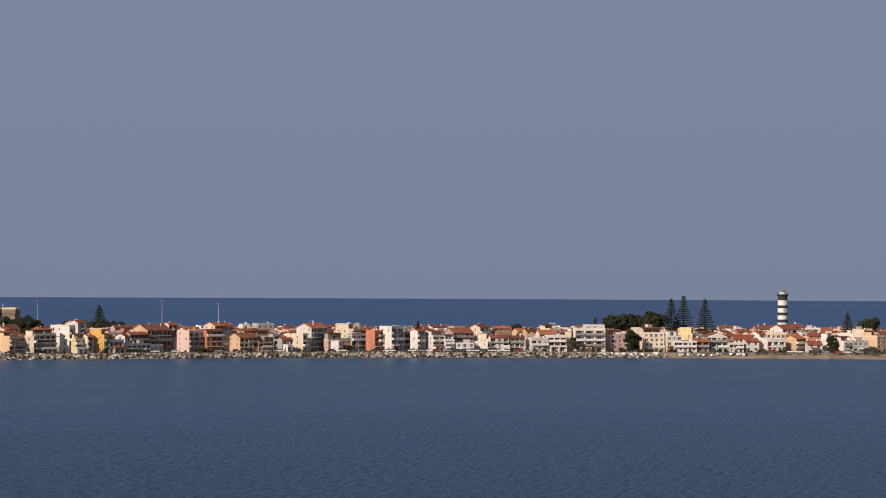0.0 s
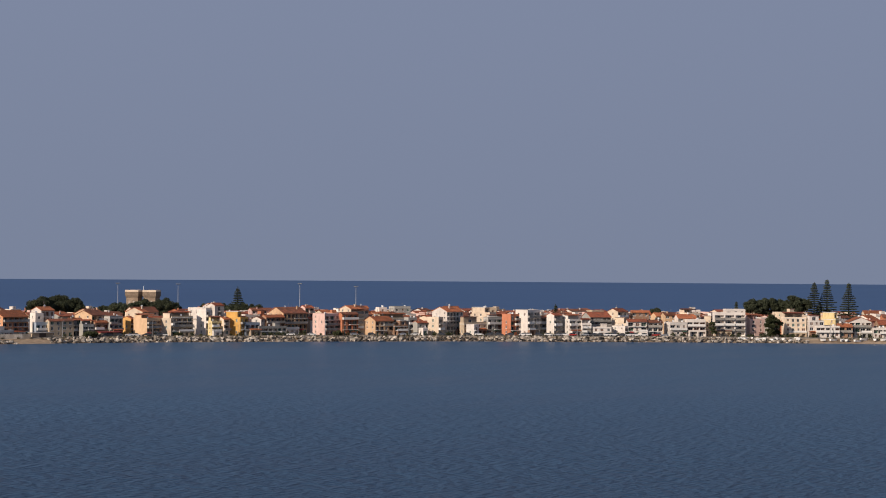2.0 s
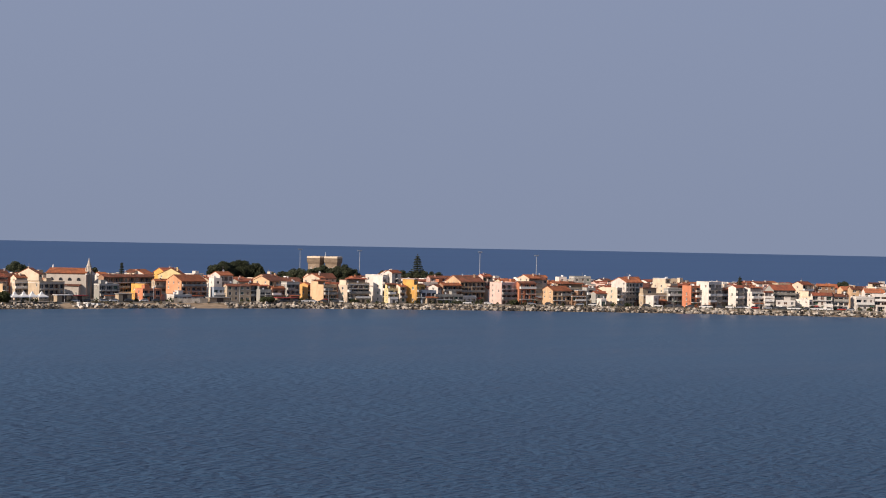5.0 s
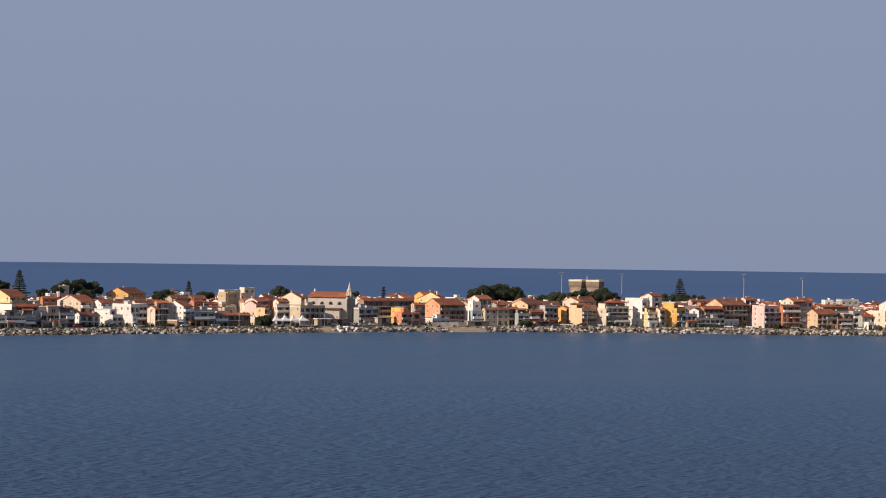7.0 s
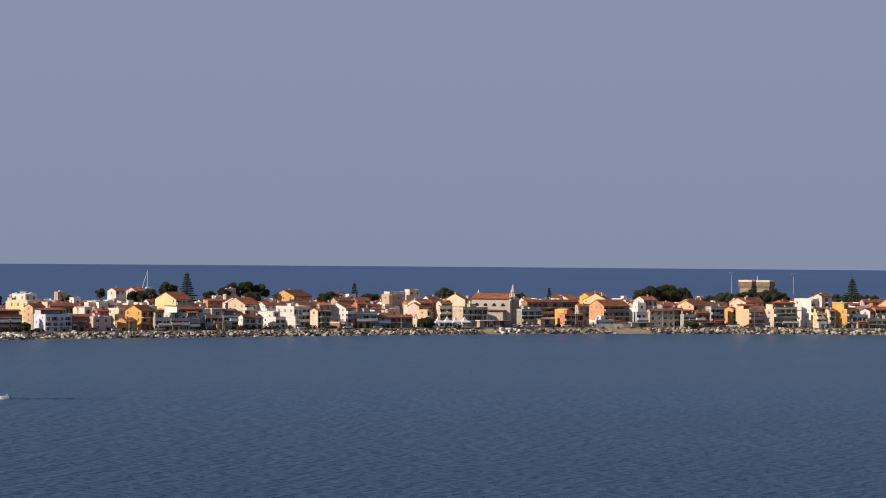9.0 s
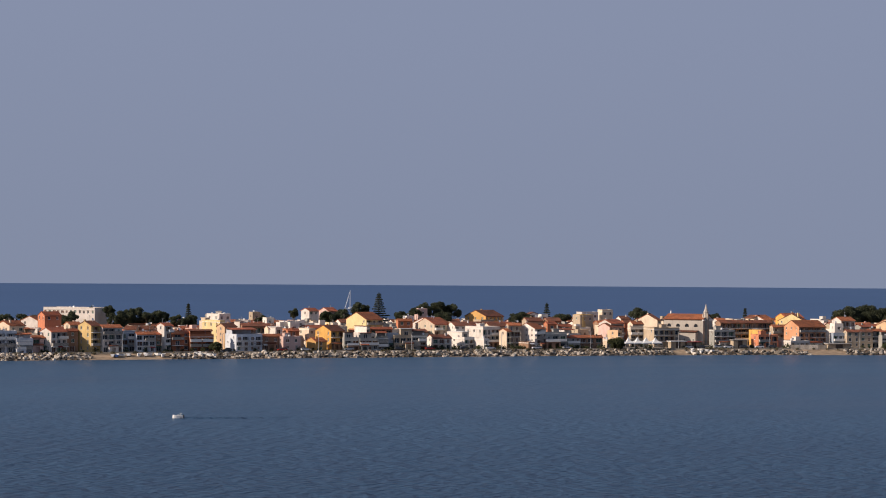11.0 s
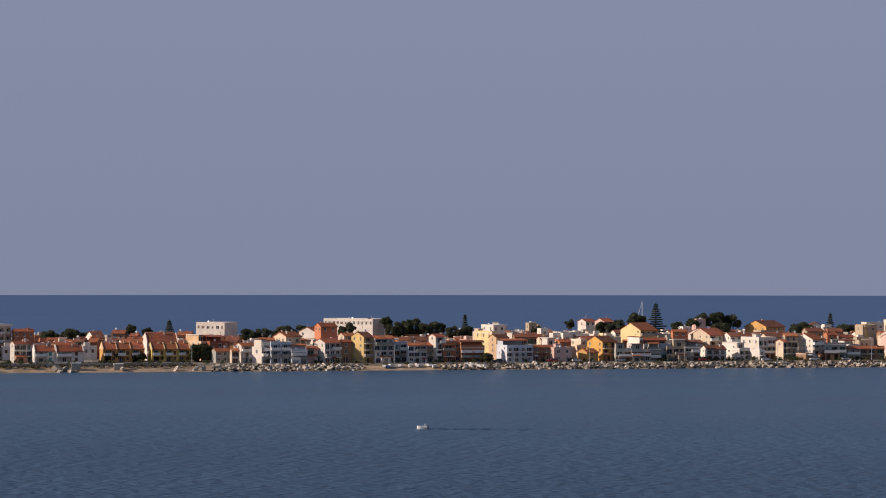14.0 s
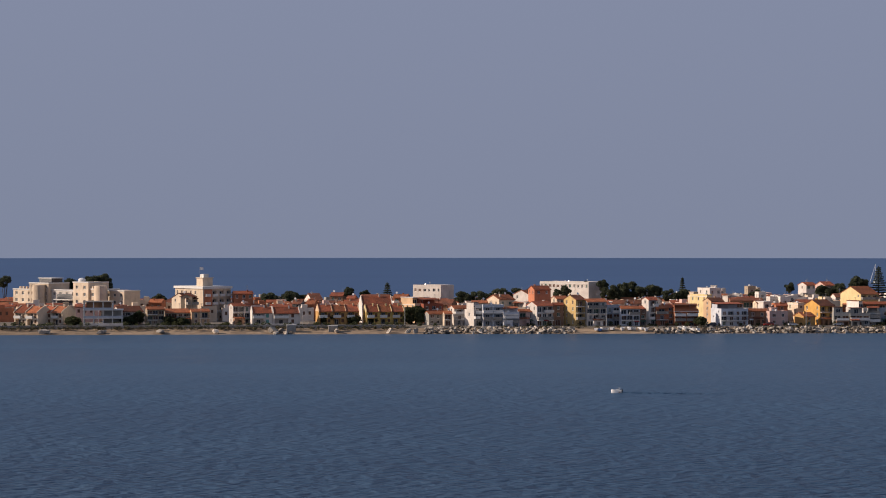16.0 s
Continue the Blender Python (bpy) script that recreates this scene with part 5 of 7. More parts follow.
# ---- lighthouse ----
def lighthouse(x, y, top):
    ob = thing("lighthouse", pose(x, y, 2.3), "round lighthouse tower painted in black and white bands", "lighthouse")
    h = top - 2.3
    OCCUPIED.append((x, y, 8))
    body = h - 3.2
    R = lambda z: 2.85 - 0.3 * z / body
    edges = [0] + [body - k for k in (15.1, 13.4, 11.2, 9.6, 7.3, 5.7, 3.0)] + [body]
    for i, (a, b) in enumerate(zip(edges, edges[1:])):
        g = Geo()
        o = 0.0 if i % 2 == 0 else 0.02
        g.rings([(R(a) + o, a), (R(b) + o, b)], 28)
        part("band", g, WHITEPAINT if i % 2 == 0 else BLACK, ob, "white painted band" if i % 2 == 0 else "black painted band")
    g = Geo()
    g.rings([(R(body) + 0.03, body - 0.9), (3.15, body - 0.1), (3.2, body + 0.25), (2.0, body + 0.27)], 28)
    part("gallery", g, BLACK, ob)
    g = Geo()
    for k in range(20):
        a = 2 * math.pi * k / 20
        g.limb((3.1 * math.cos(a), 3.1 * math.sin(a), body + 0.25), (3.1 * math.cos(a), 3.1 * math.sin(a), body + 1.15), 0.04, 0.04, 4)
    g.rings([(3.06, body + 1.12), (3.14, body + 1.12), (3.14, body + 1.2), (3.06, body + 1.2)], 28, 0, 0, 0, False)
    part("railing", g, RAIL, ob)
    g = Geo()
    g.rings([(1.8, body + 0.27), (1.8, body + 1.5), (1.9, body + 1.55), (1.9, body + 1.65)], 20)
    part("drum", g, WHITEPAINT, ob)
    g = Geo()
    g.rings([(1.3, body + 1.65), (1.3, body + 2.35)], 16)
    part("lantern_glass", g, GLASS, ob)
    g = Geo()
    for k in range(8):
        a = 2 * math.pi * k / 8
        g.limb((1.35 * math.cos(a), 1.35 * math.sin(a), body + 1.65), (1.35 * math.cos(a), 1.35 * math.sin(a), body + 2.35), 0.07, 0.07, 4)
    part("lantern_frame", g, TRIM, ob)
    g = Geo()
    g.rings([(1.55, body + 2.35), (1.35, body + 2.6), (0.7, body + 2.9), (0.2, body + 3.0), (0.1, h)], 16)
    part("dome", g, STEEL, ob)
    for k in range(2):
        part("window", window_mesh(0.8, 1.3, 0), None, ob, "", pose(0, 0, 0, 0, 0, -40) @ pose(-0.4, -R(body - 8) - 0.06, body - 8.8 - 4.0 * k))
    return ob


lighthouse(875.2, 551.5, 33.9)


# ---- old fort with two flared blocks ----
def fort(x, y, rot, z1):
    ob = thing("fort", pose(x, y, 2.3, 0, 0, rot), "squat old brown masonry fort with two overhanging square blocks", "fort")
    h = z1 - 2.3
    for cx in (-5.2, 5.2):
        g = Geo()
        g.box(cx - 3.45, cx + 3.45, 0.65, 7.55, 0, h - 4.4)
        part("tower_body", g, MASONRY, ob)
        g = Geo()
        i = len(g.v)
        g.v += [(cx + sx * a, 4.1 + sy * a, z) for z, a in ((h - 4.4, 3.45), (h - 3.0, 3.95), (h - 1.0, 3.95)) for sx, sy in ((-1, -1), (1, -1), (1, 1), (-1, 1))]
        for j in (0, 4):
            for k in range(4):
                g.f.append((i + j + k, i + j + (k + 1) % 4, i + j + 4 + (k + 1) % 4, i + j + 4 + k))
                g.m.append(0)
        g.f.append((i + 8, i + 9, i + 10, i + 11))
        g.m.append(0)
        part("flared_crown", g, MASONRY, ob)
        g = Geo()
        for a in ((cx - 3.95, cx + 3.95, 0.15, 0.5), (cx - 3.95, cx + 3.95, 7.7, 8.05), (cx - 3.95, cx - 3.6, 0.5, 7.7), (cx + 3.6, cx + 3.95, 0.5, 7.7)):
            g.box(*a, h - 0.996, h)
        # parapet in a paler colour than the masonry below it
        part("parapet", g, WALLMAT["cream"], ob, "pale cream parapet")
        for k in range(2):
            part("window", window_mesh(0.9, 1.3, 0), None, ob, "", pose(cx - 2.0 + 2.6 * k, 0.6, h - 7.4))
    g = Geo()
    g.box(-2.28, 2.28, 3.0, 7, 0, h - 6.5)
    part("link_wall", g, MASONRY, ob)
    g = Geo()
    g.rings([(0.16, h - 6.5), (0.14, h + 2.0), (0.08, h + 2.4)], 8, 0, 0.4, 4)
    part("mast", g, WHITE, ob)
    OCCUPIED.append((x, y, 14))


fort(606.3, 889.5, -57.0, 21.5)


# ---- church ----
def church(x, y, rot, eave, spire):
    ob = thing("church", pose(x, y, 2.3, 0, 0, rot), "pale stone church with lunette windows, red tiled roof and spire", "church")
    w, d, ridge = 19.0, 13.0, eave + 2.3
    OCCUPIED.append((x + 4, y + 5, 14))
    g = Geo()
    lun = [(1.6 + 4.3 * k, eave - 3.4, 2.0, 1.5, 0.35) for k in range(4)]
    facade(g, pose(-w / 2, 0, 0), w, 0, eave, lun, 0.3)
    facade(g, pose(-w / 2, d, 0, 0, 0, -90), d, 0, eave, [], 0.3)
    facade(g, pose(w / 2, 0, 0, 0, 0, 90), d, 0, eave, [(5.3, 0.1, 2.4, 4.0, 0.4), (5.7, eave - 3.2, 1.6, 2.2, 0.3)], 0.3)
    g.quad((w / 2, d, 0), (-w / 2, d, 0), (-w / 2, d, eave), (w / 2, d, eave))
    for s in (-1, 1):
        g.tri((s * w / 2, 0, eave), (s * w / 2, d, eave), (s * w / 2, d / 2, ridge))
    part("nave_wall", g, WALLMAT["stone"], ob)
    g = Geo()
    g.box(-w / 2 + 0.3, w / 2 - 2.4, -3.4, -0.02, 0, eave * 0.5)
    part("aisle", g, WALLMAT["stone"], ob)
    g = Geo()
    for z in (0.0, 0.2):
        g.quad((-w / 2, -3.8, eave * 0.5 + z + 0.02), (w / 2 - 2.1, -3.8, eave * 0.5 + z + 0.02), (w / 2 - 2.1, -0.03, eave * 0.5 + 0.7 + z), (-w / 2, -0.03, eave * 0.5 + 0.7 + z))
    part("aisle_roof", g, TILE[1], ob)
    g = Geo()
    for z in (0.0, 0.22):
        g.quad((-w / 2 - 0.3, -0.5, eave - 0.1 + z), (w / 2 + 0.2, -0.5, eave - 0.1 + z), (w / 2 + 0.2, d / 2, ridge + z), (-w / 2 - 0.3, d / 2, ridge + z))
        g.quad((-w / 2 - 0.3, d + 0.5, eave - 0.1 + z), (w / 2 + 0.2, d + 0.5, eave - 0.1 + z), (w / 2 + 0.2, d / 2, ridge + z), (-w / 2 - 0.3, d / 2, ridge + z))
    part("roof", g, TILE[2], ob)
    for x_, z_, ww, hh, dd in lun:
        g = Geo()
        g.box(0, ww, 0, 0.05, 0, hh)
        part("lunette_window", g, GLASS, ob, "", pose(-w / 2 + x_, 0.22, z_))
        g = Geo()
        n = 8
        for k in range(n):
            a, b = math.pi * k / n, math.pi * (k + 1) / n
            p = [(1 + math.cos(q), 1.5 * math.sin(q)) for q in (a, b)]
            g.quad((p[0][0], -0.03, p[0][1]), (p[1][0], -0.03, p[1][1]), (p[1][0], -0.03, 1.52), (p[0][0], -0.03, 1.52))
        part("arch", g, WALLMAT["stone"], ob, "", pose(-w / 2 + x_, 0.01, z_))
        part("window", window_mesh(0.8, 1.3, 0), None, ob, "", pose(-w / 2 + x_ + 0.6, -3.48, 1.8))
    g = Geo()
    g.box(-0.35, 0.35, -0.55, d + 0.55, eave - 0.6, eave + 0.1)
    part("facade_cornice", g, TRIM, ob, "", pose(w / 2 + 0.1, 0, 0))
    g = Geo()
    bx, by = w / 2 + 0.2, 3.4
    g.box(bx - 1.2, bx + 1.2, by - 1.2, by + 1.2, 0, spire - 6.4)
    part("belfry", g, WALLMAT["grey"], ob)
    g = Geo()
    g.rings([(1.7, spire - 6.4), (1.75, spire - 6.0), (1.25, spire - 5.8), (1.2, spire - 4.2), (1.35, spire - 4.0), (0.8, spire - 2.9), (0.3, spire - 1.0), (0.06, spire)], 8, 0, bx, by)
    part("spire", g, WALLMAT["stone"], ob)
    for s in (-1, 1):
        g = Geo()
        g.rings([(0.3, spire - 6.4), (0.25, spire - 5.2), (0.02, spire - 4.2)], 6, 0, bx + s * 1.1, by - 1.1)
        part("pinnacle", g, WALLMAT["cream"], ob)
    g = Geo()
    g.rings([(0.5, ridge + 0.2), (0.4, ridge + 0.9), (0.05, ridge + 1.8)], 6, 0, -w / 2 + 1, d / 2)
    part("finial", g, WHITE, ob)


church(404.1, 805.8, -46.0, 11.6, 18.9)


# ---- corner hotel with a roof turret ----
def hotel(x, y, rot, h):
    ob = thing("hotel", pose(x, y, 2.3, 0, 0, rot), "large four-storey cream corner hotel with red-brown bay and roof hut", "hotel")
    w, d = 14.0, 22.5
    OCCUPIED.append((x - 3, y + 12, 16))
    g = Geo()
    sh = (h - 1.0) / 4
    fh, lh = [], []
    for k in range(4):
        for i in range(4):
            fh.append((1.1 + 3.6 * i, k * sh + 0.3, 2.0, 2.3, 1.3))
        for i in range(5):
            lh.append((1.3 + 3.6 * i, k * sh + 0.9, 1.2, 1.6, 0.25))
    facade(g, pose(0, 0, 0), w, 0, h - 1, fh, 1)
    facade(g, pose(0, d, 0, 0, 0, -90), d, 0, h - 1, lh, 1)
    g.quad((w, 0, 0), (w, d, 0), (w, d, h - 1), (w, 0, h - 1))
    g.quad((w, d, 0), (0, d, 0), (0, d, h - 1), (w, d, h - 1))
    part("wall", g, WALLMAT["cream"], ob)
    for a, z, ww, hh, dd in fh:
        part("window", window_mesh(1.6, 2.0, 0), None, ob, "", pose(a + 0.2, 1.2, z))
        part("balcony", balcony_mesh(2.4, True), None, ob, "", pose(a - 0.2, 0.1, z))
    for a, z, ww, hh, dd in lh:
        part("window", window_mesh(ww, hh, (int(a) + int(z)) % 2), None, ob, "", pose(0, d, 0, 0, 0, -90) @ pose(a, 0.14, z))
    g = Geo()
    g.box(0.6, 4.4, -0.25, -0.02, 0, h - 1.3)
    part("corner_bay", g, WALLMAT["redorange"], ob, "red-orange painted bay")
    g = Geo()
    g.box(-0.5, w + 0.5, -0.5, d + 0.5, h - 1.0, h)
    part("roof_slab", g, TRIM, ob)
    g = Geo()
    g.box(3.0, 8.0, 5, 10, h, h + 3.4)
    g.box(2.7, 8.3, 4.7, 10.3, h + 3.4, h + 3.7)
    part("roof_hut", g, WALLMAT["cream"], ob)
    g = Geo()
    g.box(4.0, 6.6, 6, 8.6, h + 3.7, h + 5.2)
    part("upper_hut", g, WHITEPAINT, ob)
    g = Geo()
    g.limb((3.4, 8, h + 3.7), (3.4, 8, h + 8.2), 0.07, 0.05, 6)
    part("flagpole", g, STEEL, ob)
    g = Geo()
    for k in range(5):
        g.quad((3.4 + 0.38 * k, 8 + 0.12 * (k % 2), h + 6.9), (3.78 + 0.38 * k, 8 + 0.12 * ((k + 1) % 2), h + 6.9), (3.78 + 0.38 * k, 8 + 0.12 * ((k + 1) % 2), h + 8.1), (3.4 + 0.38 * k, 8 + 0.12 * (k % 2), h + 8.1))
    part("flag", g, WHITE, ob, "white flag")


hotel(-24.3, 825.6, 37.0, 14.8)


# ---- pale block with round stair towers ----
def stair_block(x, y, rot):
    ob = thing("apartment_block", pose(x, y, 2.3, 0, 0, rot) @ Matrix.Diagonal((1.18, 1.0, 1.0, 1)), "long cream apartment block with two round stair towers", "apartment block")
    for k in range(-3, 4):
        OCCUPIED.append((x + 10 * k, y - 4 * k, 12))
    for x0, x1, y0, y1, h, tint in ((-31.3, -19.5, 0.0, 9.0, 12.8, "cream"),
                                    (-20.8, -9.3, -0.5, 11.0, 15.7, "cream"),
                                    (-9.7, 5.4, 1.2, 10.0, 12.8, "white"),
                                    (5.0, 13.7, -0.3, 11.0, 16.4, "cream"),
                                    (13.5, 20.8, 0.6, 10.0, 13.5, "cream"),
                                    (20.7, 31.4, 2.2, 11.0, 13.0, "cream")):
        g = Geo()
        n, holes = max(1, int((x1 - x0) / 3.4)), []
        st = (x1 - x0) / n
        for k in range(int(h / 3.1)):
            for i in range(n):
                holes.append(((i + 0.5) * st - 0.7, k * 3.1 + 1.0, 1.4, 1.4, 0.3))
        facade(g, pose(x0, y0, 0), x1 - x0, 0, h, holes, 1)
        g.quad((x0, y1, 0), (x0, y0, 0), (x0, y0, h), (x0, y1, h))
        g.quad((x1, y0, 0), (x1, y1, 0), (x1, y1, h), (x1, y0, h))
        g.quad((x1, y1, 0), (x0, y1, 0), (x0, y1, h), (x1, y1, h))
        g.quad((x0, y0, h - 0.3), (x1, y0, h - 0.3), (x1, y1, h - 0.3), (x0, y1, h - 0.3))
        wing = part("wing", g, WALLMAT[tint], ob)
        for a, z, ww, hh, dd in holes:
            if z > 5:
                part("window", window_mesh(ww, hh, 0), None, wing, "", pose(x0 + a, y0 + 0.2, z))
        g = Geo()
        for a in ((x0 - 0.2, x1 + 0.2, y0 - 0.2, y0), (x0 - 0.2, x0, y0, y1), (x1, x1 + 0.2, y0, y1)):
            g.box(*a, h - 0.35, h + 0.12)
        part("coping", g, TRIM, wing)
    g = Geo()
    g.box(-17.6, -10.2, 2.0, 8.0, 15.702, 17.6)
    part("roof_pavilion", g, GLASS, ob, "dark glazed roof pavilion")
    g = Geo()
    g.box(-18.0, -9.8, 1.6, 8.4, 17.6, 17.9)
    part("pavilion_roof", g, TRIM, ob)
    g = Geo()
    g.rings([(1.5, 16.402), (1.5, 17.4), (1.0, 17.9), (0.3, 18.1)], 14, 0, 6.6, 3.0)
    part("water_tank", g, WHITE, ob)
    for cx in (-28, -26, -24, -22, 15.0, 16.4, 17.8, 19.2):
        g = Geo()
        hz = 12.8 if cx < 0 else 13.5
        g.box(cx - 0.35, cx + 0.35, 0.7, 1.4, hz - 0.3, hz + 1.1)
        part("chimney", g, WALLMAT["cream"], ob)
    for k in range(2):
        g = Geo()
        g.box(-6.5, 3.5, -0.6, 1.19, 5.2 + 3.1 * k, 5.5 + 3.1 * k)
        part("balcony", g, TRIM, ob)
        g = Geo()
        g.box(-6.0, 3.0, 1.12, 1.19, 5.6 + 3.1 * k, 7.9 + 3.1 * k)
        part("glazing", g, GLASS, ob, "dark glazed veranda")
    for cx, h in ((-13.4, 14.7), (22.6, 14.9)):
        g = Geo()
        g.rings([(2.7, 0), (2.7, h), (2.4, h + 0.1)], 20, 0, cx, -2.0)
        part("stair_tower", g, WALLMAT["cream"], ob)


stair_block(-86.6, 852.3, -43)


# ---- festival tents, low pavilions and awnings on the quay ----
def tent(x, y, rot):
    ob = thing("gazebo_tent", pose(x, y, 2.4, 0, 0, rot), "white peaked canvas gazebo tent on the quay", "tent", "gazebo tents on the quay")
    g = Geo()
    e = 2.4
    C4 = [(-e, -e, 2.5), (e, -e, 2.5), (e, e, 2.5), (-e, e, 2.5)]
    M4 = [(a * 0.32, b * 0.32, 3.5) for a, b, c in C4]
    for k in range(4):
        j = (k + 1) % 4
        g.quad(C4[k], C4[j], M4[j], M4[k])
        g.tri(M4[k], M4[j], (0, 0, 5.0))
        g.quad((C4[k][0], C4[k][1], 2.15), (C4[j][0], C4[j][1], 2.15), C4[j], C4[k])
    part("canopy", g, CANVAS, ob)
    for a, b, c in C4:
        g = Geo()
        g.limb((a * 0.97, b * 0.97, 0), (a * 0.97, b * 0.97, 2.5), 0.06, 0.06, 6)
        part("post", g, STEEL, ob)


tent(358.7, 765.6, 0)
tent(362.8, 765.4, 0)
tent(366.7, 765.1, 0)
tent(371.0, 764.8, 0)


def pavilion(x, y, w, d, h, rot, mat, label):
    ob = thing("pavilion", pose(x, y, 2.4, 0, 0, rot), label, "pavilion", "low kiosks on the quay")
    g = Geo()
    for a in ((-w / 2, -w / 2 + 0.2, 0, d), (w / 2 - 0.2, w / 2, 0, d), (-w / 2 + 0.2, w / 2 - 0.2, d - 0.2, d), (-w / 2 + 0.2, -w / 6, 0, 0.2), (w / 6, w / 2 - 0.2, 0, 0.2)):
        g.box(*a, 0, h - 0.3)
    part("wall", g, WALLMAT["tan"], ob)
    g = Geo()
    g.box(-w / 2 - 0.5, w / 2 + 0.5, -0.9, d + 0.3, h - 0.3, h)
    part("roof", g, mat, ob)
    g = Geo()
    g.box(-w / 6, w / 6, 0.25, 0.3, 0, h - 0.32)
    part("doorway", g, DOOR, ob)


pavilion(382.1, 765.1, 6.7, 3.5, 3.2, -1.9, TRIM, "low tan pavilion with a white flat roof")
pavilion(389.7, 765.1, 6.7, 3.5, 2.9, -2.5, AWNING, "low kiosk under a dark red awning")
pavilion(410.6, 762.0, 6.4, 3.5, 3.7, -4.5, CONCRETE, "low grey-roofed kiosk on the quay")
pavilion(484.6, 743.1, 9.6, 3.5, 2.2, -10.0, AWNING, "low kiosk under a long red awning")
pavilion(453.7, 751.6, 10.3, 3.5, 2.2, -6.8, CONCRETE, "low stone-walled shelter on the quay")


def light_mast(x, y, high, heads):
    ob = thing("floodlight_mast", pose(x, y, 2.3), "tall thin grey steel floodlight mast rising above the roofs", "light mast", "floodlight masts")
    g = Geo()
    g.rings([(0.2, 0), (0.1, high)], 8)
    part("pole", g, STEEL, ob)
    g = Geo()
    g.box(-1.4, 1.4, -0.07, 0.07, high - 0.15, high)
    part("crossbar", g, STEEL, ob)
    for k in range(heads):
        g = Geo()
        cx = -1.25 + 2.5 * k / (heads - 1)
        g.box(cx - 0.2, cx + 0.2, -0.3, 0.1, high, high + 0.4)
        part("floodlight", g, STEEL, ob)


light_mast(632.5, 889.6, 22.4, 4)
light_mast(649.2, 802.5, 23.5, 4)
light_mast(672.0, 782.3, 22.1, 4)
light_mast(604.6, 908.7, 22.7, 4)


def sailing_boat(x, y, rot, mast):
    ob = thing("sailing_yacht", pose(x, y, 0, 0, 0, rot), "white sailing yacht with bare mast and furled jib", "sailing boat")
    g = Geo()
    n = 10
    for k in range(n):
        a, b = k / n, (k + 1) / n
        W = lambda q: 2.1 * math.sin(math.pi * (0.12 + 0.88 * q) * 0.98) ** 0.7 + 0.02
        for s in (-1, 1):
            g.quad((-7 + 14 * a, s * W(a), 1.3), (-7 + 14 * b, s * W(b), 1.3), (-7 + 14 * b, s * W(b) * 0.6, -0.4), (-7 + 14 * a, s * W(a) * 0.6, -0.4))
        g.quad((-7 + 14 * a, -W(a), 1.3), (-7 + 14 * b, -W(b), 1.3), (-7 + 14 * b, W(b), 1.3), (-7 + 14 * a, W(a), 1.3))
    part("hull", g, WHITE, ob)
    g = Geo()
    g.box(-3, 2, -1.1, 1.1, 1.3, 2.0)
    part("cabin", g, WHITE, ob)
    g = Geo()
    g.limb((0.5, 0, 1.3), (0.5, 0, mast), 0.30, 0.22, 8)
    part("mast", g, WHITE, ob)
    g = Geo()
    g.limb((6.6, 0, 1.4), (0.8, 0, mast * 0.93), 0.28, 0.12, 6)
    part("furled_jib", g, CANVAS, ob)
    g = Geo()
    g.limb((0.5, 0, 2.6), (-5.5, 0, 2.8), 0.25, 0.2, 6)
    part("boom", g, CANVAS, ob)


sailing_boat(495.7, 1685.4, 205, 17.6)



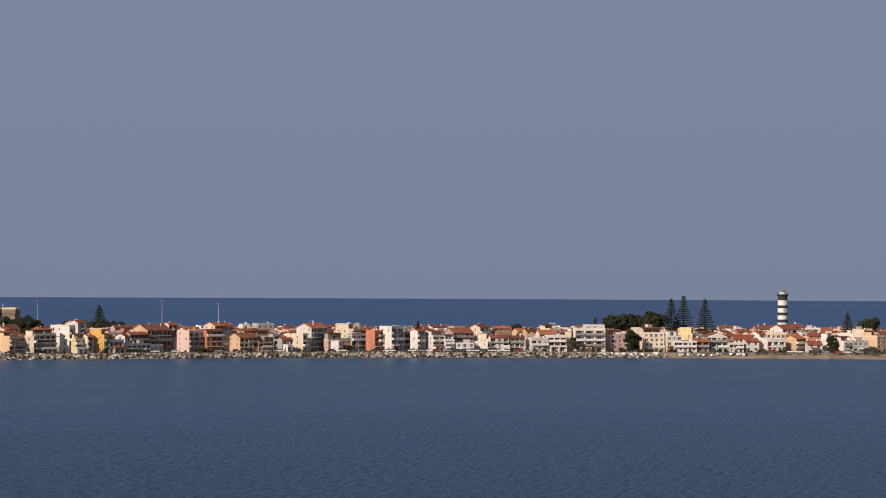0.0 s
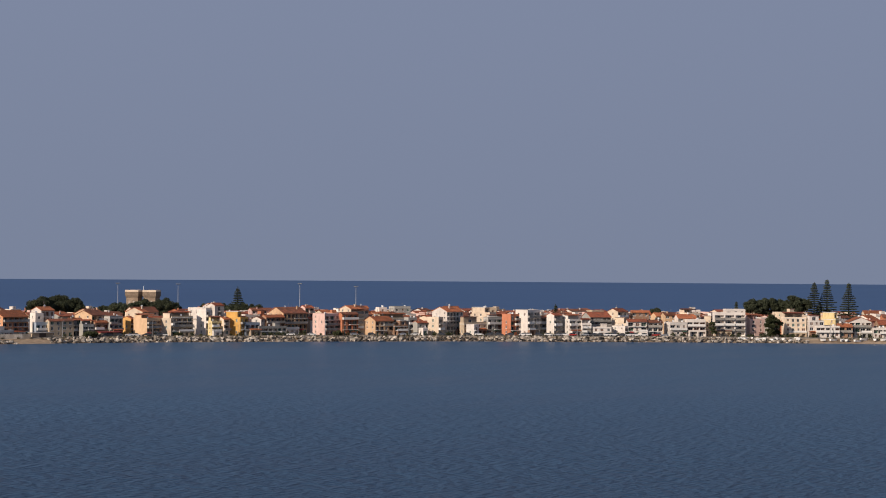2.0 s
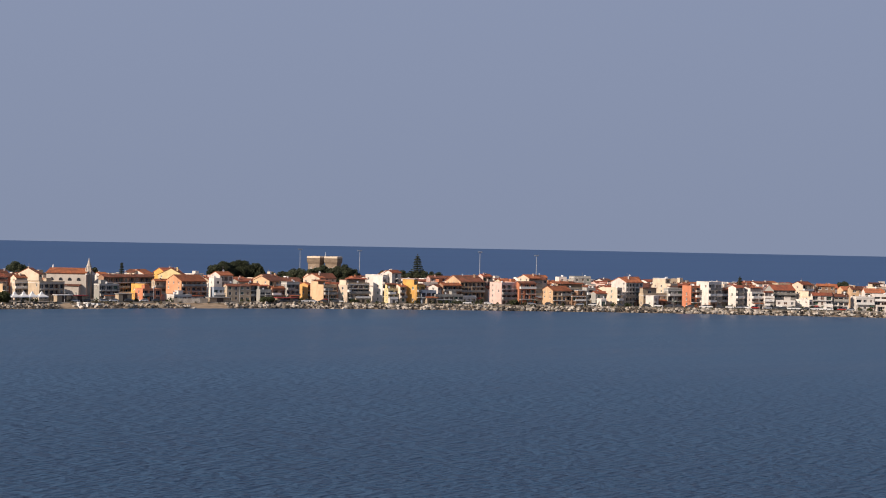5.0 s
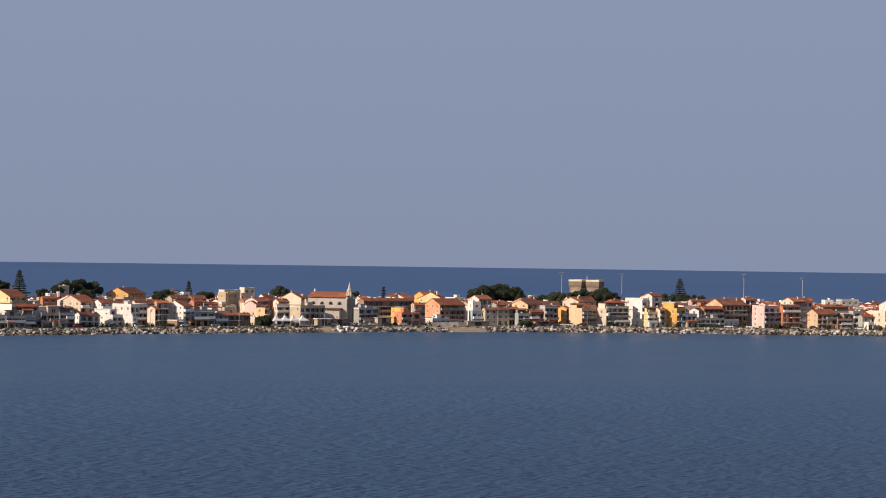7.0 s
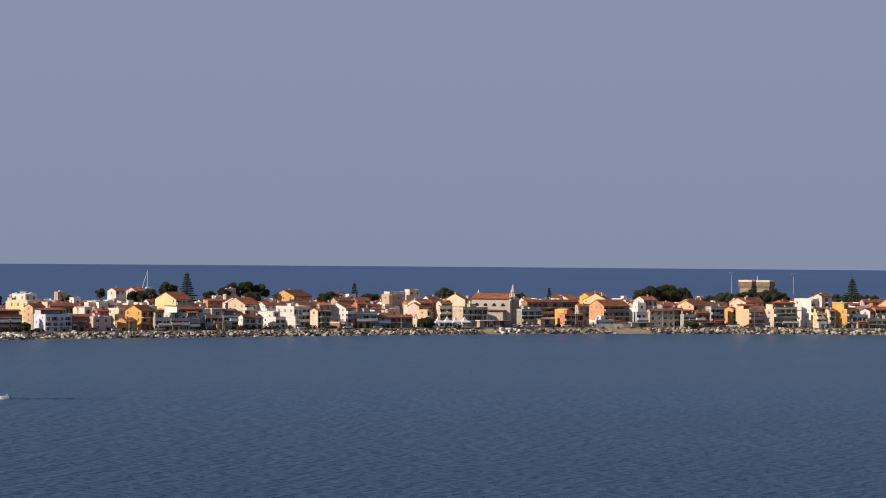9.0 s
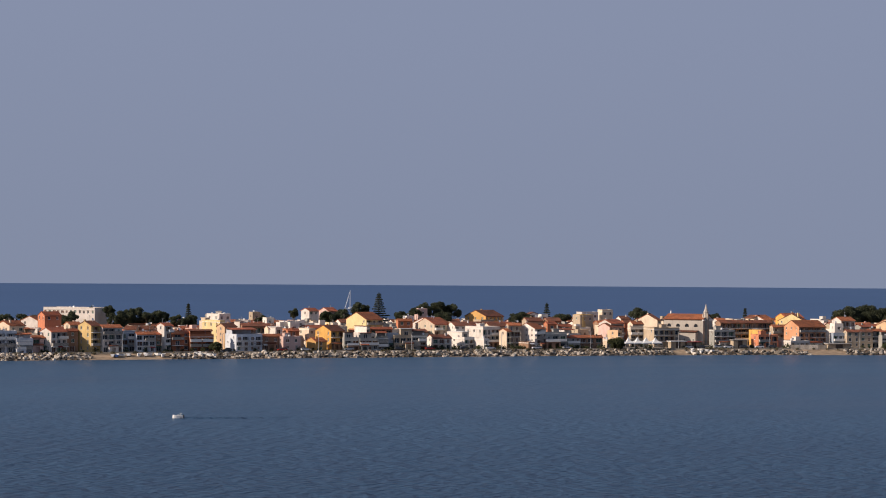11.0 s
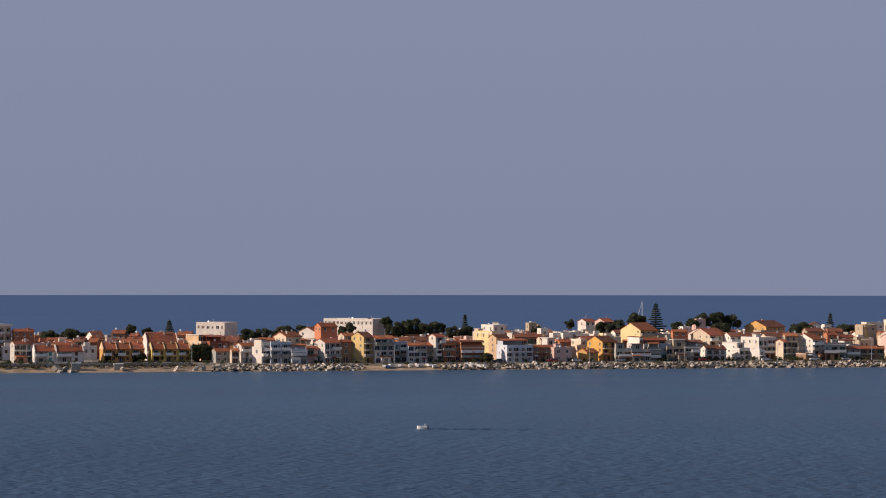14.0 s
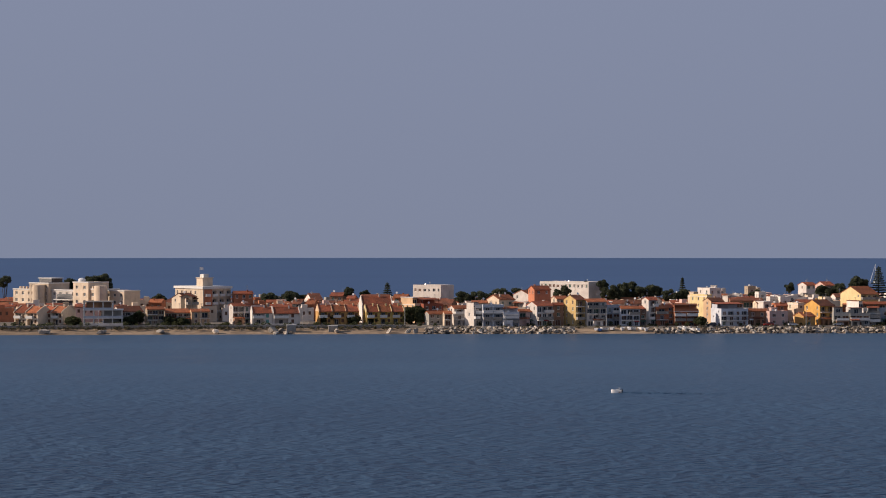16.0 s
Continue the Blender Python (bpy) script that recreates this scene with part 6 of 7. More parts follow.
# ---- low roofs packed between and behind the houses ----
def packed_roofs():
    r = random.Random(12)
    cols = [WALLMAT[k] for k in ("white", "cream", "tan", "pink", "grey", "terracotta")] + TILE + [FLATROOF]
    g = Geo()
    for off in (40, 49, 58, 67, 76, 85, 94, 104, 116, 130, 145, 162):
        s = 100 + r.uniform(0, 9)
        while s < TOTAL - 60:
            w, d = r.uniform(5.5, 10), r.uniform(6, 8.5)
            x, y, a = spot(s, off)
            s += w + r.uniform(0.5, 4)
            if off < (64 if s < 350 else 48):
                continue
            if any((x - u) ** 2 + (y - v) ** 2 < (q * 0.86 + w * 0.42) ** 2 for u, v, q in OCCUPIED):
                continue
            h = (r.uniform(5.4, 7.4) if off < 55 else r.uniform(6.2, 8.4) + min(off - 60, 60) * 0.012) * (0.78 if s < 470 else 1)
            m = pose(x, y, 2.3, 0, 0, a * 0.5 + r.uniform(0, 22))
            wall, k0 = r.choice((0, 0, 0, 1, 1, 2, 3, 4, 5)), len(g.v)
            g.box(-w / 2, w / 2, 0, d, 0, h, wall)
            if r.random() < 0.42:
                t, rise = 6 + r.randrange(3), d * 0.16
                for z in (0.03, 0.25):
                    g.quad((-w / 2 - 0.3, -0.4, h + z), (w / 2 + 0.3, -0.4, h + z), (w / 2 + 0.3, d / 2, h + rise + z), (-w / 2 - 0.3, d / 2, h + rise + z), t)
                    g.quad((w / 2 + 0.3, d + 0.4, h + z), (-w / 2 - 0.3, d + 0.4, h + z), (-w / 2 - 0.3, d / 2, h + rise + z), (w / 2 + 0.3, d / 2, h + rise + z), t)
                for e in (-w / 2, w / 2):
                    g.tri((e, 0, h), (e, d, h), (e, d / 2, h + rise), wall)
                if r.random() < 0.6:
                    c = r.uniform(-w / 3, w / 3)
                    g.box(c - 0.3, c + 0.3, d * 0.3, d * 0.3 + 0.6, h, h + rise + 0.7, wall)
            else:
                for b in ((-w / 2, w / 2, 0, 0.2), (-w / 2, -w / 2 + 0.2, 0.2, d), (w / 2 - 0.2, w / 2, 0.2, d)):
                    g.box(*b, h + 0.004, h + 0.7, wall)
                g.box(-w / 2 + 0.2, w / 2 - 0.2, 0.2, d, h - 0.1, h + 0.06, 9)
                if r.random() < 0.5:
                    c = r.uniform(-w / 4, w / 4)
                    g.box(c - 1.2, c + 1.2, d * 0.4, d * 0.4 + 2.4, h + 0.07, h + 2.0, wall)
            for c in range(int(w / 2.6)):
                u = -w / 2 + 1.0 + 2.6 * c
                g.box(u, u + 1.0, -0.05, -0.01, h - 2.2, h - 0.8, 10)
            for k in range(k0, len(g.v)):
                g.v[k] = tuple(m @ Vector(g.v[k]))
    tagged(part("packed_roofs", g, cols + [SHUTTER]), "crowded low houses and tiled roofs behind the seafront", "houses", "", "stuff")


packed_roofs()



# ---- trees ----
def leaves(g, centre, radius, count, size, r, flat=1.0):
    """Small leaf sprays scattered through one clump, thicker at its rim."""
    c = Vector(centre)
    for _ in range(count):
        v = Vector((r.gauss(0, 1), r.gauss(0, 1), r.gauss(0, 1))).normalized() * radius * r.random() ** 0.45
        v.z *= flat
        p = c + v
        n = Vector((r.gauss(0, 1), r.gauss(0, 1), r.gauss(0.5, 1))).normalized()
        a = n.orthogonal().normalized() * size * r.uniform(0.6, 1.3)
        b = n.cross(a).normalized() * size * r.uniform(0.4, 0.9)
        g.quad(p - a, p - b, p + a, p + b)


def broad_tree(x, y, wide, high, label, dark=True):
    r = random.Random(int(x * 3 + y * 11))
    ob = thing("tree", pose(x, y, 2.3, 0, 0, r.uniform(0, 360)), label, "tree", "trees of the town")
    g, c = Geo(), Geo()
    fork = high * 0.2
    wide *= 1.22
    g.limb((0, 0, -0.3), (0.2, 0.1, fork), 0.03 * high + 0.06, 0.022 * high, 8)
    rx, rz = wide / 2, min(high * 0.47, 0.42 * wide) if dark else high * 0.5
    cz = high - rz
    clumps = max(20, int(wide * 3.8))
    for k in range(clumps):
        v = Vector((r.gauss(0, 1), r.gauss(0, 1), r.gauss(0.25, 1))).normalized() * r.uniform(0.35, 1.0) ** 0.5
        rad = r.uniform(0.09, 0.2) * wide * 0.8 + 0.2
        px, py, pz = v.x * (rx - rad * 0.6), v.y * (rx - rad * 0.6), cz + v.z * (rz - rad * 0.55)
        if k < 7:
            g.limb((0.2, 0.1, fork * 0.95), (px, py, max(pz, fork)), 0.012 * high, 0.05, 5)
        leaves(c, (px, py, pz), rad, int(70 + 95 * rad * rad), 0.33, r, 0.8)
    part("trunk", g, BARK, ob)
    part("crown", c, PINE if dark else LEAF, ob)


def norfolk_pine(x, y, wide, high):
    r = random.Random(int(x * 5 + y * 3))
    ob = thing("norfolk_pine", pose(x, y, 2.3), "tall dark conifer with tiered branches above the roofs", "tree", "conifers of the town")
    g, c = Geo(), Geo()
    wide *= 1.25
    g.limb((0, 0, -0.3), (0, 0, high * 0.98), 0.02 * high, 0.05, 8)
    z = high * 0.16
    while z < high * 0.97:
        k = 1 - (z - high * 0.16) / (high * 0.84)
        reach = wide / 2 * (0.06 + 1.5 * k ** 1.05) * r.uniform(0.8, 1.08)
        n, turn = 9, r.uniform(0, 1)
        for i in range(n):
            a = 2 * math.pi * (i + turn) / n
            ln = reach * r.uniform(0.7, 1.08)
            tip = Vector((ln * math.cos(a), ln * math.sin(a), z + 0.06 * ln))
            g.limb((0, 0, z), tip, 0.09, 0.03, 4)
            count = max(2, int(ln / 0.45))
            for q in range(count):
                p = Vector((0, 0, z)).lerp(tip, (q + 0.9) / count)
                leaves(c, p, 0.48, 9, 0.4, r, 0.34)
        z += 0.7 + 0.7 * k * high / 22
    leaves(c, (0, 0, high * 0.98), 0.35, 12, 0.25, r, 1.5)
    part("trunk", g, BARK, ob)
    part("crown", c, PINE, ob)


broad_tree(-122.7, 907.4, 5.9, 18.4, "spreading dark green tree between the houses", True)
broad_tree(-100.1, 907.2, 10.7, 16.6, "spreading dark green tree between the houses", True)
broad_tree(-92.2, 902.2, 9.6, 16.9, "spreading dark green tree between the houses", True)
broad_tree(-83.4, 907.3, 9.6, 18.2, "spreading dark green tree between the houses", True)
broad_tree(-77.7, 912.4, 8.6, 18.9, "spreading dark green tree between the houses", True)
broad_tree(-48.7, 883.1, 8.3, 10.3, "spreading dark green tree between the houses", True)
broad_tree(1.8, 884.3, 9.3, 11.0, "spreading dark green tree between the houses", True)
broad_tree(10.0, 889.5, 9.4, 11.4, "spreading dark green tree between the houses", True)
broad_tree(16.9, 889.6, 6.8, 10.1, "spreading dark green tree between the houses", True)
broad_tree(37.3, 889.9, 4.7, 13.2, "spreading dark green tree between the houses", True)
broad_tree(44.7, 895.0, 4.2, 11.7, "spreading dark green tree between the houses", True)
broad_tree(88.4, 865.0, 7.6, 11.7, "spreading dark green tree between the houses", True)
broad_tree(95.9, 867.0, 8.6, 12.1, "spreading dark green tree between the houses", True)
broad_tree(106.0, 880.0, 8.8, 12.8, "spreading dark green tree between the houses", True)
broad_tree(114.1, 880.0, 9.3, 13.3, "spreading dark green tree between the houses", True)
broad_tree(120.1, 885.0, 5.7, 12.2, "spreading dark green tree between the houses", True)
broad_tree(134.2, 873.0, 8.2, 14.0, "spreading dark green tree between the houses", True)
broad_tree(154.9, 895.0, 5.8, 16.6, "spreading dark green tree between the houses", True)
broad_tree(158.4, 887.0, 8.9, 14.2, "spreading dark green tree between the houses", True)
broad_tree(166.9, 895.0, 9.5, 15.6, "spreading dark green tree between the houses", True)
broad_tree(172.4, 890.0, 6.3, 13.6, "spreading dark green tree between the houses", True)
broad_tree(178.5, 895.0, 7.9, 14.3, "spreading dark green tree between the houses", True)
broad_tree(184.0, 880.0, 6.8, 12.2, "spreading dark green tree between the houses", True)
broad_tree(190.5, 885.0, 7.3, 12.4, "spreading dark green tree between the houses", True)
broad_tree(225.0, 885.0, 6.9, 11.8, "spreading dark green tree between the houses", True)
broad_tree(242.5, 895.0, 4.6, 15.0, "spreading dark green tree between the houses", True)
broad_tree(254.5, 875.0, 6.9, 14.5, "spreading dark green tree between the houses", True)
broad_tree(261.0, 875.0, 6.9, 15.2, "spreading dark green tree between the houses", True)
broad_tree(272.5, 883.0, 8.0, 18.2, "spreading dark green tree between the houses", True)
broad_tree(287.5, 865.0, 6.9, 14.8, "spreading dark green tree between the houses", True)
broad_tree(297.0, 875.0, 5.4, 15.6, "spreading dark green tree between the houses", True)
broad_tree(308.1, 895.0, 7.1, 17.7, "spreading dark green tree between the houses", True)
broad_tree(317.0, 899.9, 10.0, 18.4, "spreading dark green tree between the houses", True)
broad_tree(324.2, 899.8, 7.8, 17.0, "spreading dark green tree between the houses", True)
broad_tree(305.3, 860.0, 9.5, 14.0, "spreading dark green tree between the houses", True)
broad_tree(348.7, 868.9, 10.3, 14.7, "spreading dark green tree between the houses", True)
broad_tree(373.5, 877.4, 9.4, 12.8, "spreading dark green tree between the houses", True)
broad_tree(414.9, 879.0, 10.7, 15.4, "spreading dark green tree between the houses", True)
broad_tree(451.1, 867.8, 6.8, 13.2, "spreading dark green tree between the houses", True)
broad_tree(507.9, 837.6, 12.6, 17.1, "spreading dark green tree between the houses", True)
broad_tree(519.9, 838.8, 13.8, 18.0, "spreading dark green tree between the houses", True)
broad_tree(525.4, 833.5, 9.8, 16.3, "spreading dark green tree between the houses", True)
broad_tree(523.7, 815.9, 8.5, 12.2, "spreading dark green tree between the houses", True)
broad_tree(529.4, 813.5, 7.4, 12.8, "spreading dark green tree between the houses", True)
broad_tree(532.2, 804.7, 9.6, 15.2, "spreading dark green tree between the houses", True)
broad_tree(536.0, 798.5, 8.4, 14.5, "spreading dark green tree between the houses", True)
broad_tree(541.4, 795.9, 11.8, 16.5, "spreading dark green tree between the houses", True)
broad_tree(549.0, 789.9, 11.2, 16.9, "spreading dark green tree between the houses", True)
broad_tree(553.1, 785.6, 5.6, 14.4, "spreading dark green tree between the houses", True)
broad_tree(576.1, 791.0, 5.7, 13.7, "spreading dark green tree between the houses", True)
broad_tree(611.9, 820.7, 10.2, 12.9, "spreading dark green tree between the houses", True)
broad_tree(618.8, 816.8, 10.8, 13.6, "spreading dark green tree between the houses", True)
broad_tree(625.6, 812.9, 10.8, 13.1, "spreading dark green tree between the houses", True)
broad_tree(766.6, 650.6, 7.9, 12.4, "spreading dark green tree between the houses", True)
broad_tree(801.9, 612.7, 9.2, 17.4, "spreading dark green tree between the houses", True)
broad_tree(809.2, 609.0, 10.4, 18.6, "spreading dark green tree between the houses", True)
broad_tree(813.2, 604.4, 8.6, 17.2, "spreading dark green tree between the houses", True)
broad_tree(813.7, 594.7, 11.0, 19.7, "spreading dark green tree between the houses", True)
broad_tree(816.7, 591.3, 8.5, 18.5, "spreading dark green tree between the houses", True)
broad_tree(899.0, 513.8, 8.2, 15.8, "spreading dark green tree between the houses", True)
broad_tree(903.0, 511.5, 6.9, 16.7, "spreading dark green tree between the houses", True)
broad_tree(823.2, 580.8, 6.1, 12.3, "spreading dark green tree between the houses", True)
broad_tree(743.0, 557.8, 7.9, 11.4, "dark green garden tree before the houses", False)
broad_tree(723.7, 579.4, 3.4, 8.2, "dark green garden tree before the houses", False)
broad_tree(812.1, 484.8, 5.7, 9.2, "dark green garden tree before the houses", False)
norfolk_pine(619.3, 818.8, 8.0, 21.9)
norfolk_pine(814.5, 583.2, 7.9, 26.8)
norfolk_pine(821.4, 579.9, 8.5, 28.3)
norfolk_pine(815.3, 562.5, 7.8, 26.6)
norfolk_pine(862.7, 504.8, 6.1, 19.9)
norfolk_pine(738.6, 696.2, 3.7, 13.5)
norfolk_pine(804.0, 625.5, 3.1, 15.7)
norfolk_pine(282.0, 885.0, 8.1, 22.8)
norfolk_pine(375.1, 902.4, 4.2, 17.6)
norfolk_pine(473.2, 878.0, 2.9, 15.3)
norfolk_pine(55.4, 930.0, 5.4, 14.4)
norfolk_pine(148.3, 905.0, 5.9, 15.9)
norfolk_pine(194.0, 905.0, 3.5, 17.2)
broad_tree(28.6, 791.8, 6.2, 5.0, "dark green garden tree before the houses", False)
broad_tree(39.6, 791.9, 5.7, 4.3, "dark green garden tree before the houses", False)
broad_tree(47.8, 792.0, 4.8, 4.1, "dark green garden tree before the houses", False)
broad_tree(62.8, 787.0, 5.5, 7.7, "dark green garden tree before the houses", False)
broad_tree(67.2, 787.0, 4.4, 5.2, "dark green garden tree before the houses", False)
broad_tree(-51.7, 784.0, 4.8, 3.8, "dark green garden tree before the houses", False)
broad_tree(-34.4, 784.4, 4.9, 3.9, "dark green garden tree before the houses", False)
broad_tree(-29.6, 784.5, 5.9, 3.3, "dark green garden tree before the houses", False)
broad_tree(-73.5, 783.4, 6.3, 3.8, "dark green garden tree before the houses", False)
broad_tree(-47.8, 786.0, 5.4, 6.0, "dark green garden tree before the houses", False)
broad_tree(580.7, 693.8, 4.5, 2.5, "dark green garden tree before the houses", False)
broad_tree(178.7, 769.0, 5.0, 4.2, "dark green garden tree before the houses", False)
broad_tree(475.1, 745.2, 6.1, 2.5, "dark green garden tree before the houses", False)
broad_tree(353.8, 767.4, 6.6, 4.7, "dark green garden tree before the houses", False)
broad_tree(65.1, 795.0, 8.9, 7.6, "dark green garden tree before the houses", False)


# ---- motor boat ----
def hull(g, ln, bw, h):
    n = 9
    W = lambda q: bw / 2 * (1 if q < 0.5 else math.sqrt(max(0.0, 1 - ((q - 0.5) / 0.5) ** 2)) + 0.01)
    for k in range(n):
        a, b = k / n, (k + 1) / n
        u, v = -ln / 2 + ln * a, -ln / 2 + ln * b
        ra, rb = h * (1 + 0.25 * a * a), h * (1 + 0.25 * b * b)
        for s in (-1, 1):
            g.quad((u, s * W(a), ra), (v, s * W(b), rb), (v, s * W(b) * 0.6, -0.15), (u, s * W(a) * 0.6, -0.15))
        g.quad((u, -W(a) * 0.6, -0.15), (v, -W(b) * 0.6, -0.15), (v, W(b) * 0.6, -0.15), (u, W(a) * 0.6, -0.15))
        if k > 4:
            g.quad((u, -W(a), ra), (v, -W(b), rb), (v, W(b), rb), (u, W(a), ra))
    g.quad((-ln / 2, -W(0), h), (-ln / 2, W(0), h), (-ln / 2, W(0) * 0.6, -0.15), (-ln / 2, -W(0) * 0.6, -0.15))


def motor_boat(x, y, rot):
    ob = thing("motor_boat", pose(x, y, 0, 0, -2, rot), "small white open motor boat on the water", "boat")
    g = Geo()
    hull(g, 2.5, 1.25, 0.62)
    part("hull", g, WHITE, ob)
    g = Geo()
    for q in (-0.42, 0.42):
        g.limb((-0.55, q, 0.4), (-0.7, q, 1.15), 0.04, 0.04, 5)
    g.quad((-1.0, -0.5, 1.12), (-0.35, -0.5, 1.18), (-0.35, 0.5, 1.18), (-1.0, 0.5, 1.12))
    g.quad((-1.0, -0.5, 1.17), (-0.35, -0.5, 1.23), (-0.35, 0.5, 1.23), (-1.0, 0.5, 1.17))
    part("sunshade", g, CANVAS, ob)
    g = Geo()
    g.box(-0.3, 0.1, -0.3, 0.3, 0.1, 0.85)
    part("console", g, WHITE, ob)
    g = Geo()
    g.box(-1.0, -0.6, -0.5, 0.5, 0.05, 0.5)
    part("bench", g, SHUTTER, ob)
    g = Geo()
    g.box(-1.5, -1.26, -0.16, 0.16, 0.1, 0.9)
    part("outboard_motor", g, BLACK, ob)


motor_boat(103.3, 455.4, 165)


def wake(x, y, rot):
    g = Geo()
    n = 24
    for side in (-1, 1):
        for k in range(n):
            a, b = k / n, (k + 1) / n
            u, v = 1.5 + 26 * a, 1.5 + 26 * b
            c, e = side * (0.5 + 1.5 * a), side * (0.5 + 1.5 * b)
            ha, hb = 0.22 * (1 - a) ** 0.7, 0.22 * (1 - b) ** 0.7
            g.quad((u, c - 0.7, 0.004), (v, e - 0.7, 0.004), (v, e, hb + 0.004), (u, c, ha + 0.004))
            g.quad((u, c, ha + 0.004), (v, e, hb + 0.004), (v, e + 0.7, 0.004), (u, c + 0.7, 0.004))
    ob = part("wake", g, SEA)
    ob.matrix_basis = pose(x, y, 0, 0, 0, rot)
    tagged(ob, "low ripples of a small boat's wake", "wake", "", "structure")


wake(103.3, 455.4, -14)


def rowing_boat(x, y, z, rot, mat, label):
    ob = thing("fishing_boat", pose(x, y, z, 0, 5, rot), label, "boat", "boats drawn up on the shore")
    g = Geo()
    hull(g, 4.0, 1.6, 0.8)
    part("hull", g, mat, ob)
    g = Geo()
    for k in (-1.5, -0.3):
        g.box(k, k + 0.3, -0.75, 0.75, 0.5, 0.56)
    part("thwart", g, BARK, ob)


rb = random.Random(8)
for s0, s1, n in ((393, 417, 9), (428, 435, 5), (1035, 1066, 14), (1073, 1110, 9), (642, 653, 6)):
    for k in range(n):
        bo = rb.uniform(4.5, 9.8)
        bx, by, ba = spot(s0 + (s1 - s0) * (k + rb.uniform(0.1, 0.9)) / n, bo)
        bz = 0.9 + (bo - 4.5) * 0.15
        if rb.random() < 0.96:
            rowing_boat(bx, by, bz, ba + rb.choice((70, -60, 110, 30, 250)), WHITE, "white wooden fishing boat drawn up on the sand")
        else:
            rowing_boat(bx, by, bz, ba + rb.choice((80, -50, 120)), PAINTS["blue"], "blue wooden fishing boat drawn up on the sand")


# ---- parked cars ----
def car(x, y, rot, paint):
    ob = thing("car", pose(x, y, 2.42, 0, 0, rot), "small %s hatchback parked on the seafront road" % paint, "car", "parked cars on the seafront")
    g = Geo()
    prof = [(-2.0, 0.3), (-2.05, 0.75), (-1.9, 0.95), (0.85, 0.95), (1.9, 0.75), (2.05, 0.5), (2.0, 0.3)]
    for (u0, z0), (u1, z1) in zip(prof, prof[1:]):
        g.quad((u0, -0.82, z0), (u1, -0.82, z1), (u1, 0.82, z1), (u0, 0.82, z0))
    for s in (-0.82, 0.82):
        i = len(g.v)
        g.v += [(u, s, z) for u, z in prof]
        g.f.append(tuple(range(i, i + len(prof))))
        g.m.append(0)
    g.quad((-1.35, -0.66, 1.45), (0.1, -0.66, 1.45), (0.1, 0.66, 1.45), (-1.35, 0.66, 1.45))
    part("body", g, PAINTS[paint], ob)
    g = Geo()
    lo_, hi_ = [(-1.85, -0.78), (0.95, -0.78), (0.95, 0.78), (-1.85, 0.78)], [(-1.35, -0.66), (0.1, -0.66), (0.1, 0.66), (-1.35, 0.66)]
    for k in range(4):
        j = (k + 1) % 4
        g.quad((*lo_[k], 0.95), (*lo_[j], 0.95), (*hi_[j], 1.445), (*hi_[k], 1.445))
    part("windows", g, GLASS, ob)
    for u in (-1.25, 1.3):
        for s in (-0.78, 0.78):
            g = Geo()
            g.rings([(0.31, -0.1), (0.31, 0.1)], 12)
            part("wheel", g, TYRE, ob, "", pose(u, s, 0.31, 90))


rc = random.Random(21)
for s0, s1, n in ((437, 601, 10), (912, 957, 10), (817, 912, 9), (957, 1003, 12), (1114, 1170, 10), (736, 768, 8), (642, 684, 7)):
    for k in range(n):
        cx, cy, ca = spot(s0 + (s1 - s0) * (k + rc.uniform(0.2, 0.8)) / n, 13.2)
        car(cx, cy, ca + rc.choice((0, 180)) + rc.uniform(-3, 3), rc.choice(("white", "white", "white", "silver", "silver", "dark grey", "dark grey", "dark grey", "red")))


# ---- sea wall, concrete blocks and lamps on the front ----
def sea_wall(s0, s1, off, z0, z1, mat, label):
    g = Geo()
    n = int((s1 - s0) / 4)
    for k in range(n):
        a, b = spot(s0 + 4 * k, off), spot(s0 + 4 * k + 4, off)
        c, e = spot(s0 + 4 * k, off + 0.6), spot(s0 + 4 * k + 4, off + 0.6)
        g.quad((a[0], a[1], z0), (b[0], b[1], z0), (b[0], b[1], z1), (a[0], a[1], z1))
        g.quad((a[0], a[1], z1), (b[0], b[1], z1), (e[0], e[1], z1), (c[0], c[1], z1))
        g.quad((e[0], e[1], z0), (c[0], c[1], z0), (c[0], c[1], z1), (e[0], e[1], z1))
    tagged(part("sea_wall", g, mat), label, "sea wall", "", "structure")


sea_wall(20, 320, 11.4, 0.8, 3.1, CONCRETE, "low weathered concrete sea wall above the beach")
sea_wall(689, 708, 11.4, 0.8, 4.0, STONE, "tan stone quay wall")


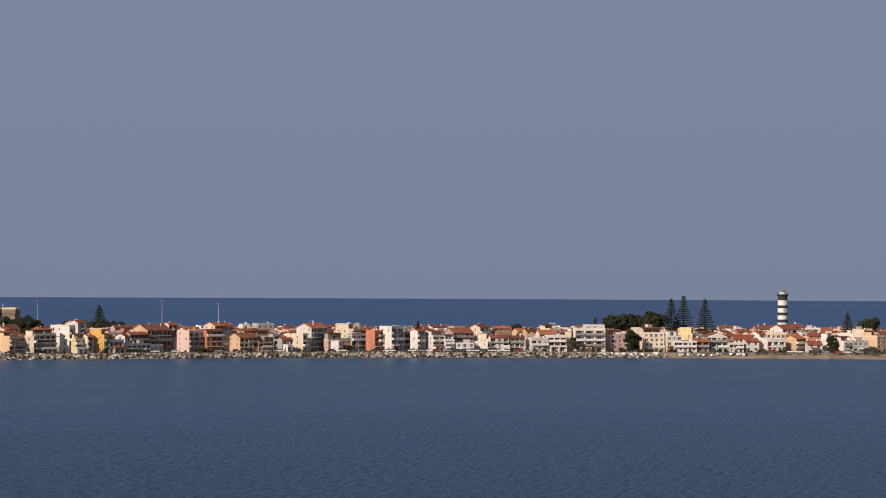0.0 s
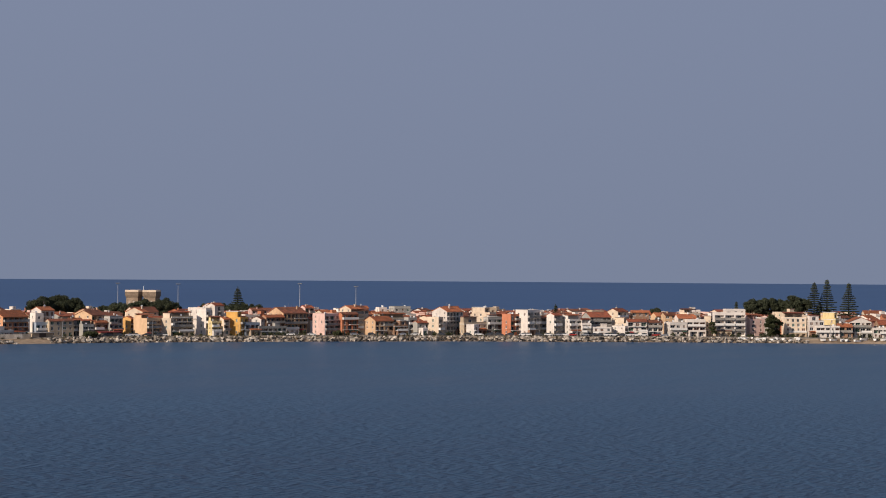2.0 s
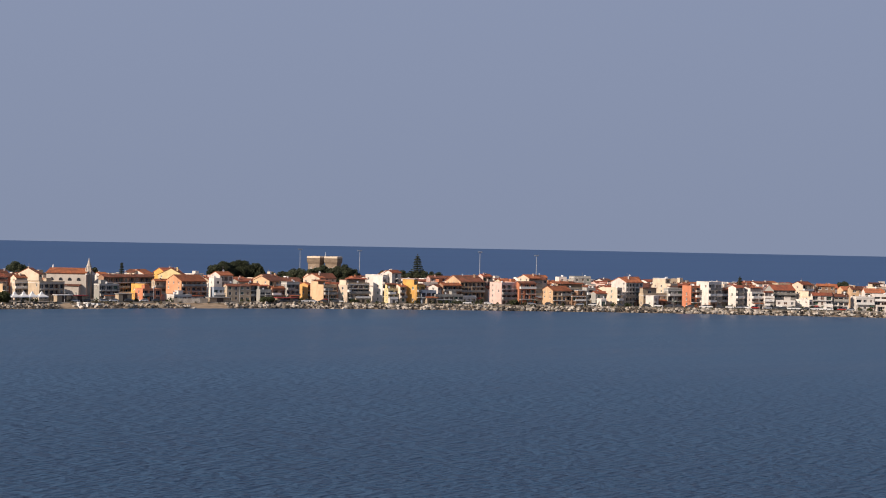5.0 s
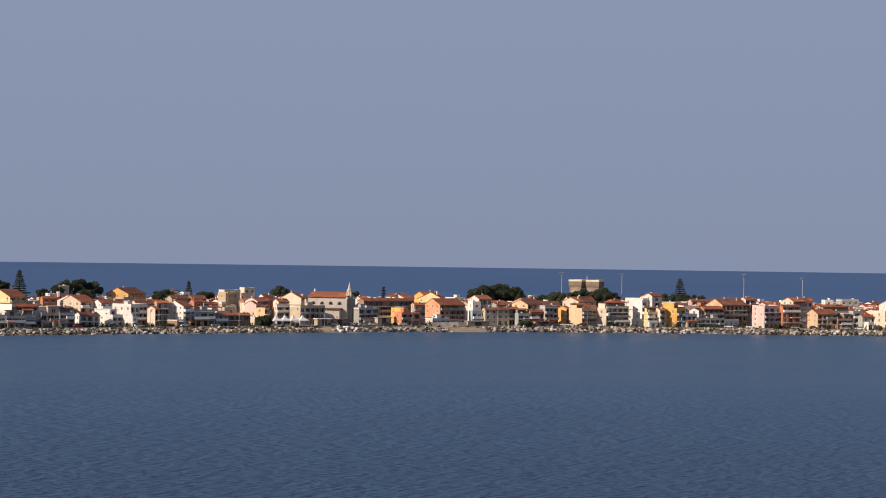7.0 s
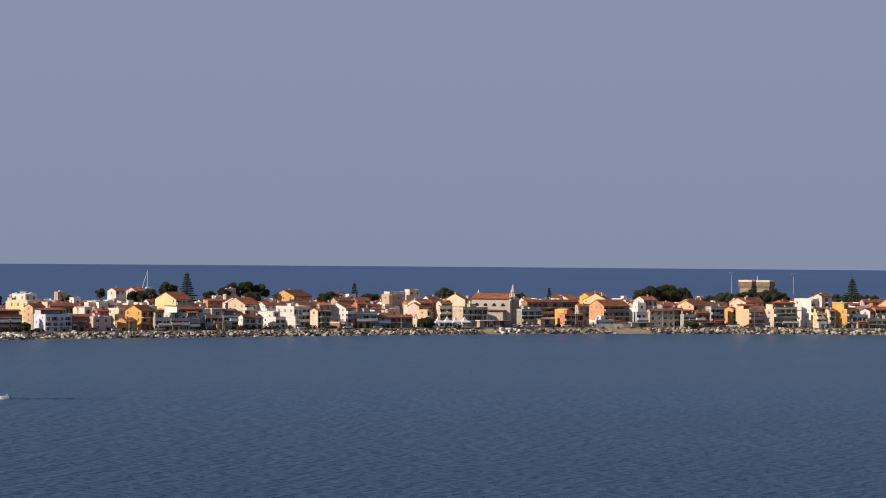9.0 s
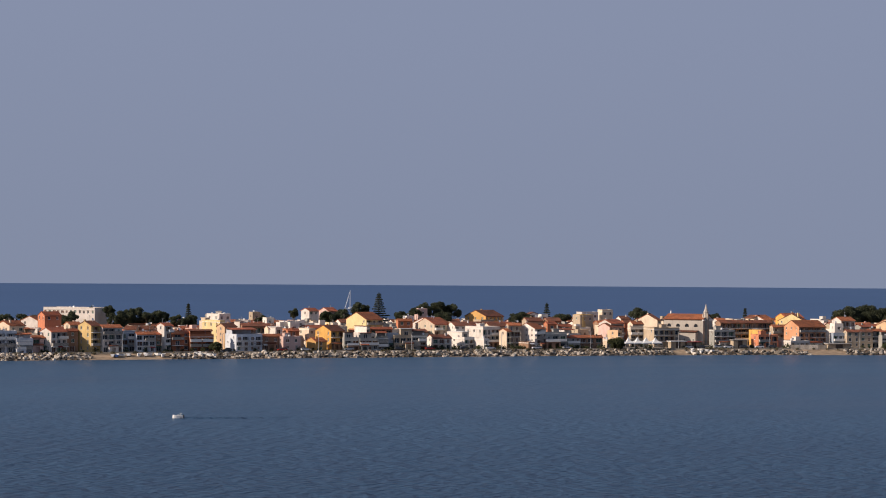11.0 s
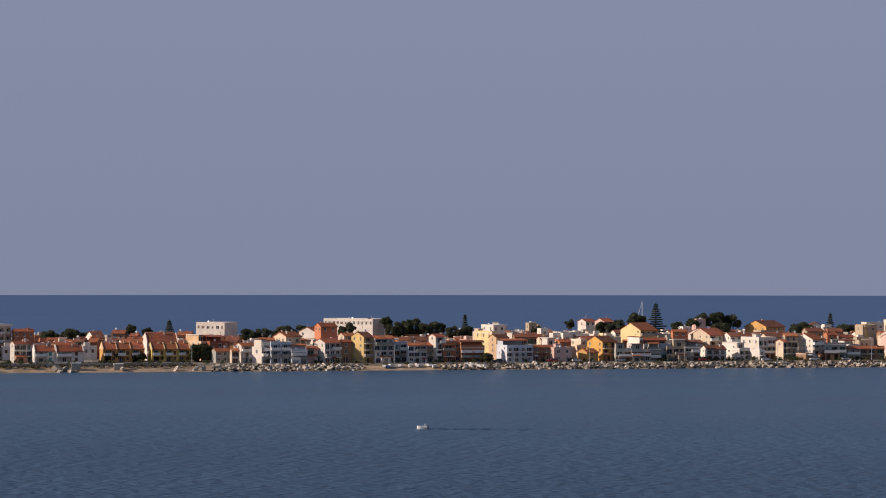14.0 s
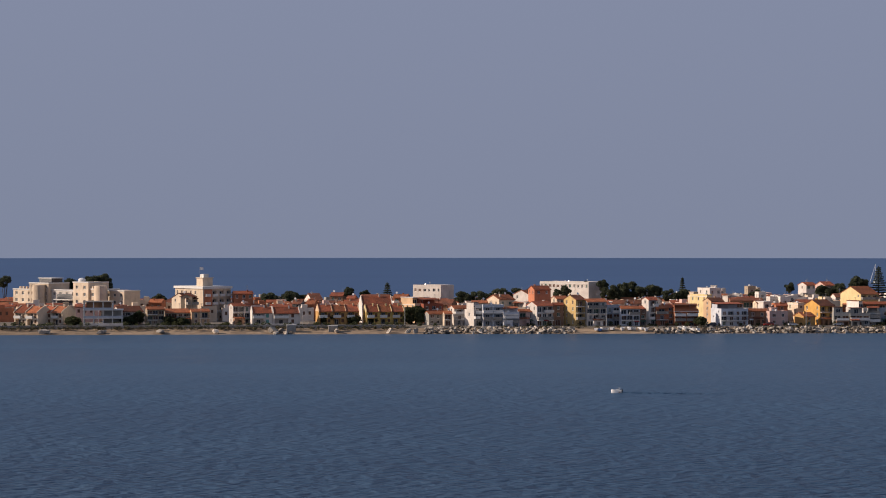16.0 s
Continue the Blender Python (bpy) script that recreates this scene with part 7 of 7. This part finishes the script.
def concrete_block(x, y, rot, w, h):
    ob = thing("concrete_block", pose(x, y, 0.6, 0, 0, rot), "weathered pale concrete block on the beach", "concrete block", "concrete blocks on the beach")
    g = Geo()
    g.box(-w / 2, w / 2, -1.2, 1.2, -0.8, h)
    part("block", g, CONCRETE, ob)
    g = Geo()
    g.box(-w / 2 - 0.15, w / 2 + 0.15, -1.35, 1.35, h, h + 0.25)
    part("cap_slab", g, TRIM, ob)


concrete_block(15.5, 760.1, 4, 3.6, 2.7)
concrete_block(31.8, 760.3, 4, 3.6, 2.3)


def street_lamp(x, y, rot):
    ob = thing("street_lamp", pose(x, y, 2.4, 0, 0, rot), "slender grey street lamp on the seafront", "street lamp", "street lamps on the seafront")
    g = Geo()
    g.rings([(0.12, 0), (0.07, 7.0)], 6)
    g.limb((0, 0, 6.95), (0, -1.6, 7.4), 0.06, 0.05, 5)
    part("post", g, STEEL, ob)
    g = Geo()
    g.box(-0.16, 0.16, -2.2, -1.5, 7.34, 7.48)
    part("lamp_head", g, STEEL, ob)


for k in range(24):
    lx, ly, la = spot(160 + 40 * k, 12.6)
    street_lamp(lx, ly, la)

# ---- scrub along the western bank and gardens ----
rs = random.Random(5)
g = Geo()
for s0, s1, o0, o1, n in ((330, 1000, 9.6, 12.0, 330), (20, 321, 6.5, 11.2, 520), (1072, 1171, 9, 11, 60)):
    for k in range(n):
        x, y, _ = spot(rs.uniform(s0, s1), rs.uniform(o0, o1))
        leaves(g, (x, y, 1.9 + rs.uniform(0, 0.6)), rs.uniform(0.5, 1.2), 26, 0.26, rs, 0.7)
tagged(part("scrub", g, SCRUB), "dry low scrub along the bank", "scrub", "", "stuff")
g = Geo()
# garden bushes; the long front row is thickened to stand for shade at house bases
for s0, s1, o0, o1, n in ((20, 1180, 13.9, 17.5, 340), (330, 1180, 24, 40, 120), (20, 320, 17, 30, 90), (1114, 1171, 14, 19, 40), (505, 604, 14, 18, 50)):
    for k in range(n):
        x, y, _ = spot(rs.uniform(s0, s1), rs.uniform(o0, o1))
        rad = rs.uniform(0.6, 1.5)
        leaves(g, (x, y, 2.35 + rad * 0.6), rad, int(30 + 40 * rad * rad), 0.28, rs, 0.8)
tagged(part("garden_hedge", g, LEAF), "dark green garden bushes, many added to darken the foot of the houses", "hedge", "", "stuff")
